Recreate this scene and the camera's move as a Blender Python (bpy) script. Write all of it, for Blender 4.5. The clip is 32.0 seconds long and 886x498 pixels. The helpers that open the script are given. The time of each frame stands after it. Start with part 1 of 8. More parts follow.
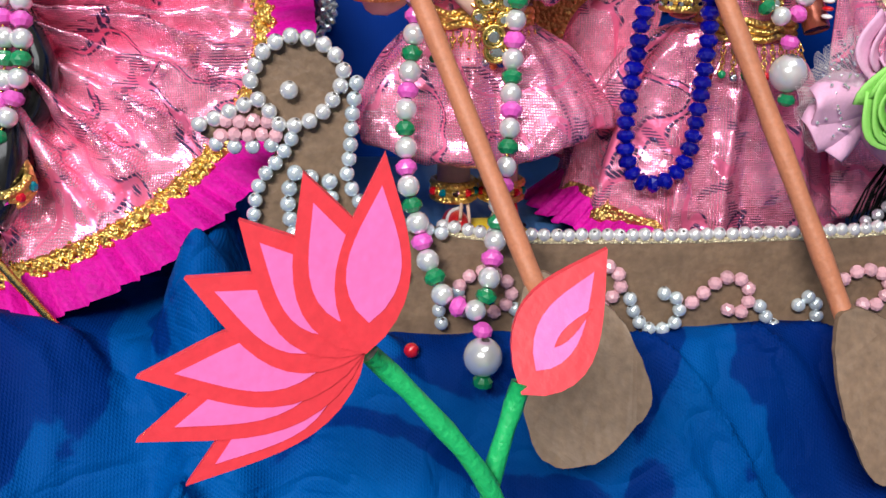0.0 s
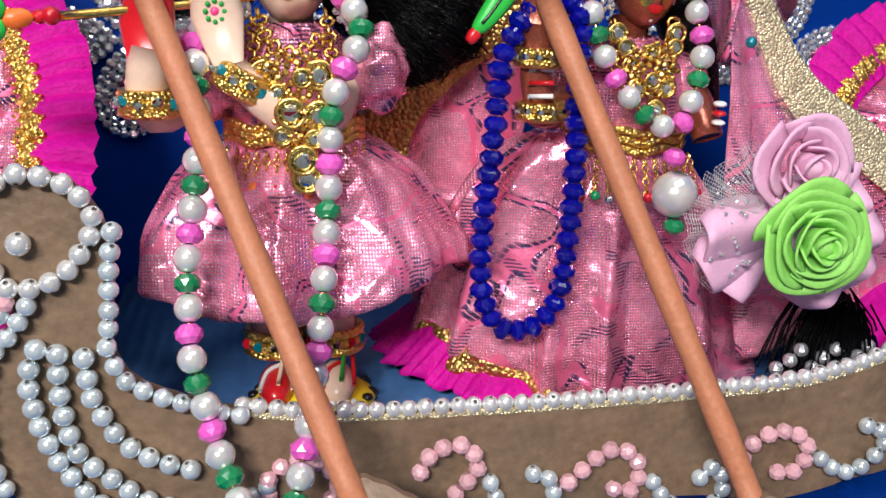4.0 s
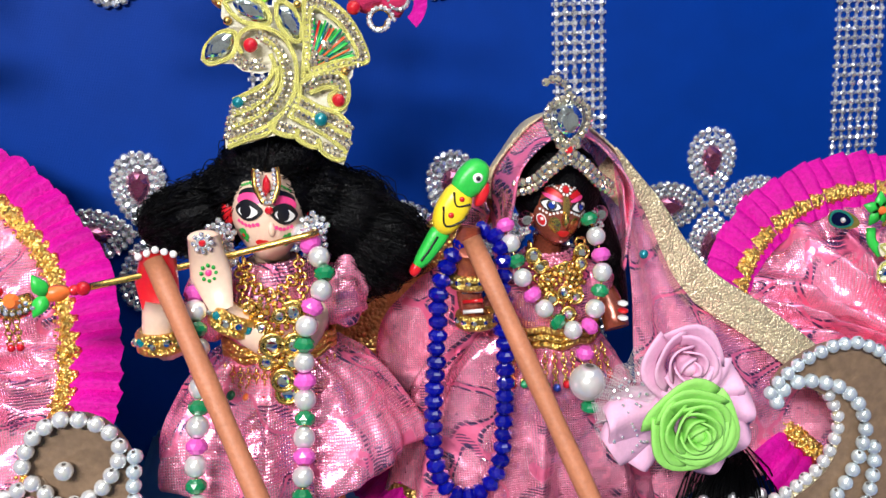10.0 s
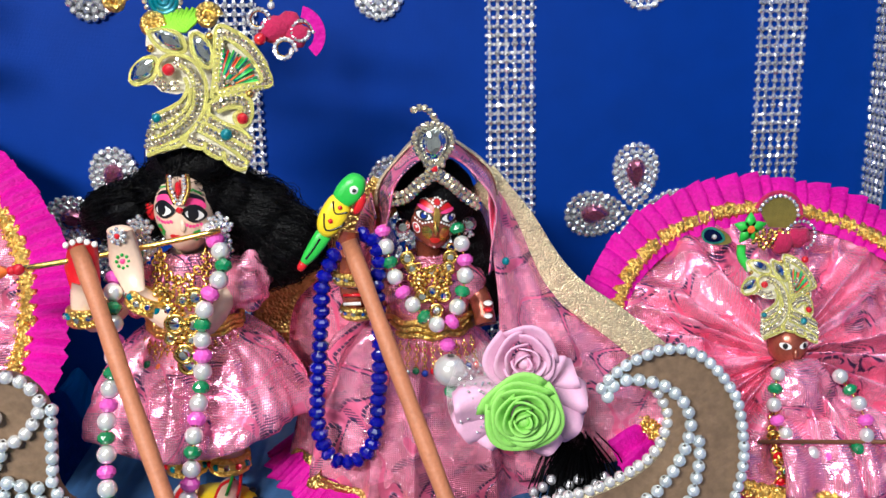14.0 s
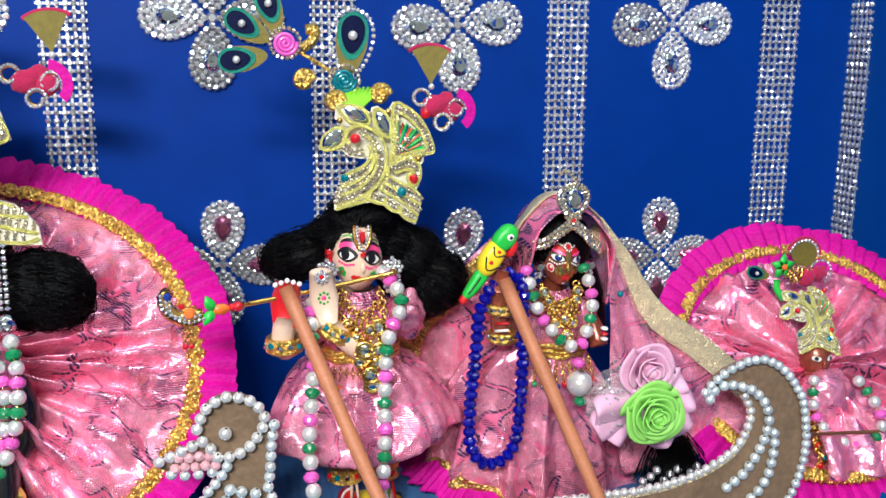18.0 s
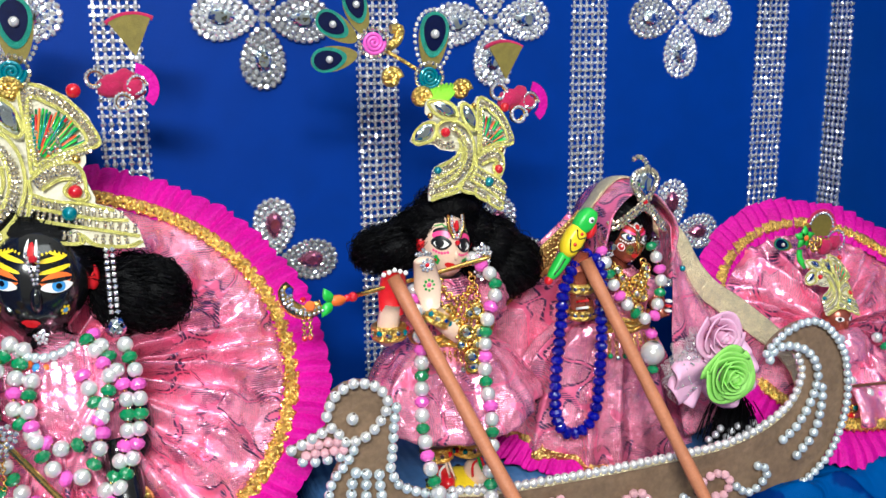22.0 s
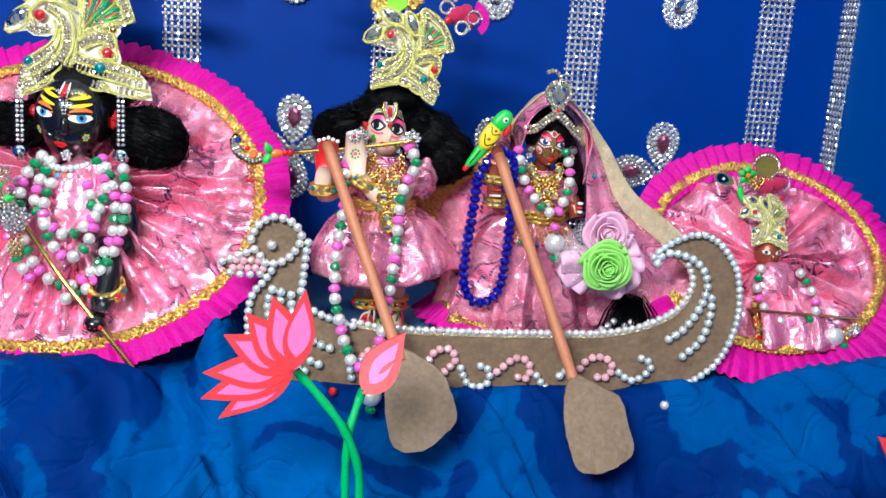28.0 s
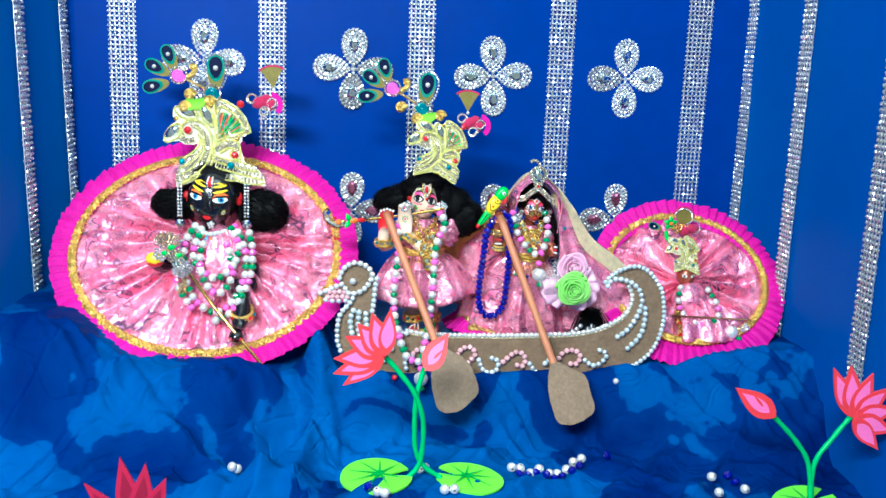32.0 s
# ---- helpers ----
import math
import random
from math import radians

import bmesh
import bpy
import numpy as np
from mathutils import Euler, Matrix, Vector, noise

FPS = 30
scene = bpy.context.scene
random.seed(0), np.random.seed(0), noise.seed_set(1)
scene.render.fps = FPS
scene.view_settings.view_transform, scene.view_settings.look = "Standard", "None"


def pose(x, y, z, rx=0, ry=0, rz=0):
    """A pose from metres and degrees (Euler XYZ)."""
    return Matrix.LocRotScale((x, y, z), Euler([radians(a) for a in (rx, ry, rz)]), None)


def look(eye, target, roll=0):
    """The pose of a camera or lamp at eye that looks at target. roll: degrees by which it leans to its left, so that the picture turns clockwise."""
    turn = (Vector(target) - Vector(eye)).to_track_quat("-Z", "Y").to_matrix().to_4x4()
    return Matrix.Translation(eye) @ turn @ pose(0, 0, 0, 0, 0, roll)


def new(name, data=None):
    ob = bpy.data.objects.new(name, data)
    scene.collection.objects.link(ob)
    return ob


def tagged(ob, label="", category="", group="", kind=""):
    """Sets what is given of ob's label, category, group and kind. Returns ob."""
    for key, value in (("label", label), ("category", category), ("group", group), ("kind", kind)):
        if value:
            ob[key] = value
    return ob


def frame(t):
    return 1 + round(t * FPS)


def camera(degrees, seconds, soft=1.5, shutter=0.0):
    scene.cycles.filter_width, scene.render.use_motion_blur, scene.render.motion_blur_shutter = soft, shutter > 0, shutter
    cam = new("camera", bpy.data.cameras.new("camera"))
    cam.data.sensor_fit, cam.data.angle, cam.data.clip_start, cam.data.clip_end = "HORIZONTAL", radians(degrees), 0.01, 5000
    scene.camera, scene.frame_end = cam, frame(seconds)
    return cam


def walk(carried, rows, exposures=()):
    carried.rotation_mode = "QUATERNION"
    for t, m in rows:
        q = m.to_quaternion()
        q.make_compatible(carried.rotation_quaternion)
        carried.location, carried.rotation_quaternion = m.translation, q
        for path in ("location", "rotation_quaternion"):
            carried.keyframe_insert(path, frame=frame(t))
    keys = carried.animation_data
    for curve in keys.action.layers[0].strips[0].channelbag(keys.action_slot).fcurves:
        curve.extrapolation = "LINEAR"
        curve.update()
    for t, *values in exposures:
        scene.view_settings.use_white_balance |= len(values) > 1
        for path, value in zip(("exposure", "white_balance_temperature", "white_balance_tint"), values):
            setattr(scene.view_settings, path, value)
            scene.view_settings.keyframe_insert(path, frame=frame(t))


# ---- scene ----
from mathutils.geometry import tessellate_polygon

cam = camera(49.9, 32.0)
PATH = [
    (0, (-0.049, -0.032, 0.324), (0.128, 1.843, -0.349), 1.1),
    (0.5, (-0.043, -0.021, 0.32), (0.136, 1.859, -0.336), 0.9),
    (1, (-0.039, -0.004, 0.32), (0.163, 1.877, -0.329), 0.8),
    (1.5, (-0.031, 0.014, 0.321), (0.188, 1.898, -0.315), 0.2),
    (2, (-0.022, 0.026, 0.324), (0.213, 1.913, -0.298), -0.1),
    (2.5, (-0.018, 0.034, 0.331), (0.301, 1.912, -0.278), 0.8),
    (4.5, (-0.002, 0.049, 0.337), (0.321, 1.938, -0.235), 0.8),
    (5, (-0.002, 0.049, 0.341), (0.322, 1.94, -0.224), 0.5),
    (5.5, (-0.003, 0.048, 0.346), (0.335, 1.947, -0.182), -0.1),
    (6, (-0.001, 0.048, 0.351), (0.342, 1.949, -0.169), -0.4),
    (6.5, (0.002, 0.045, 0.357), (0.345, 1.948, -0.157), -0.8),
    (7, (0.003, 0.042, 0.361), (0.35, 1.948, -0.136), -0.7),
    (7.5, (0.005, 0.037, 0.365), (0.349, 1.95, -0.106), -1.0),
    (8, (0.005, 0.033, 0.371), (0.348, 1.946, -0.101), -1.3),
    (8.5, (0.008, 0.023, 0.383), (0.339, 1.938, -0.093), -2.0),
    (9, (0.012, 0.013, 0.393), (0.334, 1.928, -0.086), -2.3),
    (9.5, (0.015, 0.002, 0.401), (0.305, 1.921, -0.083), -2.6),
    (10, (0.016, -0.009, 0.409), (0.285, 1.91, -0.084), -2.6),
    (10.5, (0.019, -0.017, 0.413), (0.254, 1.904, -0.091), -2.3),
    (11, (0.025, -0.025, 0.418), (0.239, 1.898, -0.09), -2.2),
    (11.5, (0.037, -0.033, 0.425), (0.207, 1.894, -0.083), -3.1),
    (12, (0.05, -0.042, 0.427), (0.18, 1.888, -0.084), -2.4),
    (12.5, (0.066, -0.048, 0.426), (0.172, 1.878, -0.104), -1.6),
    (13, (0.085, -0.053, 0.428), (0.177, 1.868, -0.119), -1.5),
    (13.5, (0.096, -0.059, 0.429), (0.189, 1.865, -0.109), -1.4),
    (15.5, (0.054, -0.113, 0.439), (0.232, 1.813, -0.073), -0.9),
    (16, (0.033, -0.124, 0.446), (0.251, 1.799, -0.057), -0.6),
    (16.5, (0.013, -0.133, 0.45), (0.287, 1.788, -0.034), -0.3),
    (17, (-0.011, -0.137, 0.448), (0.28, 1.783, -0.029), -0.1),
    (17.5, (-0.037, -0.137, 0.45), (0.328, 1.777, -0.001), -0.1),
    (18, (-0.064, -0.14, 0.45), (0.363, 1.765, 0.016), 0.4),
    (18.5, (-0.088, -0.136, 0.445), (0.39, 1.759, 0.017), 0.7),
    (19, (-0.108, -0.131, 0.446), (0.416, 1.751, 0.019), 1.0),
    (19.5, (-0.115, -0.128, 0.453), (0.427, 1.754, 0.048), 0.5),
    (20, (-0.13, -0.124, 0.453), (0.435, 1.755, 0.067), 2.1),
    (20.5, (-0.146, -0.124, 0.455), (0.431, 1.753, 0.078), 1.7),
    (21, (-0.164, -0.126, 0.456), (0.442, 1.743, 0.083), 2.1),
    (21.5, (-0.178, -0.13, 0.456), (0.47, 1.715, 0.04), 0.8),
    (22, (-0.181, -0.135, 0.453), (0.488, 1.695, 0.004), -0.6),
    (22.5, (-0.18, -0.142, 0.448), (0.508, 1.681, -0.002), -0.2),
    (23, (-0.175, -0.16, 0.443), (0.511, 1.668, 0.007), 1.4),
    (23.5, (-0.159, -0.178, 0.436), (0.49, 1.664, 0.002), 1.2),
    (24, (-0.146, -0.187, 0.426), (0.437, 1.67, -0.034), 2.3),
    (24.5, (-0.119, -0.196, 0.416), (0.413, 1.674, -0.053), 3.0),
    (25, (-0.08, -0.211, 0.414), (0.369, 1.679, -0.061), 3.2),
    (25.5, (-0.052, -0.216, 0.412), (0.315, 1.689, -0.073), 4.7),
    (27.5, (-0.018, -0.265, 0.401), (0.209, 1.663, -0.077), 3.2),
    (28, (-0.026, -0.299, 0.409), (0.18, 1.636, -0.055), 3.6),
    (28.5, (-0.042, -0.334, 0.406), (0.176, 1.602, -0.043), 4.3),
    (29, (-0.053, -0.371, 0.41), (0.15, 1.569, -0.031), 3.8),
    (29.5, (-0.057, -0.414, 0.424), (0.135, 1.529, -0.01), 3.1),
    (30, (-0.056, -0.459, 0.433), (0.14, 1.484, -0.001), 2.3),
    (30.5, (-0.056, -0.504, 0.441), (0.129, 1.439, 0.005), 2.9),
    (31, (-0.057, -0.554, 0.46), (0.108, 1.39, 0.019), 2.2),
    (31.5, (-0.067, -0.585, 0.479), (0.107, 1.366, 0.071), 1.9),
    (32, (-0.088, -0.6, 0.488), (0.134, 1.344, 0.075), 2.1),
]
walk(cam, [(t, look(eye, target, roll)) for t, eye, target, roll in PATH],
     [(0, -0.24, 6350, 12), (2, -0.30, 6350, 12), (5, -0.18, 6450, 11), (8, -0.06, 6400, 11), (13, -0.06, 6350, 10), (20, -0.14, 6250, 6), (25.5, -0.14, 6200, 7), (29, 0.04, 5800, 2), (32, 0.22, 5450, -7)])

# ---- light ----
world = bpy.data.worlds.new("room_air")
scene.world = world
world.use_nodes = True
world.node_tree.nodes["Background"].inputs[0].default_value = (0.80, 0.88, 1.0, 1)
world.node_tree.nodes["Background"].inputs[1].default_value = 0.25


def area_lamp(name, eye, target, size, size_y, watts, colour):
    data = bpy.data.lights.new(name, "AREA")
    data.shape, data.size, data.size_y, data.energy, data.color = "RECTANGLE", size, size_y, watts, colour
    ob = new(name, data)
    ob.matrix_world = look(eye, target)
    return ob


# Unseen key light, set by the crown's shadow on the satin; fixture assumed.
area_lamp("front_left_key", (-0.48, -0.90, 1.02), (0.0, 0.40, 0.25), 0.60, 0.14, 35, (1.0, 0.985, 0.95))
# Added soft fill from overhead for broad reflections; no real fitting there.
area_lamp("overhead_fill", (0.30, -0.45, 1.95), (0.05, 0.2, 0.2), 1.3, 0.7, 11, (0.97, 1.0, 0.98))


# ---- materials ----
def mat(name, colour, rough=0.5, metal=0.0, scale=60.0, vary=0.15, bump=0.1, bump_scale=None, coat=0.0, sheen=0.0,
        spread=0.0, gloss=0.5):
    """A Principled surface whose colour wanders at two scales, with fine relief."""
    m = bpy.data.materials.new(name)
    m.use_nodes = True
    n, l = m.node_tree.nodes, m.node_tree.links
    p = n["Principled BSDF"]
    tc = n.new("ShaderNodeTexCoord")
    n1, n2 = n.new("ShaderNodeTexNoise"), n.new("ShaderNodeTexNoise")
    n1.inputs["Scale"].default_value, n2.inputs["Scale"].default_value = scale, scale * 9
    n1.inputs["Detail"].default_value = 5
    for t in (n1, n2):
        l.new(tc.outputs["Object"], t.inputs["Vector"])
    add = n.new("ShaderNodeMath")
    add.operation = "ADD"
    l.new(n1.outputs["Fac"], add.inputs[0]), l.new(n2.outputs["Fac"], add.inputs[1])
    rng = n.new("ShaderNodeMapRange")
    rng.inputs["From Min"].default_value, rng.inputs["From Max"].default_value = 0.6, 1.4
    rng.inputs["To Min"].default_value, rng.inputs["To Max"].default_value = 1 - vary, 1 + vary
    l.new(add.outputs[0], rng.inputs["Value"])
    val = rng.outputs[0]
    hsv = n.new("ShaderNodeHueSaturation")
    hsv.inputs["Color"].default_value = (*colour, 1)
    if spread:
        info, mr, mu = n.new("ShaderNodeObjectInfo"), n.new("ShaderNodeMapRange"), n.new("ShaderNodeMath")
        mr.inputs["To Min"].default_value, mr.inputs["To Max"].default_value = 1 - spread, 1 + spread
        mu.operation = "MULTIPLY"
        l.new(info.outputs["Random"], mr.inputs["Value"])
        l.new(mr.outputs[0], mu.inputs[0]), l.new(val, mu.inputs[1])
        val = mu.outputs[0]
    l.new(val, hsv.inputs["Value"])
    l.new(hsv.outputs[0], p.inputs["Base Color"])
    p.inputs["Roughness"].default_value, p.inputs["Metallic"].default_value = rough, metal
    p.inputs["Coat Weight"].default_value, p.inputs["Sheen Weight"].default_value = coat, sheen
    p.inputs["Coat Roughness"].default_value = 0.08
    p.inputs["Specular IOR Level"].default_value = gloss
    if bump:
        b, n3 = n.new("ShaderNodeBump"), n.new("ShaderNodeTexNoise")
        n3.inputs["Scale"].default_value = bump_scale or scale * 12
        n3.inputs["Detail"].default_value = 4
        l.new(tc.outputs["Object"], n3.inputs["Vector"])
        b.inputs["Strength"].default_value, b.inputs["Distance"].default_value = bump, 0.002
        l.new(n3.outputs["Fac"], b.inputs["Height"]), l.new(b.outputs[0], p.inputs["Normal"])
    return m


def nodes_of(m):
    return m.node_tree.nodes, m.node_tree.links, m.node_tree.nodes["Principled BSDF"]


def ramp(n, l, src, stops):
    r = n.new("ShaderNodeValToRGB")
    e = r.color_ramp.elements
    e[0].position, e[0].color = stops[0][0], (*stops[0][1], 1)
    e[1].position, e[1].color = stops[-1][0], (*stops[-1][1], 1)
    for pos, c in stops[1:-1]:
        e.new(pos).color = (*c, 1)
    l.new(src, r.inputs[0])
    return r.outputs[0]


def math_node(n, l, op, a, b=None):
    x = n.new("ShaderNodeMath")
    x.operation = op
    for i, v in enumerate((a, b)):
        if v is None:
            continue
        if isinstance(v, (int, float)):
            x.inputs[i].default_value = v
        else:
            l.new(v, x.inputs[i])
    return x.outputs[0]


def mix_colour(n, l, fac, a, b):
    x = n.new("ShaderNodeMix")
    x.data_type = "RGBA"
    if isinstance(fac, float):
        x.inputs[0].default_value = fac
    else:
        l.new(fac, x.inputs[0])
    for i, v in ((6, a), (7, b)):
        if isinstance(v, tuple):
            x.inputs[i].default_value = (*v, 1)
        else:
            l.new(v, x.inputs[i])
    return x.outputs[2]


def weave_bump(m, scale, strength, coord="Object", base=None, ways=("X", "Z")):
    """Fine crossed threads as relief, on top of an optional coarse height."""
    n, l, p = nodes_of(m)
    tc = n.new("ShaderNodeTexCoord")
    waves = []
    for d in ways:
        w = n.new("ShaderNodeTexWave")
        w.bands_direction = d
        w.inputs["Scale"].default_value, w.inputs["Distortion"].default_value = scale, 1.2
        w.inputs["Detail"].default_value = 1
        l.new(tc.outputs[coord], w.inputs["Vector"])
        waves.append(w.outputs["Fac"])
    h = math_node(n, l, "MULTIPLY", *waves)
    if base is not None:
        h = math_node(n, l, "ADD", h, base)
    b = n.new("ShaderNodeBump")
    b.inputs["Strength"].default_value, b.inputs["Distance"].default_value = strength, 0.0006
    l.new(h, b.inputs["Height"])
    l.new(b.outputs[0], p.inputs["Normal"])


def satin_material():
    m = mat("blue_satin", (0.0002, 0.0275, 0.228), 0.50, 0, 5, 0.10, 0, gloss=0.09)
    weave_bump(m, 420, 0.12)
    p = nodes_of(m)[2]
    p.inputs["Sheen Weight"].default_value, p.inputs["Sheen Roughness"].default_value = 0.80, 0.45
    p.inputs["Sheen Tint"].default_value = (0.01, 0.30, 1.0, 1)
    return m


def dyed_cloth_material():
    m = mat("dyed_blue_cloth", (0.0, 0.1, 0.5), 0.60, 0, 8, 0.1, 0, gloss=0.04)
    n, l, p = nodes_of(m)
    tc = n.new("ShaderNodeTexCoord")
    big, fine = n.new("ShaderNodeTexNoise"), n.new("ShaderNodeTexNoise")
    big.inputs["Scale"].default_value, big.inputs["Detail"].default_value = 7.5, 3
    big.inputs["Distortion"].default_value = 0.7
    fine.inputs["Scale"].default_value, fine.inputs["Detail"].default_value = 90, 6
    l.new(tc.outputs["Object"], big.inputs["Vector"]), l.new(tc.outputs["Object"], fine.inputs["Vector"])
    crumple = n.new("ShaderNodeTexNoise")
    crumple.inputs["Scale"].default_value, crumple.inputs["Detail"].default_value, crumple.inputs["Distortion"].default_value = 60, 3, 0.8
    l.new(tc.outputs["Object"], crumple.inputs["Vector"])
    s = math_node(n, l, "ADD", math_node(n, l, "MULTIPLY", fine.outputs["Fac"], 0.06), big.outputs["Fac"])
    c = ramp(n, l, s, [(0.36, (0.0, 0.012, 0.112)), (0.522, (0.0, 0.023, 0.152)), (0.530, (0.0, 0.058, 0.245)), (0.70, (0.0, 0.084, 0.310))])
    l.new(c, p.inputs["Base Color"])
    crease = n.new("ShaderNodeTexNoise")
    crease.inputs["Scale"].default_value, crease.inputs["Detail"].default_value, crease.inputs["Distortion"].default_value = 21, 2.5, 0.9
    l.new(tc.outputs["Object"], crease.inputs["Vector"])
    fold = math_node(n, l, "MINIMUM", math_node(n, l, "ABSOLUTE", math_node(n, l, "SUBTRACT", crease.outputs["Fac"], 0.5)), 0.06)
    weave_bump(m, 300, 0.40, base=math_node(n, l, "ADD", math_node(n, l, "MULTIPLY", crumple.outputs["Fac"], 4.0), math_node(n, l, "MULTIPLY", fold, 85.0)), ways=("X", "DIAGONAL"))
    return m


def brocade_material():
    """Pink foil brocade: woven silver dots, matte curving bands, broken dark outlines."""
    m = mat("pink_brocade", (0.8, 0.2, 0.3), 0.34, 0.0, 30, 0.1, 0)
    n, l, p = nodes_of(m)
    tc = n.new("ShaderNodeTexCoord")

    def noise_tex(scale, detail, distort=0.0):
        t = n.new("ShaderNodeTexNoise")
        t.inputs["Scale"].default_value, t.inputs["Detail"].default_value, t.inputs["Distortion"].default_value = scale, detail, distort
        l.new(tc.outputs["Object"], t.inputs["Vector"])
        return t.outputs["Fac"]

    def step_of(src, lo, hi, a=0.0, b=1.0):
        r = n.new("ShaderNodeMapRange")
        r.inputs["From Min"].default_value, r.inputs["From Max"].default_value = lo, hi
        r.inputs["To Min"].default_value, r.inputs["To Max"].default_value = a, b
        l.new(src, r.inputs["Value"])
        return r.outputs[0]

    def stripes(way, scale, distort):
        w = n.new("ShaderNodeTexWave")
        w.bands_direction = way
        w.inputs["Scale"].default_value, w.inputs["Distortion"].default_value, w.inputs["Detail"].default_value = scale, distort, 1
        l.new(tc.outputs["Object"], w.inputs["Vector"])
        return w.outputs["Fac"]
    mul = lambda a, b: math_node(n, l, "MULTIPLY", a, b)
    add = lambda a, b: math_node(n, l, "ADD", a, b)
    away = math_node(n, l, "ABSOLUTE", math_node(n, l, "SUBTRACT", noise_tex(29, 1.5, 0.5), 0.5))
    dotted = step_of(away, 0.016, 0.022)
    edge = mul(step_of(away, 0.011, 0.017), step_of(away, 0.037, 0.030))
    broken = mul(step_of(stripes("DIAGONAL", 210, 3.0), 0.10, 0.22), step_of(noise_tex(40, 2), 0.49, 0.54))
    leaf = mul(step_of(noise_tex(52, 2, 1.0), 0.635, 0.65), step_of(stripes("Z", 260, 2.0), 0.5, 0.62))
    dark = math_node(n, l, "MINIMUM", add(mul(edge, broken), mul(leaf, 0.85)), 1.0)
    dots = mul(step_of(mul(stripes("X", 330, 0.6), stripes("Z", 330, 0.6)), 0.04, 0.26), dotted)
    glint = step_of(noise_tex(260, 2), 0.35, 0.65, 0.50, 1.0)
    foil = mul(dots, glint)
    c = mix_colour(n, l, foil, (0.88, 0.170, 0.335), (1.0, 0.67, 0.81))
    c = mix_colour(n, l, dark, c, (0.075, 0.040, 0.12))
    l.new(c, p.inputs["Base Color"])
    shiny = step_of(noise_tex(26, 2, 0.6), 0.47, 0.53)
    l.new(math_node(n, l, "MINIMUM", add(add(mul(foil, 0.40), 0.34), mul(shiny, 0.22)), 1.0), p.inputs["Metallic"])
    l.new(math_node(n, l, "SUBTRACT", 0.34, add(mul(foil, 0.10), mul(shiny, 0.08))), p.inputs["Roughness"])
    p.inputs["Coat Weight"].default_value, p.inputs["Coat Roughness"].default_value = 0.34, 0.20
    height = add(mul(noise_tex(42, 2.0, 0.6), 17.0), add(mul(noise_tex(210, 3), 2.2), mul(dots, 0.6)))
    b = n.new("ShaderNodeBump")
    b.inputs["Strength"].default_value, b.inputs["Distance"].default_value = 0.50, 0.0006
    l.new(height, b.inputs["Height"])
    l.new(b.outputs[0], p.inputs["Normal"]), l.new(b.outputs[0], p.inputs["Coat Normal"])
    return m


def glitter_material(name, colour, scale, rough=0.25, strength=1.0):
    """Small metal flakes turned every way."""
    m = mat(name, colour, rough, 1.0, 200, 0.3, 0)
    n, l, p = nodes_of(m)
    tc, v = n.new("ShaderNodeTexCoord"), n.new("ShaderNodeTexVoronoi")
    v.inputs["Scale"].default_value = scale
    l.new(tc.outputs["Object"], v.inputs["Vector"])
    b = n.new("ShaderNodeBump")
    b.inputs["Strength"].default_value, b.inputs["Distance"].default_value = strength, 0.0012
    sep = n.new("ShaderNodeSeparateColor")
    l.new(v.outputs["Color"], sep.inputs[0])
    l.new(math_node(n, l, "ADD", sep.outputs[0], math_node(n, l, "MULTIPLY", v.outputs["Distance"], -1.0)), b.inputs["Height"])
    l.new(b.outputs[0], p.inputs["Normal"])
    return m


def pleat_material():
    m = mat("magenta_fringe", (0.53, 0.001, 0.265), 0.65, 0, 60, 0.25, 0.5, 420, gloss=0.2)
    return m


SATIN, CLOTH, BROCADE = satin_material(), dyed_cloth_material(), brocade_material()
MAGENTA = pleat_material()
GOLD_TRIM = glitter_material("gold_sequin_trim", (0.90, 0.60, 0.16), 700, 0.3, 0.8)
GOLD_HEM = glitter_material("aged_gold_sequin", (0.66, 0.44, 0.14), 600, 0.42, 0.8)
GOLD_NET = glitter_material("pale_gold_lace", (0.88, 0.75, 0.47), 1000, 0.32, 0.9)
nodes_of(GOLD_NET)[2].inputs["Metallic"].default_value = 0.6
CROWN_CARD = mat("pale_embroidery_card", (0.78, 0.74, 0.60), 0.42, 0.45, 300, 0.25, 0.5, 1800)
GOLD = mat("gold_metal", (0.88, 0.58, 0.16), 0.22, 1.0, 200, 0.15, 0.15, 900)
PEARL = mat("white_pearl", (0.85, 0.84, 0.82), 0.17, 0.55, 150, 0.05, 0.02, 500, coat=0.9, spread=0.06)
PEARL_BLUE = mat("cool_pearl", (0.74, 0.81, 0.83), 0.16, 0.55, 150, 0.06, 0.02, 500, coat=0.9, spread=0.12)
PINK_GEM = mat("rose_quartz_bead", (0.66, 0.36, 0.40), 0.18, 0, 200, 0.15, 0.05, coat=0.5, spread=0.12)
GREEN_BEAD = mat("green_bead", (0.006, 0.20, 0.07), 0.22, 0.0, 200, 0.2, 0.05, coat=0.6, spread=0.15)
ORCHID_PAINT = mat("orchid_bead", (0.72, 0.10, 0.48), 0.24, 0, 200, 0.15, 0.05, coat=0.5, spread=0.12)
BLUE_CRYSTAL = mat("cobalt_crystal", (0.002, 0.003, 0.21), 0.10, 0.0, 200, 0.2, 0, coat=0.45, spread=0.25)
CARD = mat("brown_painted_card", (0.185, 0.118, 0.072), 0.52, 0, 38, 0.30, 0.5, 140)
STICK = mat("terracotta_stick", (0.48, 0.175, 0.085), 0.55, 0, 80, 0.14, 0.2, 400)
RED_PAPER = mat("red_painted_card", (0.68, 0.038, 0.052), 0.42, 0, 60, 0.10, 0.12, 300)
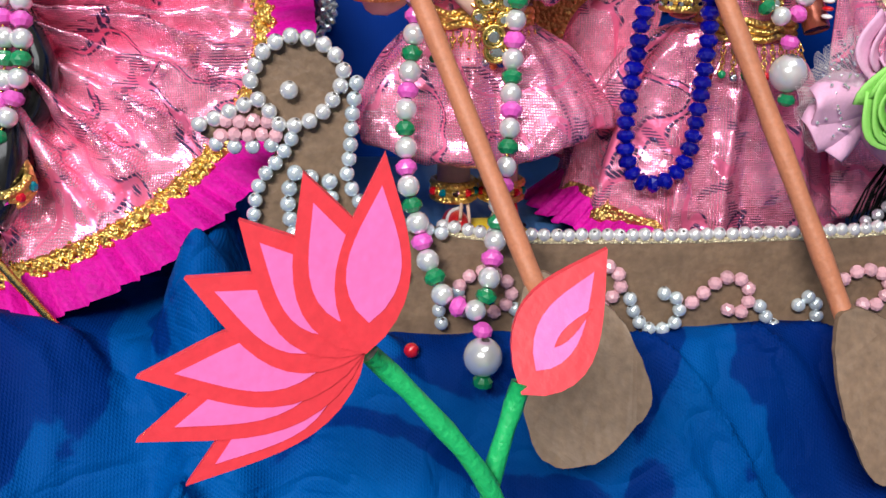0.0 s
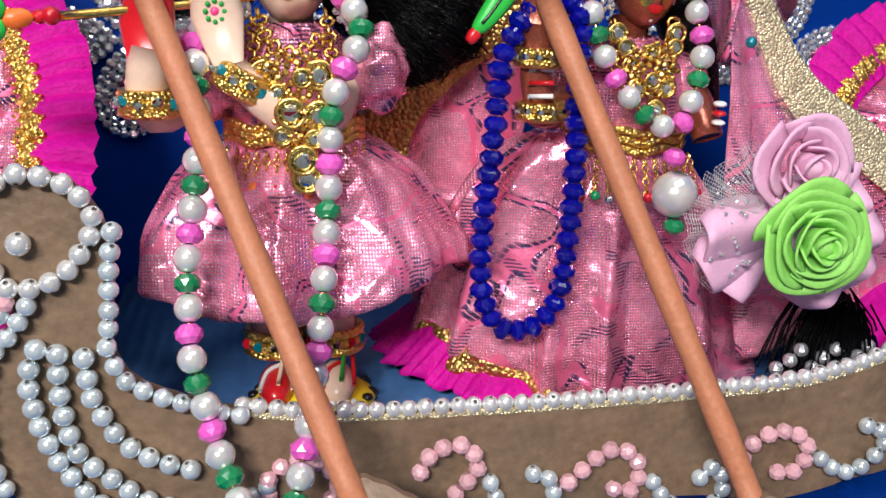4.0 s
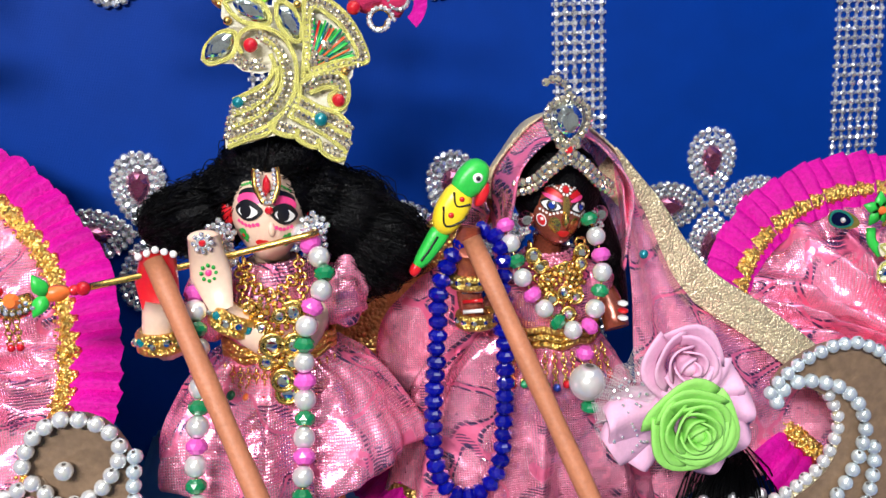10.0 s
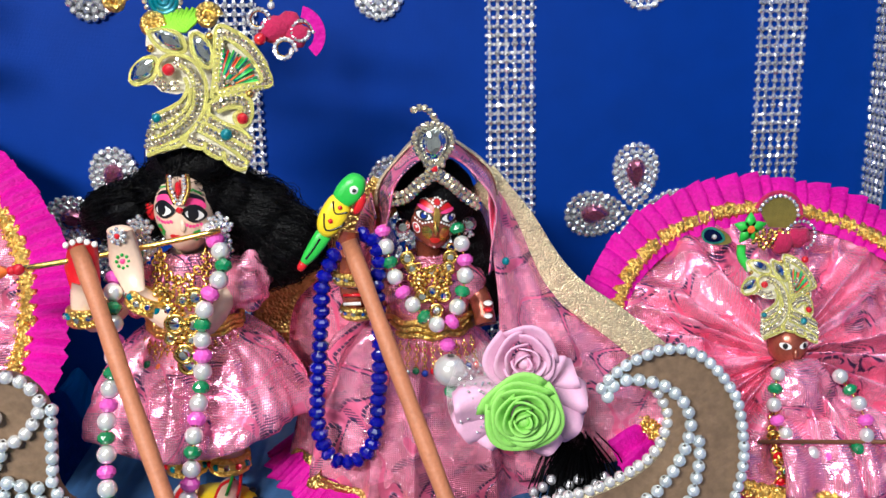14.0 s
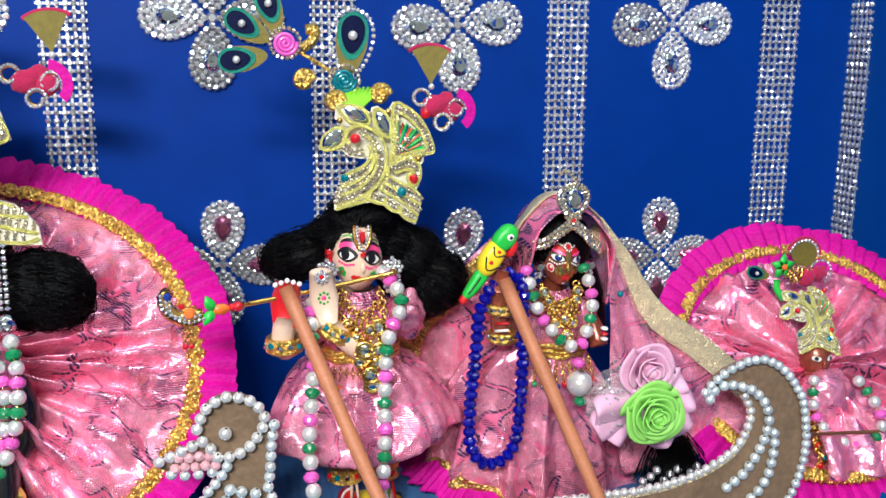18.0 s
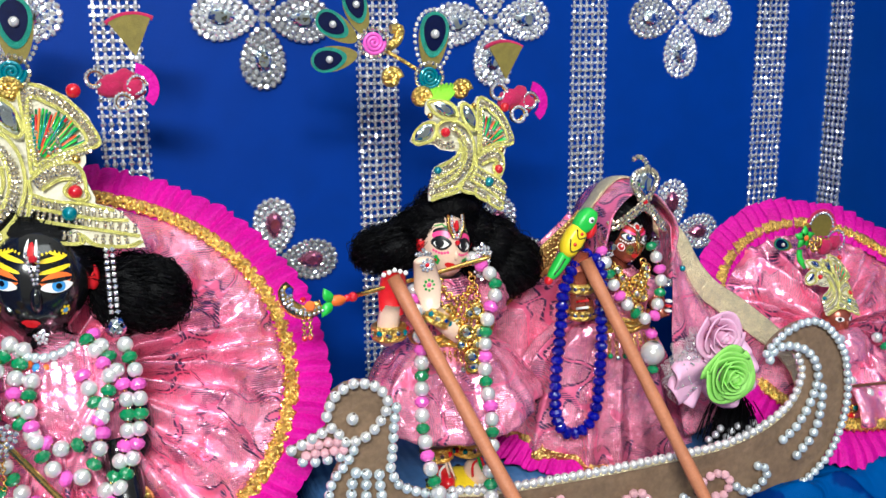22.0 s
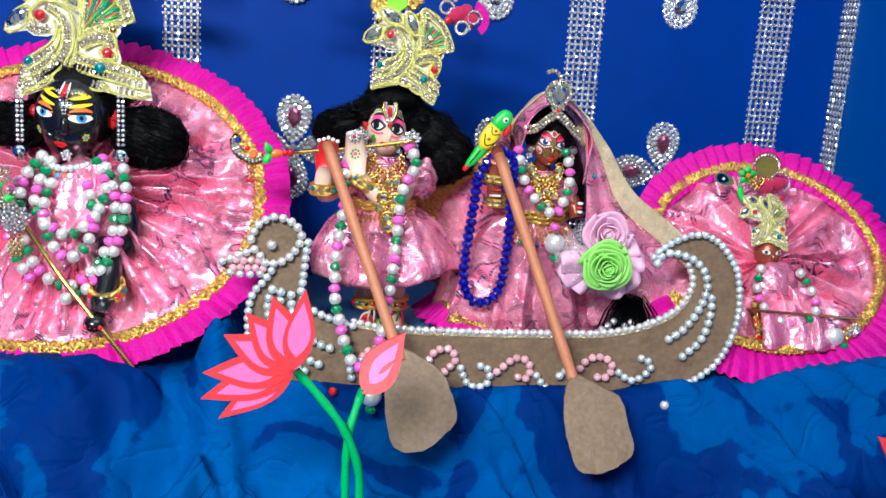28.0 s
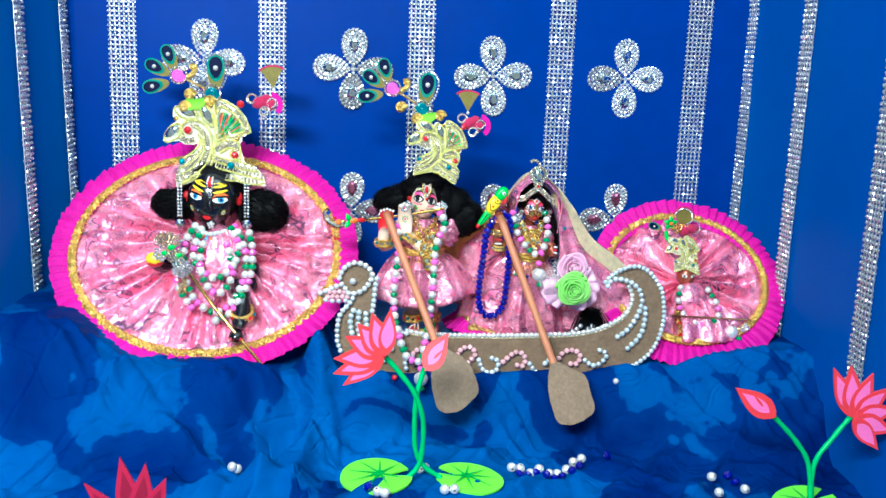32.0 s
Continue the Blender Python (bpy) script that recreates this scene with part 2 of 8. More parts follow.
PINK_PAPER = mat("pink_painted_card", (0.80, 0.15, 0.41), 0.42, 0, 60, 0.10, 0.12, 300)
CRIMSON_PAPER = mat("crimson_painted_card", (0.20, 0.002, 0.028), 0.42, 0, 60, 0.10, 0.12, 300)
DEEP_RED = mat("dark_red_painted_card", (0.34, 0.005, 0.045), 0.42, 0, 60, 0.10, 0.12, 300)
STEM = mat("green_wrapped_wire", (0.012, 0.40, 0.11), 0.45, 0, 120, 0.15, 0.3, 700)
LIME = mat("lime_painted_card", (0.20, 0.72, 0.035), 0.45, 0, 60, 0.10, 0.12, 300)
VEIN = mat("green_vein_paint", (0.01, 0.33, 0.04), 0.45, 0, 90, 0.15, 0.1)
HAIR = mat("black_doll_hair", (0.0016, 0.0016, 0.0022), 0.30, 0, 200, 0.3, 0.5, 900, gloss=0.10)
SILVER = mat("rhinestone", (0.84, 0.85, 0.88), 0.16, 0.80, 400, 0.25, 0, spread=0.25)
CHAMPAGNE = mat("champagne_rhinestone", (0.86, 0.76, 0.58), 0.12, 0.90, 400, 0.5, 0)
# Near-black that stands in for the shade inside a bead's hole.
HOLE_SHADE = mat("bead_hole_shade", (0.06, 0.05, 0.045), 0.6, 0, 300, 0.2, 0)
SILVER_DULL = mat("silver_setting", (0.62, 0.62, 0.66), 0.35, 0.75, 300, 0.25, 0.3, 900)
SILVER_BACK = mat("dark_silver_backing", (0.22, 0.22, 0.25), 0.4, 0.6, 300, 0.25, 0.3, 900)
CLEAR_GEM = glitter_material("clear_cut_gem", (0.80, 0.88, 0.93), 190, 0.05, 0.75)
MAUVE_GEM = mat("mauve_cut_gem", (0.42, 0.12, 0.22), 0.06, 0.80, 300, 0.45, 0, coat=0.8)
RED_GEM = mat("red_gem", (0.62, 0.008, 0.02), 0.08, 0.2, 200, 0.2, 0, coat=1.0)
TEAL_GEM = mat("teal_gem", (0.0, 0.22, 0.28), 0.08, 0.4, 200, 0.2, 0, coat=1.0)
BLUE_GEM = mat("blue_gem", (0.01, 0.05, 0.40), 0.08, 0.4, 200, 0.2, 0, coat=1.0)
CORD = mat("yellow_gold_cord", (0.84, 0.79, 0.24), 0.27, 0.58, 400, 0.2, 0.6, 2600)
CREAM_SKIN = mat("cream_painted_clay", (0.78, 0.55, 0.42), 0.32, 0, 60, 0.06, 0.04, coat=0.4)
BLACK_SKIN = mat("black_polished_stone", (0.006, 0.006, 0.007), 0.16, 0, 60, 0.2, 0.02, coat=0.7)
BROWN_SKIN = mat("reddish_painted_metal", (0.34, 0.085, 0.050), 0.25, 0.45, 160, 0.4, 0.1, coat=0.4)
RED_PAINT = mat("red_lacquer", (0.60, 0.010, 0.016), 0.28, 0, 90, 0.1, 0.03, coat=0.5)
PINK_PAINT = mat("pink_paint", (0.85, 0.06, 0.25), 0.35, 0, 90, 0.1, 0.03)
BLACK_PAINT = mat("black_paint", (0.008, 0.008, 0.010), 0.3, 0, 90, 0.1, 0.03)
WHITE_PAINT = mat("white_paint", (0.82, 0.80, 0.78), 0.32, 0, 90, 0.05, 0.03)
YELLOW_PAINT = mat("yellow_paint", (0.85, 0.62, 0.02), 0.35, 0, 90, 0.1, 0.05)
BLUE_PAINT = mat("sky_blue_paint", (0.05, 0.28, 0.62), 0.3, 0, 90, 0.1, 0.03)
ORANGE_PAINT = mat("orange_paint", (0.86, 0.17, 0.03), 0.35, 0, 90, 0.1, 0.05)
PARROT_GREEN = mat("parrot_green_paint", (0.03, 0.50, 0.06), 0.35, 0, 90, 0.1, 0.1)
ROSE_GREEN = mat("lime_foam", (0.29, 0.66, 0.13), 0.62, 0, 90, 0.08, 0.12, 900)
PETAL_PINK = mat("pale_pink_foam", (0.76, 0.42, 0.60), 0.6, 0, 90, 0.08, 0.1, 900)
TULLE = mat("pale_net", (0.84, 0.78, 0.80), 0.5, 0, 90, 0.1, 0.1)
MAT_BLUE = mat("embossed_blue_mat", (0.045, 0.12, 0.28), 0.35, 0, 25, 0.2, 0.9, 160)
weave_bump(MAT_BLUE, 55, 0.9)
# Paleness picked for the bounce and reflections it gives.
WALL_PAINT = mat("room_paint", (0.78, 0.78, 0.76), 0.7, 0, 3, 0.06, 0.1, 80)
FLOOR_TILE = mat("room_floor", (0.40, 0.38, 0.35), 0.35, 0, 3, 0.1, 0.05, 60)
PEACOCK = mat("peacock_feather", (0.004, 0.21, 0.15), 0.4, 0.2, 300, 0.4, 0.5, 1500)
PEACOCK_BLUE = mat("peacock_eye", (0.001, 0.004, 0.034), 0.5, 0, 300, 0.3, 0.2, 1500, gloss=0.1)
OLIVE = mat("olive_feather", (0.19, 0.15, 0.026), 0.5, 0.2, 300, 0.3, 0.4, 1500)
HOT_FELT = mat("crimson_felt", (0.43, 0.004, 0.070), 0.8, 0, 200, 0.3, 0.6, 900, sheen=0.1)
LIME_FELT = mat("lime_feather", (0.26, 0.66, 0.03), 0.7, 0, 200, 0.2, 0.4, 900, sheen=0.1)


# ---- mesh helpers ----
def mesh_of(bm, name, mats, smooth=True):
    me = bpy.data.meshes.new(name)
    bm.to_mesh(me)
    bm.free()
    for m in mats if isinstance(mats, (list, tuple)) else (mats,):
        me.materials.append(m)
    if smooth:
        me.polygons.foreach_set("use_smooth", [True] * len(me.polygons))
    return me


def part(name, bm, material, parent, label="", smooth=True):
    """One bmesh as one mesh object under a thing or a part."""
    ob = new(name, mesh_of(bm, name, material, smooth))
    if parent:
        ob.parent = parent
    if label:
        ob["label"] = label
    return ob


def piece(name, me, parent, loc, rot=None, size=1.0, label=""):
    """An object on shared mesh data."""
    ob = new(name, me)
    ob.parent = parent
    ob.location = loc
    if rot is not None:
        ob.rotation_euler = rot
    ob.scale = (size,) * 3 if isinstance(size, (int, float)) else size
    if label:
        ob["label"] = label
    return ob


def thing(name, label, category, loc=(0, 0, 0), group="", kind=""):
    """A thing's empty at its base; its parts are built in world metres less loc."""
    ob = new(name)
    ob.location = loc
    ob.empty_display_size = 0.01
    return tagged(ob, label, category, group, kind)


def spline(pts, step=None, count=None, closed=False):
    """Catmull-Rom through the points, walked at even steps."""
    p = [np.array(q, float) for q in pts]
    p = [p[-1], *p, p[0], p[1]] if closed else [2 * p[0] - p[1], *p, 2 * p[-1] - p[-2]]
    out = []
    for i in range(1, len(p) - 2):
        for u in np.linspace(0, 1, 24, endpoint=False):
            a, b, c, d = p[i - 1:i + 3]
            out.append(0.5 * (2 * b + (c - a) * u + (2 * a - 5 * b + 4 * c - d) * u * u + (3 * b - a - 3 * c + d) * u ** 3))
    out.append(p[-2])
    out = np.array(out)
    s = np.concatenate([[0], np.cumsum(np.linalg.norm(np.diff(out, axis=0), axis=1))])
    n = count or max(2, int(round(s[-1] / step)) + 1)
    want = np.linspace(0, s[-1], n)
    if closed:
        want = np.linspace(0, s[-1], n + 1)[:-1]
    return np.stack([np.interp(want, s, out[:, k]) for k in range(out.shape[1])], 1)


def tube(bm, pts, r, segs=8, flat=1.0, mi=0):
    """A round bar along points; r one radius or one per point."""
    pts = [Vector(p) for p in pts]
    rs = r if hasattr(r, "__len__") else [r] * len(pts)
    rings = []
    up = Vector((0.13, 0.97, 0.21)).normalized()
    for i, p in enumerate(pts):
        d = (pts[min(i + 1, len(pts) - 1)] - pts[max(i - 1, 0)]).normalized()
        a = (up - d * up.dot(d)).normalized()
        b = d.cross(a)
        rings.append([bm.verts.new(p + (a * math.cos(t) * flat + b * math.sin(t)) * rs[i]) for t in (2 * math.pi * k / segs for k in range(segs))])
    faces = []
    for q, w in zip(rings, rings[1:]):
        for k in range(segs):
            faces.append(bm.faces.new((q[k], q[(k + 1) % segs], w[(k + 1) % segs], w[k])))
    faces.append(bm.faces.new(rings[0])), faces.append(bm.faces.new(rings[-1][::-1]))
    for f in faces:
        f.material_index = mi
    return faces


def ball(bm, c, r, segs=14, rings=9, mi=0, turn=None):
    """An ellipsoid; r one number or three."""
    r = (r,) * 3 if isinstance(r, (int, float)) else r
    m = Matrix.Translation(c) @ (turn or Matrix.Identity(4)) @ Matrix.Diagonal((*r, 1))
    got = bmesh.ops.create_uvsphere(bm, u_segments=segs, v_segments=rings, radius=1, matrix=m)
    for f in {f for v in got["verts"] for f in v.link_faces}:
        f.material_index = mi
    return got["verts"]


def plate(bm, outline, y, thick, mi=0, bevel=0.0):
    """A flat card in the upright xz plane: outline of (x, z), its front at y, thick metres deep."""
    front = [bm.verts.new((x, y, z)) for x, z in outline]
    back = [bm.verts.new((x, y + thick, z)) for x, z in outline]
    faces = [bm.faces.new(front), bm.faces.new(back[::-1])]
    n = len(front)
    for i in range(n):
        faces.append(bm.faces.new((front[i], back[i], back[(i + 1) % n], front[(i + 1) % n])))
    for f in faces:
        f.material_index = mi
    bmesh.ops.recalc_face_normals(bm, faces=faces)
    return faces


def grid_sheet(bm, nu, nv, fn, closed=False, mi=0):
    """A sheet of quads: fn(u, v) gives a point, u and v from 0 to 1."""
    rows = [[bm.verts.new(fn(i / (nu if closed else nu - 1), j / (nv - 1))) for i in range(nu)] for j in range(nv)]
    for j in range(nv - 1):
        for i in range(nu if closed else nu - 1):
            k = (i + 1) % nu
            bm.faces.new((rows[j][i], rows[j][k], rows[j + 1][k], rows[j + 1][i])).material_index = mi
    return rows


def thicken(bm, d):
    bmesh.ops.recalc_face_normals(bm, faces=bm.faces[:])
    bmesh.ops.solidify(bm, geom=bm.faces[:], thickness=d)


def bead_mesh(name, material, squash=1.0, hole=True, facets=0):
    """A bead of radius 1 about its z axis."""
    bm = bmesh.new()
    if facets:
        for z0, z1, r0, r1 in ((-0.8, -0.3, 0.55, 0.96), (-0.3, 0.3, 0.96, 0.96), (0.3, 0.8, 0.96, 0.55)):
            a = [bm.verts.new((r0 * math.cos(t), r0 * math.sin(t), z0)) for t in (2 * math.pi * (k + 0.5 * (z0 > 0)) / facets for k in range(facets))]
            b = [bm.verts.new((r1 * math.cos(t), r1 * math.sin(t), z1)) for t in (2 * math.pi * (k + 0.5 * (z1 > 0)) / facets for k in range(facets))]
            for k in range(facets):
                j = (k + 1) % facets
                if (z0 > 0) == (z1 > 0):
                    bm.faces.new((a[k], a[j], b[j], b[k]))
                else:
                    bm.faces.new((a[k], b[k], b[k - 1])), bm.faces.new((a[k], a[j], b[k]))
        bmesh.ops.remove_doubles(bm, verts=bm.verts[:], dist=1e-4)
        for z in (-0.8, 0.8):
            bmesh.ops.contextual_create(bm, geom=[v for v in bm.verts if abs(v.co.z - z) < 1e-4])
        for v in bm.verts:
            v.co.z *= squash
    else:
        prof = [(0.17, 0.74), (0.22, 0.975), (0.50, 0.87), (0.78, 0.63), (0.95, 0.31), (1.0, 0.0)]
        prof = prof + [(r, -z) for r, z in prof[-2::-1]]
        rows = [[bm.verts.new((r * math.cos(t), r * math.sin(t), z * squash)) for t in (2 * math.pi * k / 14 for k in range(14))] for r, z in prof]
        for q, w in zip(rows, rows[1:]):
            for k in range(14):
                # The shallow pit at each end takes the painted shade, slot 1.
                bm.faces.new((q[k], w[k], w[(k + 1) % 14], q[(k + 1) % 14])).material_index = int(q is rows[0] or w is rows[-1])
        bm.faces.new(rows[0]).material_index = 1
        bm.faces.new(rows[-1][::-1]).material_index = 1
    bmesh.ops.recalc_face_normals(bm, faces=bm.faces[:])
    return mesh_of(bm, name, [material, HOLE_SHADE], smooth=not facets)


B_PEARL = bead_mesh("pearl_bead", PEARL)
B_COOL = bead_mesh("cool_pearl_bead", PEARL_BLUE)
B_PINK = bead_mesh("pink_quartz_bead", PINK_GEM, facets=8)
B_GREEN = bead_mesh("green_bead", GREEN_BEAD, 0.80, facets=10)
B_ORCHID = bead_mesh("orchid_bead", ORCHID_PAINT, 0.82, facets=10)
B_BLUE = bead_mesh("blue_crystal_bead", BLUE_CRYSTAL, 0.80, facets=9)
B_RED = bead_mesh("red_bead", RED_GEM)


def along(i, pts):
    """The turn that lays a bead's axis along the string at bead i."""
    d = Vector(pts[min(i + 1, len(pts) - 1)]) - Vector(pts[max(i - 1, 0)])
    return d.to_track_quat("Z", "Y").to_euler()


def bead_row(parent, name, me, pts, step, r, lay=True, wobble=0.0, size_to=None):
    """Beads glued or strung along a spline."""
    s = spline(pts, step=step)
    for i, p in enumerate(s):
        k = r if size_to is None else r + (size_to - r) * i / max(1, len(s) - 1)
        q = p + np.array([random.uniform(-wobble, wobble), random.uniform(-wobble, wobble) * 0.5, random.uniform(-wobble, wobble)])
        e = along(i, s) if lay else Euler((random.uniform(-0.6, 0.6), random.uniform(-0.6, 0.6), random.uniform(0, 3)))
        piece(name, me, parent, q, e, k)
    return s


# ---- the shrine and an unseen room added round it ----
def box(bm, lo, hi, mi=0):
    m = Matrix.Translation([(a + b) / 2 for a, b in zip(lo, hi)]) @ Matrix.Diagonal([b - a for a, b in zip(lo, hi)] + [1])
    return bmesh.ops.create_cube(bm, size=1, matrix=m)


def wall_sheet(name, fn, nu, nv, thick, material):
    bm = bmesh.new()
    grid_sheet(bm, nu, nv, fn)
    thicken(bm, thick)
    return tagged(part(name, bm, material, None), kind="structure")


LEFT, RIGHT, BACK = -0.386, 0.395, 0.503
LEAN = 0.018   # the left wall draws in towards the foot
noise_at = lambda x, y, z=0.0: noise.noise(Vector((x, y, z)))


def back_wall(u, v):
    x, z = LEFT + (RIGHT - LEFT) * u, 0.05 + 0.67 * v
    return x, BACK + 0.0025 * noise_at(x * 5, z * 4) + 0.0012 * noise_at(x * 14, z * 3, 5), z


def side_wall(x0, seed, flare):
    def fn(u, v):
        y, z = BACK - 0.52 * u, 0.0 + 0.72 * v
        return x0 + flare * 0.61 * u + LEAN * (0.52 - z) * (x0 < 0) + 0.004 * noise_at(y * 6, z * 3, seed) + 0.002 * noise_at(y * 3, z * 12, seed + 2), y, z
    return fn


tagged(wall_sheet("wall_back", back_wall, 60, 60, 0.004, SATIN), "royal blue satin stretched over the back wall", "wall")
tagged(wall_sheet("wall_left", side_wall(LEFT, 3.0, -0.136), 60, 40, 0.004, SATIN), "blue satin side wall with soft puckers", "wall")
tagged(wall_sheet("wall_right", side_wall(RIGHT, 9.0, 0.004), 60, 40, 0.004, SATIN), "blue satin side wall with soft puckers", "wall")
# Room box added out of view, to close in and bounce the light.
for nm, lo, hi, m in (("wall_room_back", (-2.2, 0.9, -0.75), (2.2, 0.95, 2.1), WALL_PAINT),
                      ("wall_room_front", (-2.2, -2.3, -0.75), (2.2, -2.25, 2.1), WALL_PAINT),
                      ("wall_room_west", (-2.25, -2.25, -0.75), (-2.2, 0.95, 2.1), WALL_PAINT),
                      ("wall_room_east", (2.2, -2.25, -0.75), (2.25, 0.95, 2.1), WALL_PAINT),
                      ("ceiling", (-2.25, -2.3, 2.1), (2.25, 0.95, 2.15), WALL_PAINT),
                      ("floor", (-2.25, -2.3, -0.8), (2.25, 0.95, -0.75), FLOOR_TILE)):
    bm = bmesh.new()
    box(bm, lo, hi)
    tagged(part(nm, bm, m, None, smooth=False), "plain pale surface of the added room, out of view" if m is WALL_PAINT else "plain floor of the added room, out of view", nm.split("_")[0], kind="structure")
bm = bmesh.new()
box(bm, (-0.50, -0.06, -0.75), (0.49, 0.55, -0.01))
tagged(part("altar_table", bm, WALL_PAINT, None, smooth=False), "plain painted altar table under the cloth", "table")


def smooth_step(a, b, x):
    t = min(1.0, max(0.0, (x - a) / (b - a)))
    return t * t * (3 - 2 * t)


# long soft folds in the cloth: from, to, half width, height
FOLDS = (((-0.105, 0.265), (-0.165, 0.130), 0.011, 0.017), ((-0.128, 0.262), (-0.190, 0.150), 0.009, -0.012), ((-0.32, 0.150), (-0.13, 0.175), 0.014, 0.015), ((-0.30, 0.125), (-0.10, 0.140), 0.012, -0.009),
         ((-0.112, 0.262), (-0.122, 0.165), 0.007, 0.010), ((-0.098, 0.255), (-0.062, 0.180), 0.009, 0.011), ((-0.084, 0.252), (-0.080, 0.185), 0.007, -0.008), ((-0.24, 0.225), (-0.16, 0.185), 0.010, 0.010),
         ((-0.090, 0.235), (0.010, 0.225), 0.010, 0.008), ((-0.28, 0.27), (-0.33, 0.17), 0.011, 0.012), ((0.15, 0.215), (0.23, 0.130), 0.012, 0.011), ((0.02, 0.205), (0.13, 0.215), 0.011, 0.006), ((0.25, 0.24), (0.36, 0.20), 0.013, 0.012))


def cloth_height(x, y):
    ridge = 0.169 + 0.016 * smooth_step(-0.12, -0.2, x) + 0.042 * smooth_step(-0.27, -0.36, x) + 0.010 * smooth_step(0.15, 0.20, x) + 0.016 * smooth_step(0.24, 0.34, x)
    ridge += 0.037 * math.exp(-((x + 0.104) / 0.013) ** 2)
    low = 0.103 + 0.022 * math.exp(-(((x + 0.02) / 0.10) ** 2 + ((y - 0.145) / 0.06) ** 2)) + 0.010 * smooth_step(0.16, 0.06, y)
    low += 0.022 * smooth_step(-0.10, -0.26, x) * smooth_step(0.16, 0.24, y)
    edge = 0.252 - 0.050 * smooth_step(-0.09, -0.20, x) - 0.035 * smooth_step(0.20, 0.30, x)
    t = smooth_step(edge - 0.004, 0.292, y)
    z = low + (ridge - low) * t
    z -= 0.05 * smooth_step(0.02, -0.10, y) + 0.30 * smooth_step(-0.05, -0.22, y)
    fold = (1 - 0.75 * smooth_step(0.262, 0.285, y))
    z += fold * (0.008 * noise_at(x * 9 + y * 6, y * 5 - x * 3, 7) + 0.004 * noise_at(x * 22 + y * 10, y * 12, 3))
    d = x * 0.80 - y * 0.60
    z += fold * 0.009 * max(0.0, 1 - abs(noise_at(d * 11, (x + y) * 3, 11)) * 3.6) * smooth_step(0.03, 0.13, y)
    z += fold * 0.006 * max(0.0, 1 - abs(noise_at(d * 19 + 4, (x - y) * 6, 23)) * 5.0) * smooth_step(0.05, 0.15, y)
    wx, wy = x + 0.012 * noise_at(x * 17, y * 17, 41), y + 0.012 * noise_at(x * 17, y * 17, 51)
    crease = max(0.0, 1 - abs(noise_at(wx * 13 + wy * 7, wy * 11 - wx * 5, 61)) * 6.0) ** 1.5
    crease2 = max(0.0, 1 - abs(noise_at(wx * 24 - wy * 16, wy * 20 + wx * 9, 71)) * 5.0) ** 1.5
    clear = 1 - 0.95 * min(1.0, 1.6 * math.exp(-(((x + 0.012) / 0.085) ** 4 + ((y - 0.146) / 0.042) ** 4)) + 1.4 * math.exp(-(((x - 0.315) / 0.045) ** 4 + ((y - 0.118) / 0.035) ** 4)))
    z += fold * clear * (0.0040 * crease + 0.0014 * crease2 - 0.0024 * max(0.0, 1 - abs(noise_at(wx * 15 + 3, wy * 18, 81)) * 5.0)) * smooth_step(-0.02, 0.08, y)
    for (x0, y0), (x1, y1), wide, high in FOLDS:
        dx, dy = x1 - x0, y1 - y0
        ln = math.hypot(dx, dy)
        u, w = ((x - x0) * dx + (y - y0) * dy) / ln, ((y - y0) * dx - (x - x0) * dy) / ln + 0.006 * noise_at(x * 14, y * 14, 91)
        z += high * math.exp(-((w * w + 1e-6) ** 0.5 / wide) ** 1.5) * smooth_step(-0.03, 0.02, u) * smooth_step(ln + 0.03, ln - 0.02, u)
    near = smooth_step(0.20, 0.26, y) * (1 - smooth_step(0.285, 0.30, y))
    z += 0.008 * near * max(0.0, 1 - abs(noise_at(x * 26 + y * 30, y * 6, 31)) * 4.0) + 0.0022 * near * noise_at(x * 70, y * 40, 2)
    z += 0.008 * near * max(0.0, 1 - abs(noise_at(x * 44 + y * 24, y * 10 - x * 7, 15.3)) * 3.2) * math.exp(-((x + 0.116) / 0.028) ** 2)
    z += 0.010 * near * math.exp(-((x + 0.105 + (y - 0.28) * 0.8) / 0.012) ** 2) - 0.010 * near * math.exp(-((x + 0.128 + (y - 0.28) * 0.8) / 0.010) ** 2)
    z -= 0.03 * smooth_step(0.30, 0.33, y) * (abs(x - 0.07) < 0.15)
    return z


bm = bmesh.new()
grid_sheet(bm, 500, 370, lambda u, v: (LEFT - 0.080 + (RIGHT - LEFT + 0.106) * u, -0.22 + 0.71 * v, cloth_height(LEFT - 0.080 + (RIGHT - LEFT + 0.106) * u, -0.22 + 0.71 * v)))
water = tagged(part("water", bm, CLOTH, None), "rumpled blue dyed cloth laid as pond water", "cloth", kind="structure")

bm = bmesh.new()
box(bm, (-0.078, 0.315, 0.10), (0.205, 0.49, 0.193))
bmesh.ops.bevel(bm, geom=bm.edges[:], offset=0.003, segments=2, affect="EDGES")
tagged(part("platform", bm, MAT_BLUE, None), "low platform covered with embossed blue sheet", "platform")


# rhinestone bands on the satin
def stone_mesh():
    bm = bmesh.new()
    bmesh.ops.create_cone(bm, cap_ends=True, segments=8, radius1=1.0, radius2=0.5, depth=0.7, matrix=Matrix.Translation((0, 0, 0.35)))
    return bm


STONE = mesh_of(stone_mesh(), "rhinestone", SILVER, smooth=False)


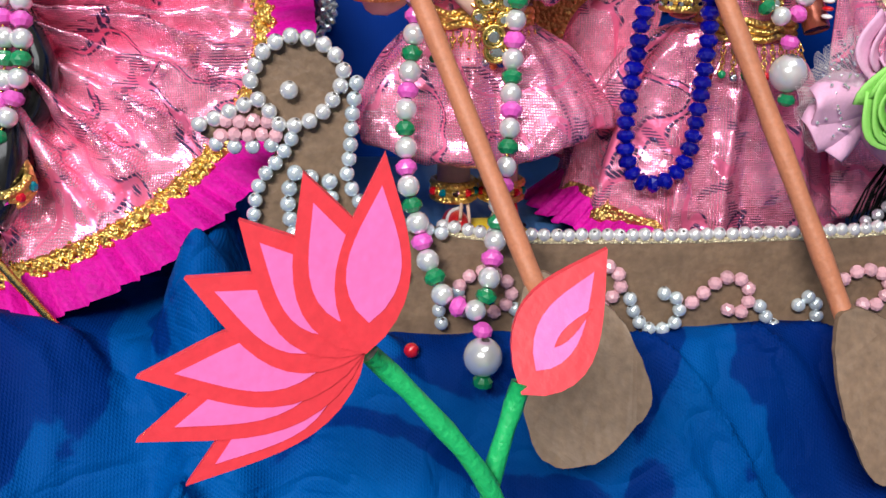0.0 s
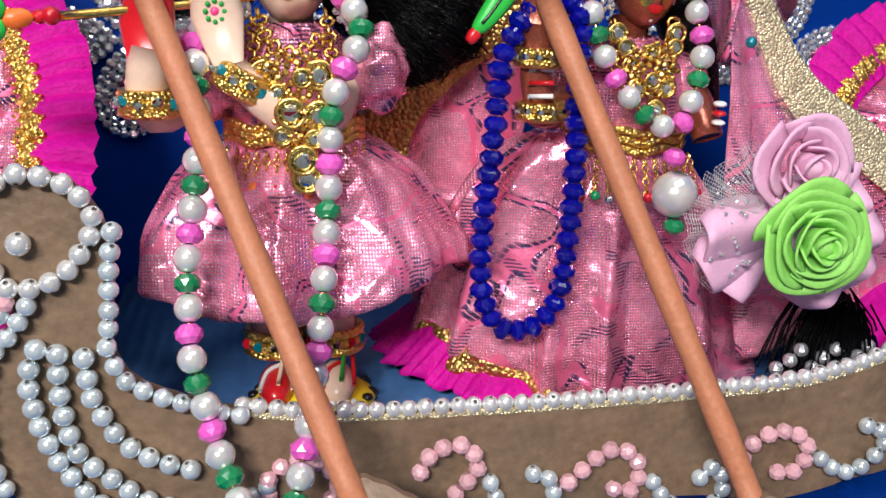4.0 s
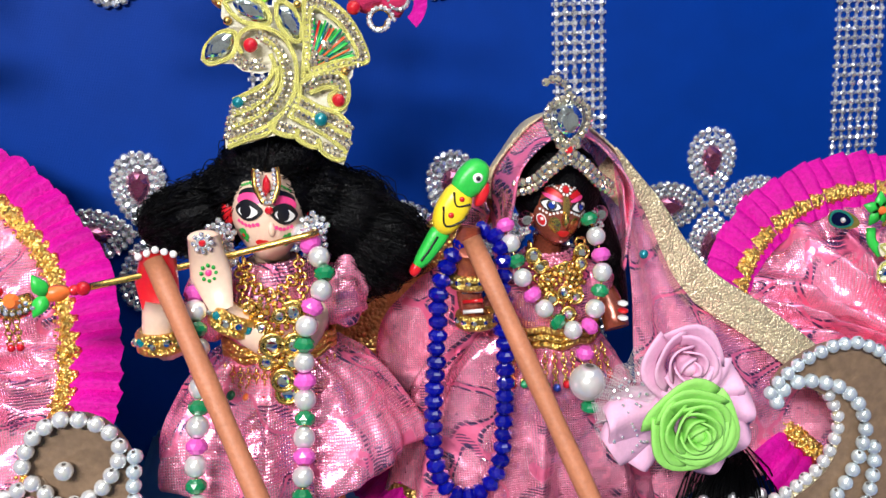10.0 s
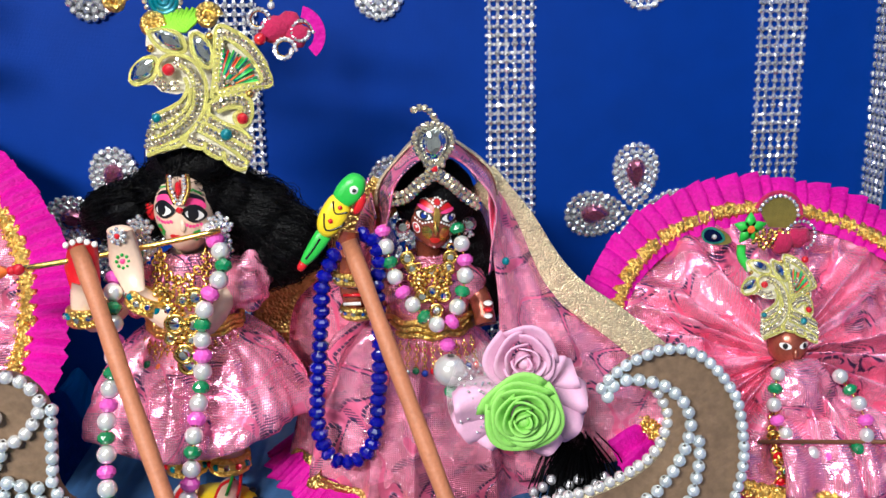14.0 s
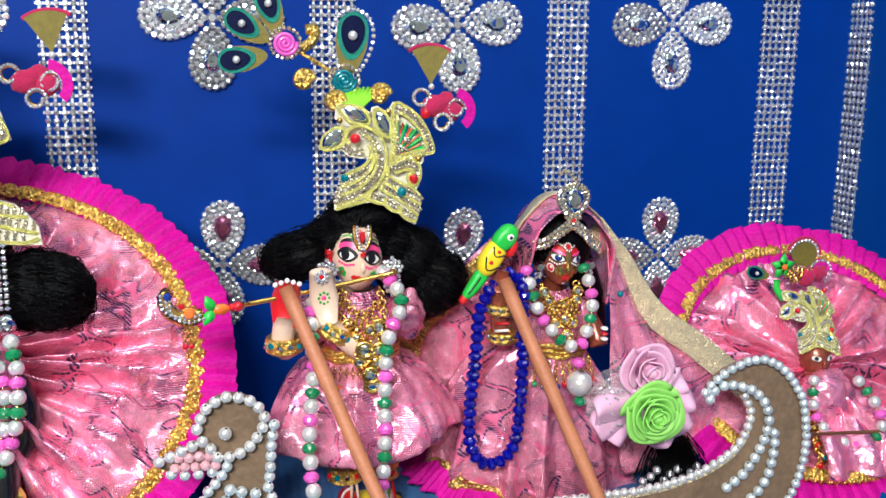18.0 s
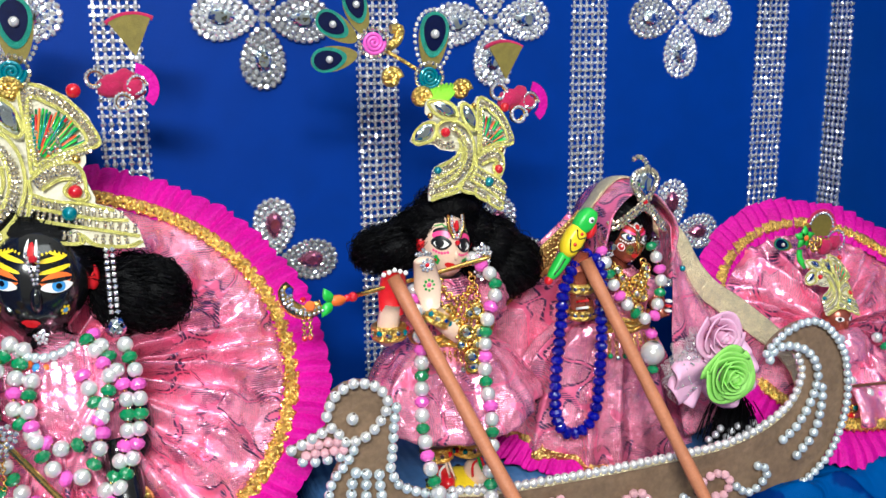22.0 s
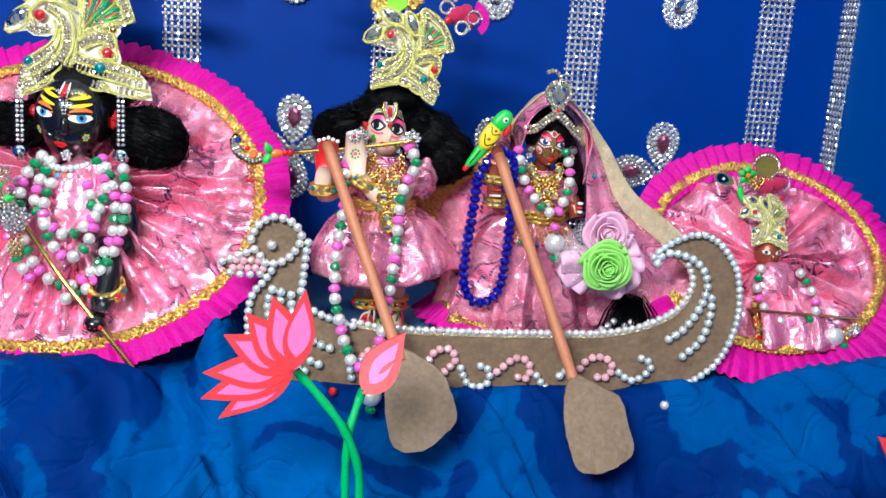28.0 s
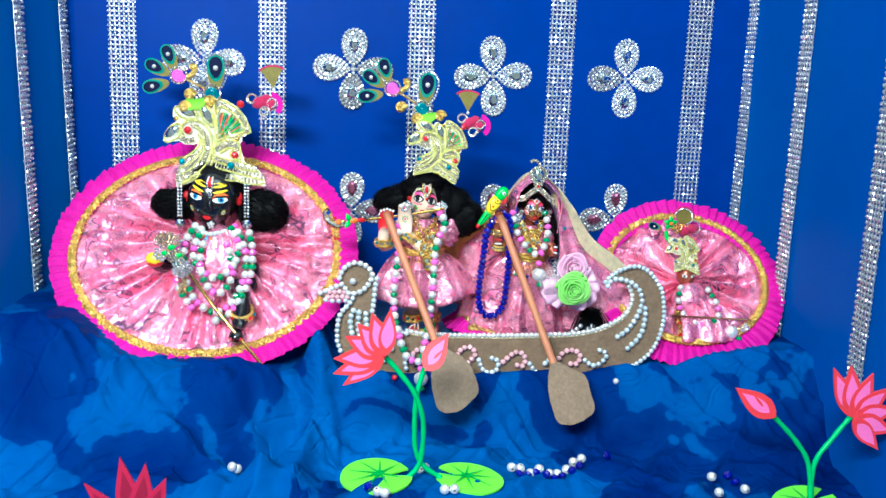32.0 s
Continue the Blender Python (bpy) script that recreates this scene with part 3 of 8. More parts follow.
def stuff_stones(parent, spots, r, material=SILVER, name="stone_cluster", axis=Matrix.Identity(3), segs=6, rise=0.75):
    """Many small cut stones as one mesh; spots are points, axis turns z to the way they face."""
    verts, faces = [], []
    for p in spots:
        k = len(verts)
        tilt = Matrix.Rotation(random.uniform(-0.3, 0.3), 3, "X") @ Matrix.Rotation(random.uniform(-0.3, 0.3), 3, "Y")
        a0 = random.uniform(0, 1)
        rings = ((1.0, 0.0), (0.90, rise * 0.55), (0.48, rise))
        for rr, h in rings:
            for i in range(segs):
                a = a0 + 2 * math.pi * i / segs
                verts.append(Vector(p) + axis @ (tilt @ Vector((r * rr * math.cos(a), r * rr * math.sin(a), r * h))))
        for q in range(len(rings) - 1):
            for i in range(segs):
                j = (i + 1) % segs
                faces.append((k + q * segs + i, k + q * segs + j, k + (q + 1) * segs + j, k + (q + 1) * segs + i))
        faces.append(tuple(k + (len(rings) - 1) * segs + i for i in range(segs)))
    me = bpy.data.meshes.new(name)
    me.from_pydata(verts, [], faces)
    me.materials.append(material)
    ob = new(name, me)
    ob.parent = parent
    ob["kind"] = "stuff"
    return ob


FACE_OUT = Matrix.Rotation(radians(90), 3, "X")   # z turned to -y, out of the back wall


def band(x, y, out, z0, z1, wide, cols, nearby, axis, side):
    b = thing("rhinestone_band", "glittering silver rhinestone ribbon running upright on blue satin", "ribbon", (x, y, z0), "rhinestone ribbons")
    pitch = wide / cols
    bm = bmesh.new()
    o = Vector(out)
    s = Vector(side)
    a, c = -s * wide / 2, s * wide / 2
    rr = int((z1 - z0) / (pitch * 1.02))

    def bar(p, q, w):
        """A thin flat strip of the net from p to q."""
        d = (q - p).normalized().cross(o).normalized() * w
        vs = [bm.verts.new(x) for x in (p - d, q - d, q + d, p + d)]
        bm.faces.new(vs)
    for i in range(cols):
        k = s * (-wide / 2 + pitch * (i + 0.5)) + o * 0.0014
        bar(k, k + Vector((0, 0, z1 - z0)), 0.00075)
    for j in range(rr):
        h = Vector((0, 0, pitch * 1.02 * (j + 0.5))) + o * (0.0015 + 0.0005 * math.sin(j * 1.7))
        bar(a + h, c + h, 0.00085)
    thicken(bm, 0.0007)
    part("net", bm, SILVER_DULL, b, "silver net backing", smooth=False)
    spots = []
    for j in range(rr):
        for i in range(cols):
            p = s * (-wide / 2 + pitch * (i + 0.5)) + Vector((0, 0, pitch * 1.02 * (j + 0.5))) + o * (0.0022 + 0.0005 * math.sin(j * 1.7))
            if nearby and nearby[0] < z0 + p.z < nearby[1]:
                e = (Matrix.Rotation(random.uniform(-0.32, 0.32), 3, "X") @ axis @ Matrix.Rotation(random.uniform(-0.32, 0.32), 3, "Y") @ Matrix.Rotation(random.uniform(0, 1), 3, "Z")).to_euler()
                piece("rhinestone", STONE, b, p, e, pitch * 0.44)
            else:
                spots.append(p)
    if spots:
        stuff_stones(b, spots, pitch * 0.44, axis=axis)
    return b


for k, x in enumerate((-0.324, -0.162, 0.0045, 0.166, 0.3285)):
    band(x, BACK - 0.003, (0, -1, 0), 0.15, 0.66, 0.030, 6, (0.345, 0.58) if k > 0 else None, FACE_OUT, (1, 0, 0))
FACE_R, FACE_L = Matrix.Rotation(radians(90), 3, "Y"), Matrix.Rotation(radians(-90), 3, "Y")
for y in (0.487, 0.390):
    band(LEFT + 0.004 - 0.160 * (BACK - y) + LEAN * 0.35, y, (1, 0, 0), 0.17, 0.66, 0.026, 5, None, FACE_R, (0, 1, 0)).rotation_euler.y = -LEAN
for y in (0.489, 0.353, 0.190):
    band(RIGHT - 0.005, y, (-1, 0, 0), 0.17, 0.66, 0.026, 5, None, FACE_L, (0, 1, 0))


# jewelled four-petal flowers on the back wall
def drop_outline(r, n=28, sharp=0.55):
    """A teardrop with its point at the origin, reaching along +z."""
    out = []
    for i in range(n):
        t = 2 * math.pi * i / n
        z = r * (1 - math.cos(t)) / 2 * 1.0
        w = r * 0.40 * math.sin(t) * (math.sin(t / 2) ** sharp)
        out.append((w, z))
    return out


def gem_mesh(bm, outline, y, depth, inset=0.50):
    """A cut stone: girdle, a staggered ring of crown facets and a flat table."""
    c = np.mean(outline, axis=0)
    n = len(outline)
    a = [bm.verts.new((x, y, z)) for x, z in outline]
    mid = [np.add(outline[i], outline[(i + 1) % n]) / 2 for i in range(n)]
    m = [bm.verts.new((c[0] + (x - c[0]) * 0.80, y - depth * 0.62, c[1] + (z - c[1]) * 0.80)) for x, z in mid]
    b = [bm.verts.new((c[0] + (x - c[0]) * inset, y - depth, c[1] + (z - c[1]) * inset)) for x, z in outline]
    for i in range(n):
        j = (i + 1) % n
        bm.faces.new((a[i], a[j], m[i])), bm.faces.new((m[i], a[j], m[j])), bm.faces.new((m[i], m[j], b[j])), bm.faces.new((m[i], b[j], b[i]))
    bm.faces.new(b)
    bmesh.ops.recalc_face_normals(bm, faces=bm.faces[:])


def jewel_flower(x, z, size, turn, gem):
    f = thing("jewelled_flower", "silver rhinestone flower with four drop petals stuck on blue satin" if gem is CLEAR_GEM else "silver rhinestone flower with mauve drop stones on blue satin",
              "ornament", (x, BACK - 0.004, z), "jewelled wall flowers")
    for k in range(4):
        rot = Matrix.Rotation(radians(turn + 90 * k), 4, "Y")
        bm = bmesh.new()
        shape = [(w * 0.98, q + size * 0.10) for w, q in drop_outline(size * 0.90)]
        plate(bm, shape, 0.0, 0.002)
        bm.transform(rot)
        petal = part("petal", bm, SILVER_BACK, f, "silver drop petal")
        bm = bmesh.new()
        gshape = [(w * 0.50, size * 0.36 + q * 0.50) for w, q in drop_outline(size * 0.90, 12)]
        gem_mesh(bm, gshape, -0.0012, 0.0042)
        bm.transform(rot)
        part("gem", bm, gem, petal, "drop-cut glass stone", smooth=False)
        spots = []
        for grow, n in ((0.98, 23), (0.74, 17), (0.53, 12)):
            ring = spline([(w * grow, 0, size * 0.10 + size * 0.90 * 0.5 * (1 - grow) * 1.10 + q * grow) for w, q in drop_outline(size * 0.90, 24)], count=n, closed=True)
            spots += [rot @ Vector((p[0], -0.0008, p[2])) for p in ring]
        stuff_stones(petal, spots, size * 0.056, axis=FACE_OUT, segs=7)
    bm = bmesh.new()
    bmesh.ops.create_cone(bm, cap_ends=True, segments=10, radius1=size * 0.10, radius2=size * 0.05, depth=0.004, matrix=Matrix.Rotation(radians(90), 4, "X"))
    part("centre_stone", bm, SILVER, f, smooth=False)


for x, z, turn in ((-0.237, 0.465, 3), (-0.072, 0.461, 2), (0.088, 0.458, -3), (0.244, 0.460, -1)):
    jewel_flower(x, z, 0.044, turn, CLEAR_GEM)
for x, z, turn in ((-0.072, 0.300, 2), (0.090, 0.290, 8), (0.243, 0.293, 0)):
    jewel_flower(x, z, 0.0425, turn, MAUVE_GEM)


# ---- the duck boat ----
def flat_spline(pts, y, **kw):
    return [(p[0], y, p[1]) for p in spline(pts, **kw)] if kw else [(a, y, b) for a, b in pts]


BOAT_Y = 0.300
HEAD = [(-0.083, 0.258), (-0.085, 0.267), (-0.081, 0.278), (-0.070, 0.283), (-0.058, 0.279), (-0.051, 0.268)]
NECK = [(-0.050, 0.255), (-0.051, 0.243), (-0.052, 0.234), (-0.047, 0.2235), (-0.033, 0.2165), (-0.018, 0.212)]
RIM = [(0.008, 0.2085), (0.057, 0.2075), (0.103, 0.2078), (0.142, 0.209), (0.165, 0.212), (0.186, 0.219), (0.202, 0.230), (0.208, 0.244), (0.206, 0.256)]
HOOK = [(0.200, 0.2625), (0.190, 0.2655), (0.180, 0.264), (0.187, 0.274), (0.204, 0.2815), (0.219, 0.2785), (0.233, 0.264), (0.240, 0.244), (0.240, 0.218), (0.230, 0.192), (0.205, 0.172)]
KEEL = [(0.16, 0.155), (0.0, 0.150), (-0.05, 0.158), (-0.080, 0.188)]
CHEST = [(-0.086, 0.205), (-0.0855, 0.220), (-0.082, 0.234), (-0.077, 0.243), (-0.076, 0.251)]

boat = thing("duck_boat", "brown card boat with a duck head prow, edged with white pearls", "boat", (0, 0, 0))
bm = bmesh.new()
plate(bm, [tuple(p) for p in spline(HEAD + NECK + RIM + HOOK + KEEL + CHEST, count=170, closed=True)], BOAT_Y, 0.004)
bmesh.ops.triangulate(bm, faces=[f for f in bm.faces if len(f.verts) > 4])
part("hull", bm, CARD, boat, "brown painted card side", smooth=False)
bm = bmesh.new()
plate(bm, [(-0.045, 0.15), (0.19, 0.15), (0.212, 0.19), (0.2, 0.2), (-0.03, 0.2), (-0.055, 0.185)], 0.312, 0.004)
part("inner_panel", bm, CARD, boat, smooth=False)
bm = bmesh.new()
plate(bm, [tuple(p) for p in spline([(-0.080, 0.262), (-0.092, 0.2565), (-0.104, 0.2515), (-0.100, 0.2470), (-0.088, 0.2465), (-0.077, 0.2480)], count=24, closed=True)], BOAT_Y - 0.001, 0.004)
part("beak", bm, CARD, boat)
bm = bmesh.new()
tube(bm, [(p[0], BOAT_Y + 0.0005, p[1] - 0.0008 + 0.0003 * noise_at(p[0] * 300, p[1] * 300)) for p in spline([(-0.033, 0.2165), (-0.018, 0.212)] + RIM, count=90)], 0.0011, 6)
part("rim_edge", bm, GOLD_NET, boat, "glittering glued edge of the rim")
F = BOAT_Y - 0.0025
row = lambda me, pts, step, r, name="pearl": bead_row(boat, name, me, [(a, F, b) for a, b in pts], step, r, lay=False, wobble=0.0002)
row(B_PEARL, [(-0.103, 0.2525), (-0.088, 0.2590), (-0.082, 0.261), (-0.075, 0.252), (-0.064, 0.2545), (-0.056, 0.263), (-0.0535, 0.272), (-0.060, 0.280), (-0.071, 0.2825), (-0.081, 0.277), (-0.0850, 0.2675)], 0.0056, 0.0029)
row(B_COOL, [(-0.049, 0.267)] + [(x - 0.0005, z) for x, z in NECK], 0.0054, 0.0028)
row(B_COOL, [(-0.072, 0.2475), (-0.076, 0.2405), (-0.082, 0.234), (-0.085, 0.2265), (-0.0865, 0.216), (-0.086, 0.204), (-0.083, 0.194)], 0.0052, 0.0027)
bead_row(boat, "pearl", B_PEARL, [(x, BOAT_Y + 0.001, z + 0.0016) for x, z in [(-0.018, 0.212)] + RIM[:-1] + [(0.2075, 0.252), (0.204, 0.259)]], 0.0048, 0.0026, lay=False, wobble=0.00025)
row(B_COOL, [(0.1785, 0.2655), (0.187, 0.2745), (0.204, 0.282), (0.219, 0.279), (0.2335, 0.264), (0.2405, 0.244), (0.2405, 0.218), (0.230, 0.192), (0.205, 0.1725)], 0.0049, 0.0026)
row(B_COOL, [(0.181, 0.2615), (0.184, 0.267), (0.192, 0.269), (0.203, 0.2665), (0.212, 0.260), (0.2175, 0.248), (0.214, 0.232), (0.205, 0.217), (0.195, 0.209)], 0.0056, 0.0029)
row(B_COOL, [(0.2215, 0.239), (0.222, 0.227), (0.218, 0.210), (0.206, 0.197)], 0.0058, 0.0029)
piece("eye_pearl", B_PEARL, boat, (-0.072, F - 0.0005, 0.2645), Euler((0.3, 0.2, 0)), 0.0033)
for k, pts in enumerate(([(-0.071, 0.235), (-0.0735, 0.228), (-0.0735, 0.219), (-0.071, 0.208), (-0.066, 0.197), (-0.058, 0.187), (-0.049, 0.180)],
                         [(-0.0655, 0.2335), (-0.066, 0.226), (-0.0655, 0.215), (-0.063, 0.204), (-0.055, 0.195), (-0.046, 0.1875), (-0.040, 0.1845)],
                         [(-0.059, 0.232), (-0.0585, 0.224), (-0.056, 0.215), (-0.050, 0.2055), (-0.042, 0.1995), (-0.033, 0.196)])):
    row(B_COOL, pts, 0.0060, 0.0030)
for i in range(9):
    piece("beak_bead", B_PINK, boat, (-0.096 + 0.0047 * (i % 5) + 0.002 * (i // 5), F, 0.2485 + 0.0048 * (i // 5) + 0.0005 * (i % 2)), Euler((1.3, 0.2 * i, 0.5 * i)), 0.0027)
row(B_COOL, [(-0.098, 0.2455), (-0.088, 0.2445), (-0.079, 0.2450)], 0.0055, 0.0027)
for pts in ([(0.0331, 0.1898), (0.0362, 0.1951), (0.0421, 0.1981), (0.0478, 0.1962), (0.0508, 0.1911), (0.0481, 0.1863), (0.0438, 0.1817)],
            [(0.0793, 0.1827), (0.0847, 0.1880), (0.0894, 0.1914), (0.0951, 0.1928), (0.1000, 0.1897), (0.1016, 0.1841), (0.0997, 0.1783), (0.0939, 0.1790)],
            [(0.1360, 0.1866), (0.1394, 0.1916), (0.1454, 0.1946), (0.1512, 0.1947), (0.1563, 0.1916), (0.1580, 0.1860), (0.1547, 0.1805), (0.1484, 0.1804)]):
    row(B_PINK, pts, 0.0054, 0.0029, "pink_bead")
for pts in ([(0.0543, 0.1844), (0.0566, 0.1784), (0.0600, 0.1733), (0.0655, 0.1714), (0.0712, 0.1727), (0.0743, 0.1773), (0.0735, 0.1837), (0.0679, 0.1864)],
            [(0.1065, 0.1805), (0.1101, 0.1753), (0.1152, 0.1705), (0.1211, 0.1699), (0.1277, 0.1713), (0.1302, 0.1775), (0.1268, 0.1843), (0.1221, 0.1805)],
            [(0.1630, 0.1840), (0.1694, 0.1793), (0.1754, 0.1790), (0.1802, 0.1824), (0.1845, 0.1866), (0.1839, 0.1920), (0.1776, 0.1950)],
            [(-0.018, 0.176), (-0.0185, 0.184), (-0.012, 0.189)]):
    row(B_COOL, pts, 0.0054, 0.0028)
row(B_PINK, [(-0.010, 0.181), (-0.012, 0.190), (-0.004, 0.1965), (0.006, 0.193), (0.008, 0.185), (0.002, 0.180)], 0.0051, 0.0028, "pink_bead")
row(B_COOL, [(0.010, 0.181), (0.014, 0.172), (0.022, 0.170), (0.030, 0.176)], 0.0052, 0.0028)


# ---- oars ----
def oar(top, foot, blade, y0, z0, lean):
    o = thing("oar", "clay-brown card paddle on a terracotta stick, leaning on the boat", "oar", (0, 0, 0), "oars of the boat")
    bm = bmesh.new()
    pts = spline([top, tuple((a + b) / 2 for a, b in zip(top, foot)), foot], count=14)
    tube(bm, pts, [0.0037 + 0.0002 * math.sin(i * 1.9) for i in range(14)], 12)
    part("shaft", bm, STICK, o, "terracotta painted stick")
    bm = bmesh.new()
    edge = spline(blade, count=60, closed=True)
    edge = [(a + random.uniform(-1, 1) * 0.0003, b + random.uniform(-1, 1) * 0.0003) for a, b in edge]
    plate(bm, edge, 0.0, 0.0026)
    bmesh.ops.triangulate(bm, faces=[f for f in bm.faces if len(f.verts) > 4])
    for v in bm.verts:
        v.co.y += y0 + lean * (v.co.z - z0) + 0.0006 * noise_at(v.co.x * 90, v.co.z * 90)
    part("blade", bm, CARD, o, "rough-edged brown card blade", smooth=False)
    return o


oar((-0.0400, 0.3275, 0.3270), (0.0115, 0.2615, 0.2020), [(0.0115, 0.2085), (0.006, 0.203), (0.002, 0.188), (0.003, 0.174), (0.0072, 0.1613), (0.0180, 0.1580), (0.030, 0.1608), (0.037, 0.166), (0.0460, 0.1745), (0.043, 0.187), (0.037, 0.197), (0.024, 0.2045)], 0.2635, 0.207, 0.82)
oar((0.0740, 0.3285, 0.3255), (0.1255, 0.2665, 0.1860), [(0.1245, 0.1925), (0.118, 0.187), (0.1155, 0.169), (0.118, 0.157), (0.122, 0.1458), (0.131, 0.1435), (0.140, 0.1445), (0.151, 0.149), (0.159, 0.1555), (0.1565, 0.170), (0.153, 0.182), (0.142, 0.187), (0.131, 0.1920)], 0.2635, 0.191, 0.75)


# ---- lotus cut-outs ----
def petal_shape(base, tip, wide, n=20, bend=0.0):
    bx, bz = base
    dx, dz = tip[0] - bx, tip[1] - bz
    out = []
    for side in (1, -1):
        for i in range(n // 2):
            u = i / (n // 2) if side == 1 else 1 - i / (n // 2)
            w = wide * math.sin(math.pi * u ** 0.8) * (1 - 0.28 * u)
            cx, cz = bx + dx * u - dz * bend * math.sin(math.pi * u), bz + dz * u + dx * bend * math.sin(math.pi * u)
            ln = math.hypot(dx, dz)
            out.append((cx - dz / ln * w * side, cz + dx / ln * w * side))
    return out


def lotus(name, label, y, base, tips, wide, stem, outer, inner, bud=False, slant=(0.0, 0.0)):
    t = thing(name, label, "flower", (0, 0, 0), "lotus cut-outs")

    def tip_over(bm):
        for v in bm.verts:
            v.co.y += slant[0] * (v.co.x - base[0]) + slant[1] * (v.co.z - base[1])
    for k, (tx, tz) in enumerate(tips):
        bm = bmesh.new()
        yy = y - 0.00030 * k
        plate(bm, petal_shape(base, (tx, tz), wide * (1.0 if bud else (0.85 if k in (0, len(tips) - 1) else 1.0)), 24), yy, 0.0018)
        tip_over(bm)
        p = part("petal", bm, outer, t, smooth=False)
        bm = bmesh.new()
        a = (base[0] + (tx - base[0]) * 0.16, base[1] + (tz - base[1]) * 0.16)
        b = (base[0] + (tx - base[0]) * 0.84, base[1] + (tz - base[1]) * 0.84)
        plate(bm, petal_shape(a, b, wide * (0.50 if bud else 0.62), 20), yy - 0.00018, 0.0003)
        tip_over(bm)
        part("petal_fill", bm, inner, p, smooth=False)
        if bud:
            dx, dz = tx - base[0], tz - base[1]
            along = lambda u, w: (base[0] + dx * u - dz * w, base[1] + dz * u + dx * w)
            bm = bmesh.new()
            plate(bm, petal_shape(along(0.34, -0.02), along(0.66, -0.10), wide * 0.11, 14), yy - 0.0005, 0.0004)
            tip_over(bm)
            part("petal_slit", bm, outer, p, "red painted slit", smooth=False)
    if stem:
        bm = bmesh.new()
        tube(bm, spline(stem, count=22), [0.0022 + 0.0002 * math.sin(i * 2.1) for i in range(22)], 10)
        part("stem", bm, STEM, t, "green paper-wrapped wire stem")
    return t


lotus("lotus", "red-edged pink paper lotus on a green stem", 0.1385, (-0.0478, 0.2418),
      [(-0.0818, 0.2214), (-0.0899, 0.2315), (-0.0893, 0.2434), (-0.0805, 0.2602), (-0.0708, 0.2698), (-0.0591, 0.2775), (-0.0436, 0.2800)], 0.0098,
      [(-0.0470, 0.1415, 0.2395), (-0.037, 0.1425, 0.228), (-0.0225, 0.143, 0.208), (-0.0145, 0.1455, 0.184), (-0.0140, 0.148, 0.156), (-0.017, 0.150, 0.139), (-0.028, 0.149, 0.128)], RED_PAPER, PINK_PAPER, slant=(0.30, 0.20))
lotus("lotus_bud", "pink lotus bud cut from painted card on a green stem", 0.1487, (-0.0143, 0.2255), [(0.0069, 0.2525)], 0.0104,
      [(-0.0140, 0.1515, 0.2270), (-0.0180, 0.149, 0.214), (-0.0205, 0.1475, 0.203), (-0.0212, 0.148, 0.180), (-0.0195, 0.150, 0.155), (-0.0115, 0.151, 0.139), (0.0030, 0.150, 0.129)], RED_PAPER, PINK_PAPER, True, (0.0, 0.63))
lotus("lotus", "pink lotus cut-out on a green stem near the satin side wall", 0.1200, (0.3500, 0.1930),
      [(0.3275, 0.2380), (0.3430, 0.2395), (0.3630, 0.2330), (0.3800, 0.2200), (0.3890, 0.2010), (0.3880, 0.1800), (0.3760, 0.1640)], 0.0105,
      [(0.3500, 0.1225, 0.1940), (0.3355, 0.122, 0.174), (0.3210, 0.121, 0.149), (0.3230, 0.120, 0.100)], RED_PAPER, PINK_PAPER)
lotus("lotus_bud", "closed lotus bud cut-out on a green stem", 0.1200, (0.2815, 0.1940), [(0.2435, 0.2200)], 0.0112,
      [(0.2800, 0.1225, 0.1945), (0.3030, 0.122, 0.171), (0.3165, 0.121, 0.148), (0.3225, 0.118, 0.100)], RED_PAPER, PINK_PAPER, True)
lotus("lotus", "dark red lotus cut-out rising from the front cloth", 0.000, (-0.2180, 0.1580),
      [(-0.2510, 0.2000), (-0.2275, 0.2185), (-0.2110, 0.2145), (-0.1980, 0.2035), (-0.1860, 0.1815)], 0.0100, [(-0.2180, 0.0025, 0.160), (-0.219, 0.004, 0.130), (-0.218, 0.006, 0.085)], DEEP_RED, CRIMSON_PAPER)


def lily_pad(c, rx, ry, turn, slope):
    t = thing("lily_pad", "lime green card lily pad with painted veins", "leaf", c, "lily pads")
    rot = Matrix.Rotation(radians(slope), 4, "X") @ Matrix.Rotation(radians(turn), 4, "Z")
    out = []
    for i in range(40):
        a = radians(12 + 336 * i / 39)
        out.append((rx * math.cos(a) * (1 + 0.03 * math.sin(3 * a)), ry * math.sin(a)))
    out.append((rx * 0.25, 0.0))
    bm = bmesh.new()
    plate(bm, out, 0, 0.0018)
    bm.transform(rot @ Matrix.Rotation(radians(90), 4, "X") @ Matrix.Scale(-1, 4, (0, 1, 0)))
    bmesh.ops.recalc_face_normals(bm, faces=bm.faces[:])
    leaf = part("leaf", bm, LIME, t, smooth=False)
    for i in range(8):
        a = radians(30 + 300 * i / 7)
        bm = bmesh.new()
        d = Vector((math.cos(a) * rx * 0.82, math.sin(a) * ry * 0.82, 0.0))
        s = Vector((-d.y, d.x, 0)).normalized() * 0.0011
        o = Vector((rx * 0.1, 0, 0))
        vs = [bm.verts.new(p + Vector((0, 0, 0.0024))) for p in (o - s, d, o + s)]
        bm.faces.new(vs)
        thicken(bm, 0.0003)
        bm.transform(rot)
        part("vein", bm, VEIN, leaf, smooth=False)


lily_pad((-0.0525, 0.150, 0.132), 0.0305, 0.0285, 8, 6)
lily_pad((0.0270, 0.149, 0.129), 0.0300, 0.0240, 152, 6)
lily_pad((0.3150, 0.118, 0.116), 0.034, 0.024, 30, 8)


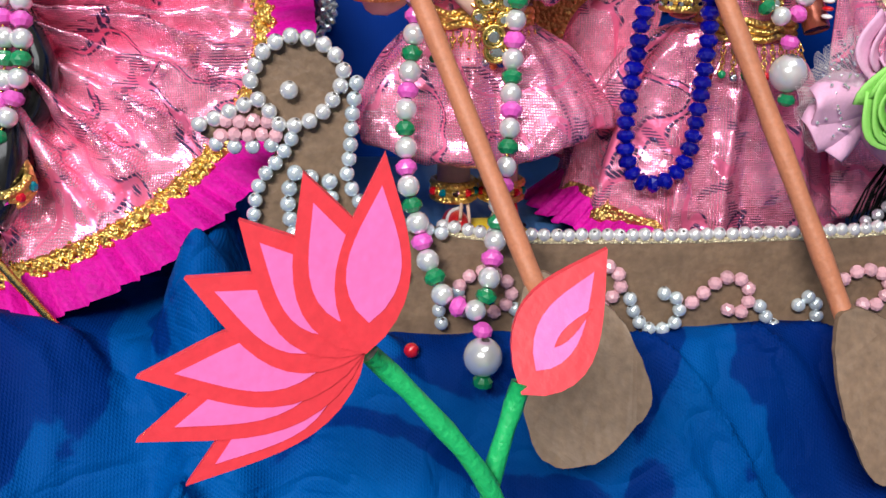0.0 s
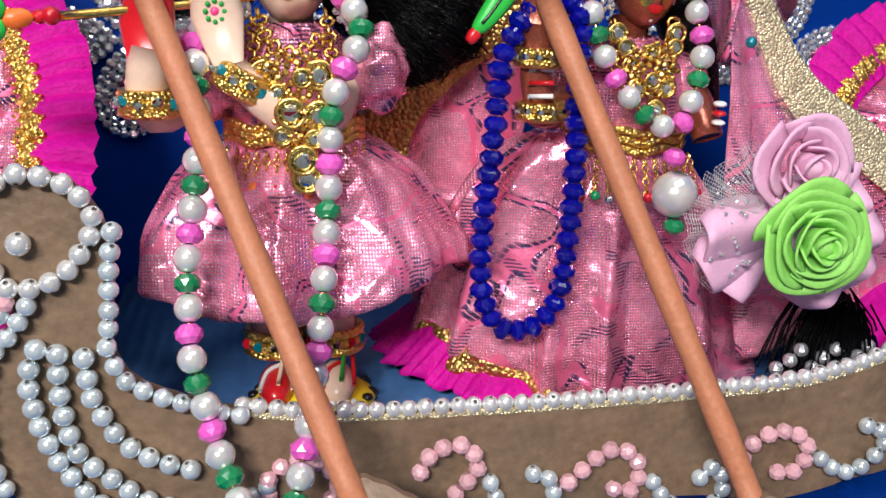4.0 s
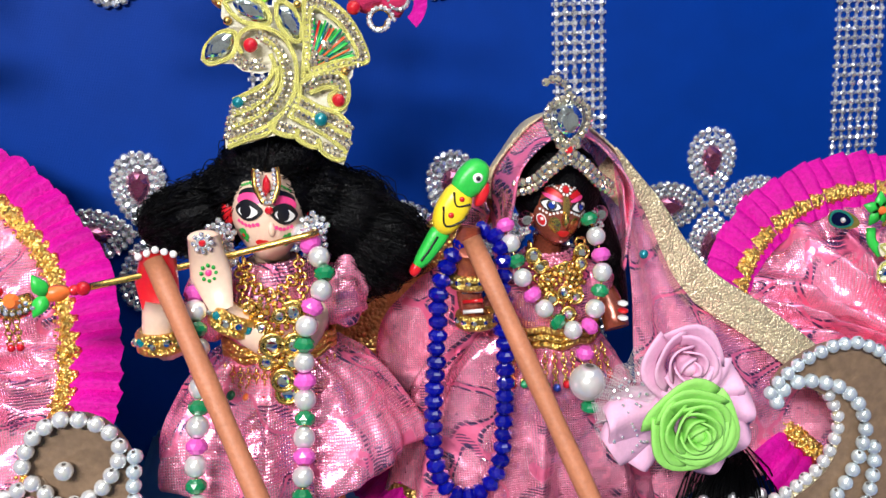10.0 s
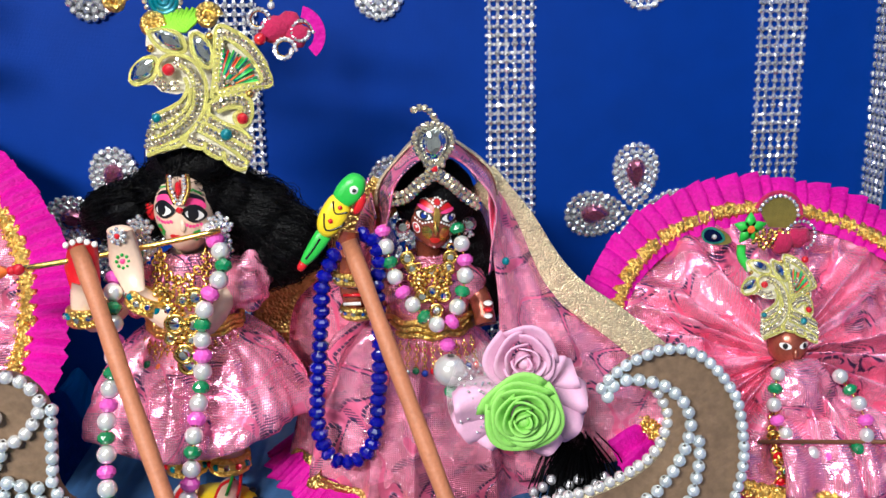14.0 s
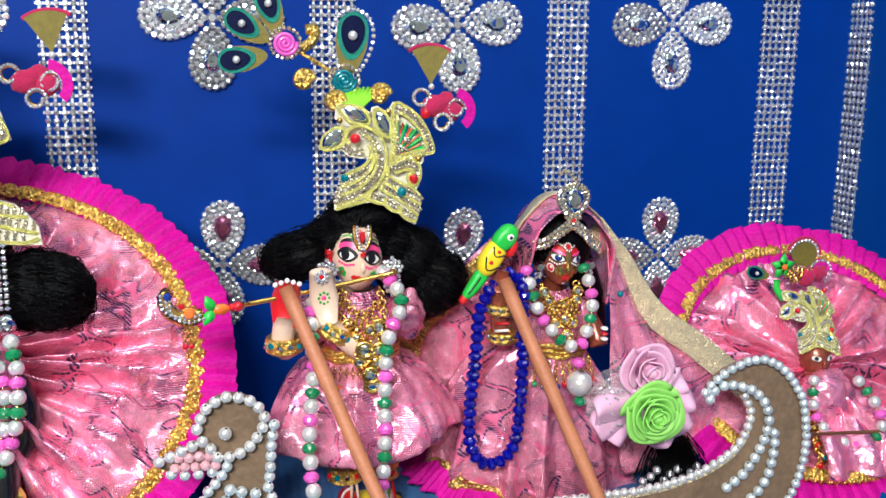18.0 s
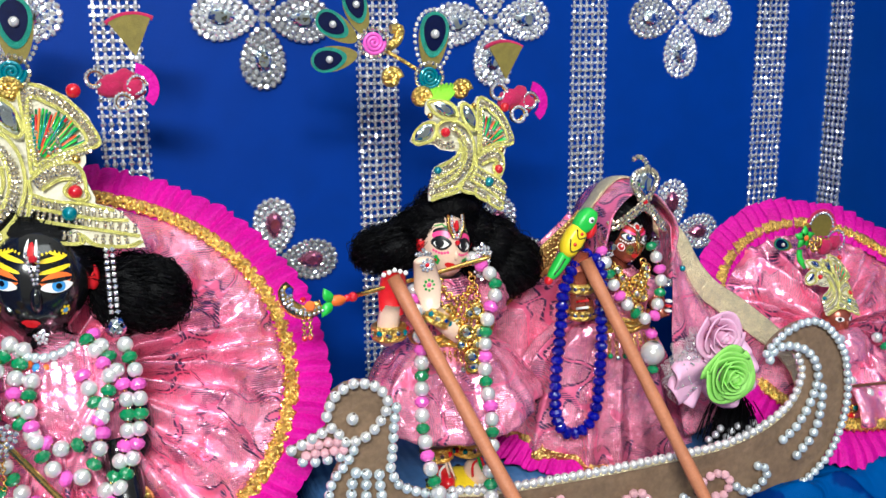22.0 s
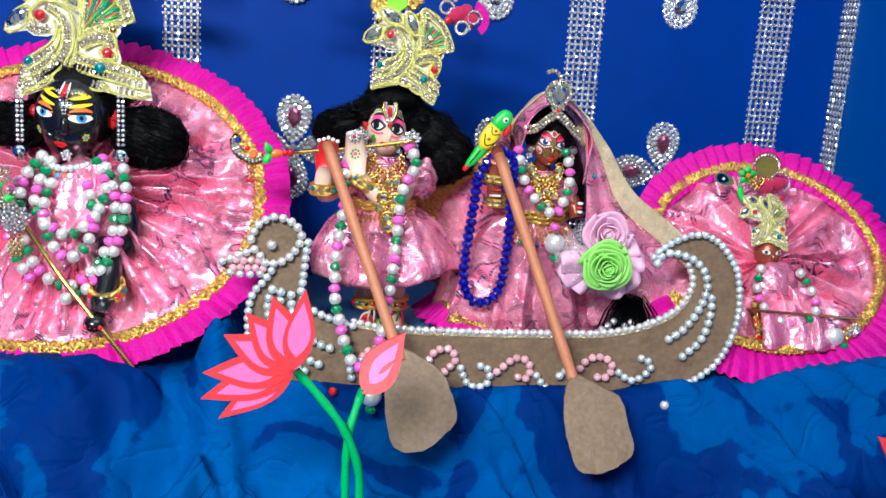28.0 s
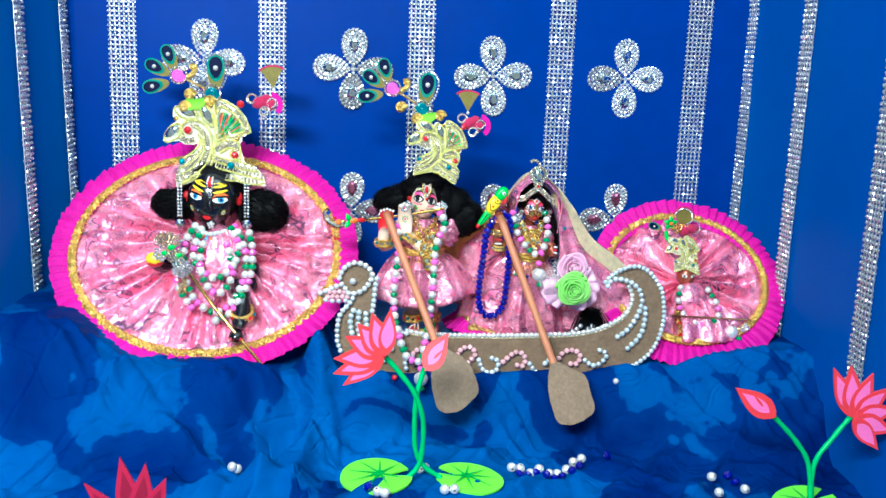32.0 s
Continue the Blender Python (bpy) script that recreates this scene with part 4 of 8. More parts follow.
# ---- round pleated skirts leaning back behind the boat ----
SLOPE = Vector((0, 0.88, 1)).normalized()
OUT = Vector((0, -1, 0.88)).normalized()


def ring_point(c, rx, rs, a, h):
    return Vector(c) + Vector((1, 0, 0)) * rx * math.cos(a) + SLOPE * rs * math.sin(a) + OUT * h


def round_skirt(c, rx, rs, fx, fs, hub, label, folds, seed, dome, up):
    t = thing("pleated_skirt", label, "skirt", c, "round pleated skirts")
    o = (0, 0, 0)
    bm = bmesh.new()
    hubv = Vector(hub)
    oo = SLOPE * up

    def cloth(u, v):
        a = 2 * math.pi * u
        rim = ring_point(oo, rx, rs, a, 0)
        p = hubv.lerp(rim, v)
        fold = math.sin(a * folds + 3 * noise_at(math.cos(a) * 2, math.sin(a) * 2, seed) * 2.0)
        fold = 0.6 * fold + 0.7 * noise_at(math.cos(a) * 7, math.sin(a) * 7, seed + v * 0.9)
        h = 0.0135 * fold * math.sin(math.pi * min(1, v * 0.90 + 0.12)) * (0.5 + 0.5 * rx / 0.134) + dome * (0.016 * (1 - v) + 0.010 * math.sin(math.pi * v))
        h += 0.0040 * noise_at(p.x * 55, p.z * 55, seed) * v + 0.0050 * max(0.0, 1 - 4 * abs(noise_at(p.x * 24, p.z * 24, seed + 4))) * math.sin(math.pi * v) + 0.0016 * noise_at(p.x * 150, p.z * 150, seed)
        return p + OUT * h
    grid_sheet(bm, 420, 60, cloth, closed=True)
    bmesh.ops.recalc_face_normals(bm, faces=bm.faces[:])
    part("skirt_panel", bm, BROCADE, t, "gathered pink foil brocade")
    # ruffled fringe: overlapping pleats in one gathered strip
    bm = bmesh.new()
    n = int(2 * math.pi * fx / 0.0100)
    rnd = random.Random(int(seed * 10))
    cuts = sorted(rnd.uniform(0, 1) * 0.55 + k for k in range(n))
    reach = [rnd.uniform(0.93, 1.02) for _ in range(n)]
    rise = [rnd.uniform(0.6, 1.5) for _ in range(n)]
    rows = []
    for j in range(7):
        v = j / 6
        line = []
        for k in range(n):
            a0, a1 = cuts[k], cuts[k + 1] if k + 1 < n else cuts[0] + n
            for q, w in ((0.0, 0.0), (0.10, 1.0), (0.35, 0.80), (0.62, 0.50), (0.90, 0.10)):
                a = 2 * math.pi * (a0 + (a1 - a0) * q) / n
                out = 0.0 + v * (reach[k] + 0.012 * math.sin(math.pi * q) + 0.02 * noise_at(k * 0.37, q * 3, seed))
                h = 0.0008 + (0.0012 + 0.0030 * v ** 0.7) * w * rise[k] + 0.0035 * math.sin(math.pi * v * 0.85) + 0.0012 * noise_at(a * 14, v * 3, seed)
                line.append(bm.verts.new(ring_point(o, rx * 0.965 + (fx - rx * 0.965) * out, rs * 0.965 + (fs - rs * 0.965) * out, a, h)))
        rows.append(line)
    for q, w in zip(rows, rows[1:]):
        for k in range(len(q)):
            bm.faces.new((q[k - 1], q[k], w[k], w[k - 1]))
    bmesh.ops.recalc_face_normals(bm, faces=bm.faces[:])
    part("fringe", bm, MAGENTA, t, "ruffled magenta ribbon fringe")
    # braided gold edging
    for s in range(3):
        bm = bmesh.new()
        m = 300
        pts = []
        for i in range(m + 1):
            a = 2 * math.pi * i / m
            ph = 2 * math.pi * s / 3 + i * 2 * math.pi * 60 / m
            wide = 0.0038 * math.sin(ph)
            pts.append(ring_point(oo, rx + wide, rs + wide, a, 0.0045 + 0.0012 * math.cos(2 * ph)))
        tube(bm, pts, 0.0016, 5)
        part("gold_braid", bm, GOLD_TRIM, t, "braided gold sequin edging")
    spots = [ring_point(oo, (rx - 0.001) * k, (rs - 0.001) * k, random.uniform(0, 6.283), 0.005) for k in [1 + random.uniform(-0.035, 0.035) for _ in range(int(1200 * rx / 0.134))]]
    stuff_stones(t, spots, 0.0009, GOLD, "sequin_trim", axis=Matrix.Rotation(radians(49), 3, "X"), segs=5)
    return t


round_skirt((-0.2205, 0.383, 0.273), 0.134, 0.116, 0.1560, 0.1375, (0.012, -0.004, 0.004), "round skirt of pink foil brocade with gold braid and magenta fringe", 30, 2.0, 0.45, 0.0)
round_skirt((0.2865, 0.362, 0.249), 0.0875, 0.0765, 0.1065, 0.103, (-0.0045, -0.002, 0.0), "small round skirt of pink brocade with gold braid and magenta fringe", 16, 6.0, 0.15, 0.0065)


# ---- figures: one plain mesh each ----
def figure(name, label, mats, build):
    bm = bmesh.new()
    build(bm)
    me = mesh_of(bm, name, mats)
    return tagged(new(name, me), label, "figurine")


def disc_on(bm, c, r, normal, rx, rz, mi, lift=0.0004, off=(0, 0), n=12, roll=0.0, almond=0.0, taper=0.0):
    """A painted oval lying on a ball's surface (centre c, radii r) where the way off, in degrees, leaves it."""
    az, el = radians(off[0]), radians(off[1])
    ca, sa = math.cos(roll), math.sin(roll)

    def spot(u, w):
        u, w = u * ca - w * sa, u * sa + w * ca
        a, e = az + u / r[0], el + w / r[2]
        d = normal @ Vector((math.sin(a) * math.cos(e), -math.cos(a) * math.cos(e), math.sin(e)))
        thin = 1 - taper * max(0.0, -d.z) ** 1.3
        return bm.verts.new(Vector(c) + Vector((d.x * r[0] * thin, d.y * r[1], d.z * r[2])) * (1 + lift / r[0]))
    rings = []
    for q in (1.0, 0.6):
        rings.append([spot(q * rx * math.cos(t), q * rz * math.sin(t) * (1 - almond * math.cos(t) ** 2)) for t in (2 * math.pi * k / n for k in range(n))])
    mid = spot(0, 0)
    for k in range(n):
        j = (k + 1) % n
        bm.faces.new((rings[0][k], rings[0][j], rings[1][j], rings[1][k])).material_index = mi
        bm.faces.new((rings[1][k], rings[1][j], mid)).material_index = mi


def flute_figure(bm):
    """Pale painted doll: 0 cream, 1 red, 2 black, 3 pink, 4 white, 5 green."""
    c, r = (0.0, 0.357, 0.335), (0.0140, 0.0150, 0.0198)
    for v in ball(bm, c, r, 28, 22):
        low = max(0.0, (c[2] - v.co.z) / r[2])
        v.co.x = c[0] + (v.co.x - c[0]) * (1 - 0.26 * low ** 1.3)
    disc = lambda *q, **kw: disc_on(*q, taper=0.26, **kw)
    N = Matrix.Rotation(radians(7), 3, "Y") @ Matrix.Rotation(radians(-4), 3, "Z")
    for s in (-1, 1):
        disc(bm, c, r, N, 0.0060, 0.0024, 2, 0.0002, (s * 29 + 2, 27), 18, -s * 0.24)
        disc(bm, c, r, N, 0.0058, 0.0026, 3, 0.0003, (s * 30 + 2, 20), 18, -s * 0.18)
        disc(bm, c, r, N, 0.0060, 0.0040, 2, 0.0005, (s * 29 + 2, 8), 20, -s * 0.10, 0.40)
        disc(bm, c, r, N, 0.0042, 0.0023, 4, 0.0006, (s * 29 + 2, 6.5), 16, -s * 0.10, 0.40)
        disc(bm, c, r, N, 0.0024, 0.0026, 2, 0.0007, (s * 29 - 1, 7.5), 14)
        for k in range(6):
            disc(bm, c, r, N, 0.0008, 0.0008, 3, 0.0004, (s * 27 + (k - 2.5) * 6.5, -9 + abs(k - 2.5) * 1.4), 8)
        for k in range(7):
            disc(bm, c, r, N, 0.0008, 0.0006, 5, 0.0004, (s * 31 + (k - 3) * 5.5, 39 - abs(k - 3) * 1.8), 8)
        for k in range(5):
            q = k * 1.2566
            disc(bm, c, r, N, 0.0012, 0.0012, 5, 0.0004, (s * 39 + 5.6 * math.cos(q), -21 + 5.4 * math.sin(q)), 8)
        disc(bm, c, r, N, 0.0008, 0.0008, 1, 0.0006, (s * 39, -21), 8)
        ball(bm, (c[0] + s * 0.0145, 0.356, 0.337), (0.0032, 0.003, 0.0056), 10, 8, 1)
    ball(bm, (0.0012, 0.3428, 0.3315), (0.0015, 0.0018, 0.0030), 10, 8)
    for q in (-1, 1):
        disc(bm, c, r, N, 0.0021, 0.0012, 1, 0.0006, (-3 + q * 6.0, -25.5), 12, -q * 0.25)
    disc(bm, c, r, N, 0.0027, 0.0012, 1, 0.0007, (-3, -29), 12)
    disc(bm, c, r, N, 0.0013, 0.0052, 1, 0.0005, (0, 38), 10)
    tube(bm, [(0, 0.36, 0.322), (0, 0.36, 0.30)], 0.007, 12)
    tube(bm, [(0, 0.36, 0.316), (0, 0.36, 0.30), (0.0, 0.36, 0.275)], [0.010, 0.018, 0.014], 14)
    tube(bm, spline([(0.016, 0.350, 0.299), (0.007, 0.338, 0.287), (-0.005, 0.330, 0.293), (-0.018, 0.329, 0.305)], count=10), [0.0066, 0.0066, 0.0065, 0.0062, 0.006, 0.006, 0.0058, 0.0055, 0.0052, 0.005], 10)
    tube(bm, spline([(-0.022, 0.356, 0.303), (-0.037, 0.345, 0.291), (-0.042, 0.334, 0.295), (-0.040, 0.331, 0.312)], count=10), 0.0060, 10)
    tube(bm, [(-0.0185, 0.328, 0.307), (-0.0208, 0.3275, 0.320), (-0.0222, 0.329, 0.3335)], [0.0046, 0.0076, 0.0058], 14, 0.5)
    ball(bm, (-0.0222, 0.3291, 0.3335), (0.0058, 0.0029, 0.0026), 14, 10)
    tube(bm, [(-0.0400, 0.331, 0.306), (-0.0400, 0.329, 0.318), (-0.0385, 0.330, 0.329)], [0.0066, 0.0078, 0.0062], 12, 0.55, 1)
    for k in range(5):
        ball(bm, (-0.0450 + 0.003 * k, 0.3275, 0.3285 + 0.0010 * (2 - abs(k - 2))), 0.0014, 8, 6, 4)
    for k in range(8):
        a = k * math.pi / 4
        ball(bm, (-0.0212 + 0.0026 * math.cos(a), 0.3240, 0.3215 + 0.0028 * math.sin(a)), (0.0008, 0.0005, 0.0008), 6, 4, 5)
    ball(bm, (-0.0212, 0.3240, 0.3215), (0.0013, 0.0006, 0.0013), 8, 5, 3)
    for x, m in ((-0.009, 1), (0.011, 0)):
        tube(bm, [(x, 0.352, 0.25), (x, 0.350, 0.21)], 0.0072, 10)
        ball(bm, (x, 0.339, 0.2015), (0.0058, 0.0125, 0.0062), 14, 10, m)
        tube(bm, spline([(x - 0.0050, 0.331, 0.2035), (x - 0.0025, 0.337, 0.2075), (x + 0.003, 0.342, 0.2080)], count=7), 0.0008, 6, 1.0, 4 if m else 1)
        tube(bm, spline([(x + 0.0008, 0.330, 0.2060), (x + 0.0020, 0.338, 0.2085), (x + 0.0030, 0.345, 0.2120)], count=7), 0.0008, 6, 1.0, 0 if m else 5)
        tube(bm, spline([(x + 0.0050, 0.333, 0.2030), (x + 0.0056, 0.340, 0.2050), (x + 0.0055, 0.346, 0.2090)], count=7), 0.0008, 6, 1.0, 0 if m else 1)
        for k in range(5):
            ball(bm, (x - 0.0046 + 0.0023 * k, 0.3275 - 0.0006 * (2 - abs(k - 2)), 0.1995), 0.0012, 6, 5, 4)


flute_doll = figure("doll", "cream painted doll playing a flute, standing in the boat", [CREAM_SKIN, RED_PAINT, BLACK_PAINT, PINK_PAINT, WHITE_PAINT, VEIN], flute_figure)


def veiled_figure(bm):
    """Reddish metal doll: 0 body, 1 white, 2 black, 3 red, 4 gold."""
    c, r = (0.1115, 0.348, 0.3305), (0.0112, 0.0125, 0.0150)
    for v in ball(bm, c, r, 26, 20):
        low = max(0.0, (c[2] - v.co.z) / r[2])
        v.co.x = c[0] + (v.co.x - c[0]) * (1 - 0.22 * low ** 1.3)
    disc = lambda *q, **kw: disc_on(*q, taper=0.22, **kw)
    N = Matrix.Rotation(radians(6), 3, "Y") @ Matrix.Rotation(radians(4), 3, "Z")
    for s in (-1, 1):
        disc(bm, c, r, N, 0.0048, 0.0013, 3, 0.0003, (s * 31, 30), 14, s * 0.34)
        disc(bm, c, r, N, 0.0046, 0.0009, 5, 0.0004, (s * 31, 22), 14, s * 0.26)
        disc(bm, c, r, N, 0.0047, 0.0027, 2, 0.0003, (s * 31, 11), 16, s * 0.16, 0.4)
        disc(bm, c, r, N, 0.0038, 0.0018, 1, 0.0005, (s * 31, 10), 14, s * 0.16, 0.4)
        disc(bm, c, r, N, 0.0020, 0.0019, 2, 0.0007, (s * 31 + 2, 10.5), 12)
        disc(bm, c, r, N, 0.0012, 0.0012, 7, 0.0008, (s * 31 + 2, 10), 10)
        disc(bm, c, r, N, 0.0005, 0.0006, 1, 0.0009, (s * 31 + 5, 14), 8)
        for k in range(7):
            disc(bm, c, r, N, 0.0005, 0.0005, 1, 0.0004, (s * 31 + (k - 3) * 7, -3 + abs(k - 3) * 1.8), 8)
            disc(bm, c, r, N, 0.0005, 0.0005, 1, 0.0004, (s * 34 + (k - 3) * 6.5, 41 - abs(k - 3) * 2.0), 8)
        disc(bm, c, r, N, 0.0023, 0.0026, 1, 0.0003, (s * 50, -14), 14)
        disc(bm, c, r, N, 0.0018, 0.0021, 3, 0.0004, (s * 50, -14), 12)
        disc(bm, c, r, N, 0.0007, 0.0007, 1, 0.0006, (s * 47, -11), 8)
        disc(bm, c, r, N, 0.0026, 0.0034, 4, 0.0002, (s * 22, -19), 12)
        ball(bm, (c[0] + s * 0.0112, 0.350, 0.333), (0.0020, 0.002, 0.004), 8, 6)
    for k in range(9):
        q = k * 0.698
        disc(bm, c, r, N, 0.0006, 0.0006, 1, 0.0004, (12 * math.cos(q), 36 + 9 * math.sin(q)), 8)
    disc(bm, c, r, N, 0.0016, 0.0016, 3, 0.0005, (0, 36), 10)
    disc(bm, c, r, N, 0.0014, 0.0052, 4, 0.0003, (0, 8), 12)
    ball(bm, (0.1118, 0.3352, 0.3280), (0.0014, 0.0024, 0.0034), 10, 8, 4)
    for q in (-1, 1):
        disc(bm, c, r, N, 0.0018, 0.0010, 3, 0.0004, (q * 7, -30), 10, -q * 0.25)
    disc(bm, c, r, N, 0.0024, 0.0010, 3, 0.0005, (0, -34), 10)
    disc(bm, c, r, N, 0.0012, 0.0007, 1, 0.0004, (0, -50), 10)
    tube(bm, [(0.109, 0.352, 0.320), (0.109, 0.352, 0.300)], 0.006, 10)
    tube(bm, [(0.109, 0.354, 0.312), (0.109, 0.354, 0.298), (0.109, 0.354, 0.275)], [0.010, 0.017, 0.013], 14)
    tube(bm, spline([(0.092, 0.352, 0.300), (0.079, 0.342, 0.288), (0.0735, 0.335, 0.302), (0.074, 0.334, 0.318)], count=10), 0.0050, 10)
    tube(bm, [(0.074, 0.334, 0.312), (0.0735, 0.333, 0.3225), (0.0745, 0.333, 0.329)], [0.0048, 0.0056, 0.0040], 10, 0.6)
    tube(bm, spline([(0.126, 0.352, 0.302), (0.132, 0.346, 0.292), (0.134, 0.340, 0.281)], count=8), 0.0052, 10)
    for k in range(3):
        tube(bm, [(0.0702, 0.3305, 0.2965 + 0.004 * k), (0.0778, 0.3305, 0.2965 + 0.004 * k)], 0.0008, 6, 1.0, (1, 3, 1)[k])
        ball(bm, (0.1345, 0.3345, 0.287 + 0.003 * k), (0.0022, 0.003, 0.0010), 8, 5, (1, 3, 1)[k])


veiled_doll = figure("doll", "dark red metal doll with painted face, standing in the boat", [BROWN_SKIN, WHITE_PAINT, BLACK_PAINT, RED_PAINT, GOLD, PINK_PAINT, VEIN, BLUE_GEM], veiled_figure)


def black_figure(bm):
    """Polished black doll: 0 black, 1 white, 2 blue, 3 red, 4 yellow, 5 orange."""
    c, r = (-0.214, 0.378, 0.329), (0.0255, 0.0230, 0.0300)
    for v in ball(bm, c, r, 30, 22):
        low = max(0.0, (c[2] - v.co.z) / r[2])
        v.co.x = c[0] + (v.co.x - c[0]) * (1 - 0.20 * low ** 1.3)
    disc = lambda *q, **kw: disc_on(*q, taper=0.20, **kw)
    N = Matrix.Rotation(radians(6), 3, "Y") @ Matrix.Rotation(radians(-7), 3, "Z")
    for s in (-1, 1):
        disc(bm, c, r, N, 0.0086, 0.0040, 5, 0.0002, (s * 30, 13), 18, s * 0.20, 0.3)
        disc(bm, c, r, N, 0.0082, 0.0031, 1, 0.0004, (s * 30, 7), 18, s * 0.12, 0.35)
        disc(bm, c, r, N, 0.0034, 0.0029, 2, 0.0006, (s * 30 + 1, 7.5), 14)
        disc(bm, c, r, N, 0.0015, 0.0015, 0, 0.0008, (s * 30 + 1, 7.5), 10)
        disc(bm, c, r, N, 0.0088, 0.0010, 0, 0.0008, (s * 30, 13), 14, s * 0.12)
        disc(bm, c, r, N, 0.0100, 0.0014, 4, 0.0006, (s * 28, 33), 12, s * 0.2)
        for k in range(6):
            a = k * math.pi / 3
            disc(bm, c, r, N, 0.0009, 0.0009, 4, 0.0004, (s * 42 + 4.5 * math.cos(a), -17 + 4 * math.sin(a)), 6)
        ball(bm, (c[0] + s * 0.0262, 0.378, 0.330), (0.004, 0.003, 0.0075), 8, 6, 3)
    for s in (-1, 1):
        disc(bm, c, r, N, 0.0092, 0.0013, 4, 0.0003, (s * 30, 23), 16, s * 0.24)
        for k in range(6):
            disc(bm, c, r, N, 0.0008, 0.0008, 4, 0.0004, (s * 30 + (k - 2.5) * 6, 42 - abs(k - 2.5) * 1.5), 6)
        disc(bm, c, r, N, 0.0015, 0.0015, 2, 0.0005, (s * 42, -17), 8)
        disc(bm, c, r, N, 0.0050, 0.0010, 4, 0.0004, (s * 34, 38), 10, -s * 0.3)
    ball(bm, (-0.214, 0.355, 0.326), (0.0031, 0.0036, 0.0066), 10, 8)
    for q in (-1, 1):
        disc(bm, c, r, N, 0.0032, 0.0015, 3, 0.0006, (q * 5.5, -30), 12, -q * 0.25)
    disc(bm, c, r, N, 0.0038, 0.0014, 3, 0.0007, (0, -34), 12)
    for s in (-1, 1):
        disc(bm, c, r, N, 0.0010, 0.0060, 1, 0.0006, (s * 7, 45), 10)
    disc(bm, c, r, N, 0.0020, 0.0056, 3, 0.0006, (0, 42), 10)
    tube(bm, [(-0.212, 0.376, 0.312), (-0.211, 0.372, 0.285)], 0.012, 12)
    tube(bm, [(-0.211, 0.372, 0.300), (-0.208, 0.368, 0.280), (-0.204, 0.362, 0.245)], [0.014, 0.022, 0.016], 16)
    tube(bm, spline([(-0.185, 0.365, 0.285), (-0.172, 0.350, 0.258), (-0.183, 0.335, 0.235), (-0.192, 0.325, 0.222)], count=10), 0.0085, 10)
    tube(bm, spline([(-0.235, 0.365, 0.285), (-0.255, 0.350, 0.268), (-0.262, 0.338, 0.270), (-0.264, 0.332, 0.278)], count=10), 0.0080, 10)
    tube(bm, spline([(-0.183, 0.340, 0.252), (-0.180, 0.322, 0.229), (-0.182, 0.310, 0.212)], count=8), [0.009] * 5 + [0.008, 0.0085, 0.006], 10)
    ball(bm, (-0.184, 0.305, 0.206), (0.008, 0.009, 0.0065), 12, 8)
    for k in range(4):
        ball(bm, (-0.1885 + 0.003 * k, 0.2980, 0.2055), 0.0016, 6, 5, 3)


black_doll = figure("doll", "polished black stone doll with painted eyes, seated on the round skirt", [BLACK_SKIN, WHITE_PAINT, BLUE_PAINT, RED_PAINT, YELLOW_PAINT, ORANGE_PAINT], black_figure)


def small_figure(bm):
    """Small coppery doll: 0 body, 1 white, 2 black."""
    c, r = (0.2835, 0.357, 0.259), (0.0098, 0.0100, 0.0115)
    ball(bm, c, r, 18, 14)
    N = Matrix.Identity(3)
    for s in (-1, 1):
        disc_on(bm, c, r, N, 0.0030, 0.0016, 1, 0.0003, (s * 28, 8), 10, s * 0.15)
        disc_on(bm, c, r, N, 0.0013, 0.0014, 2, 0.0005, (s * 28, 8), 8)
    ball(bm, (0.2835, 0.347, 0.257), (0.0014, 0.002, 0.0028), 8, 6)
    disc_on(bm, c, r, N, 0.0024, 0.0008, 2, 0.0004, (0, -30), 8)
    tube(bm, [(0.284, 0.357, 0.252), (0.286, 0.352, 0.240), (0.288, 0.345, 0.215)], [0.006, 0.014, 0.012], 12)


small_doll = figure("doll", "small coppery metal doll lying back on its round skirt", [BROWN_SKIN, WHITE_PAINT, BLACK_PAINT], small_figure)


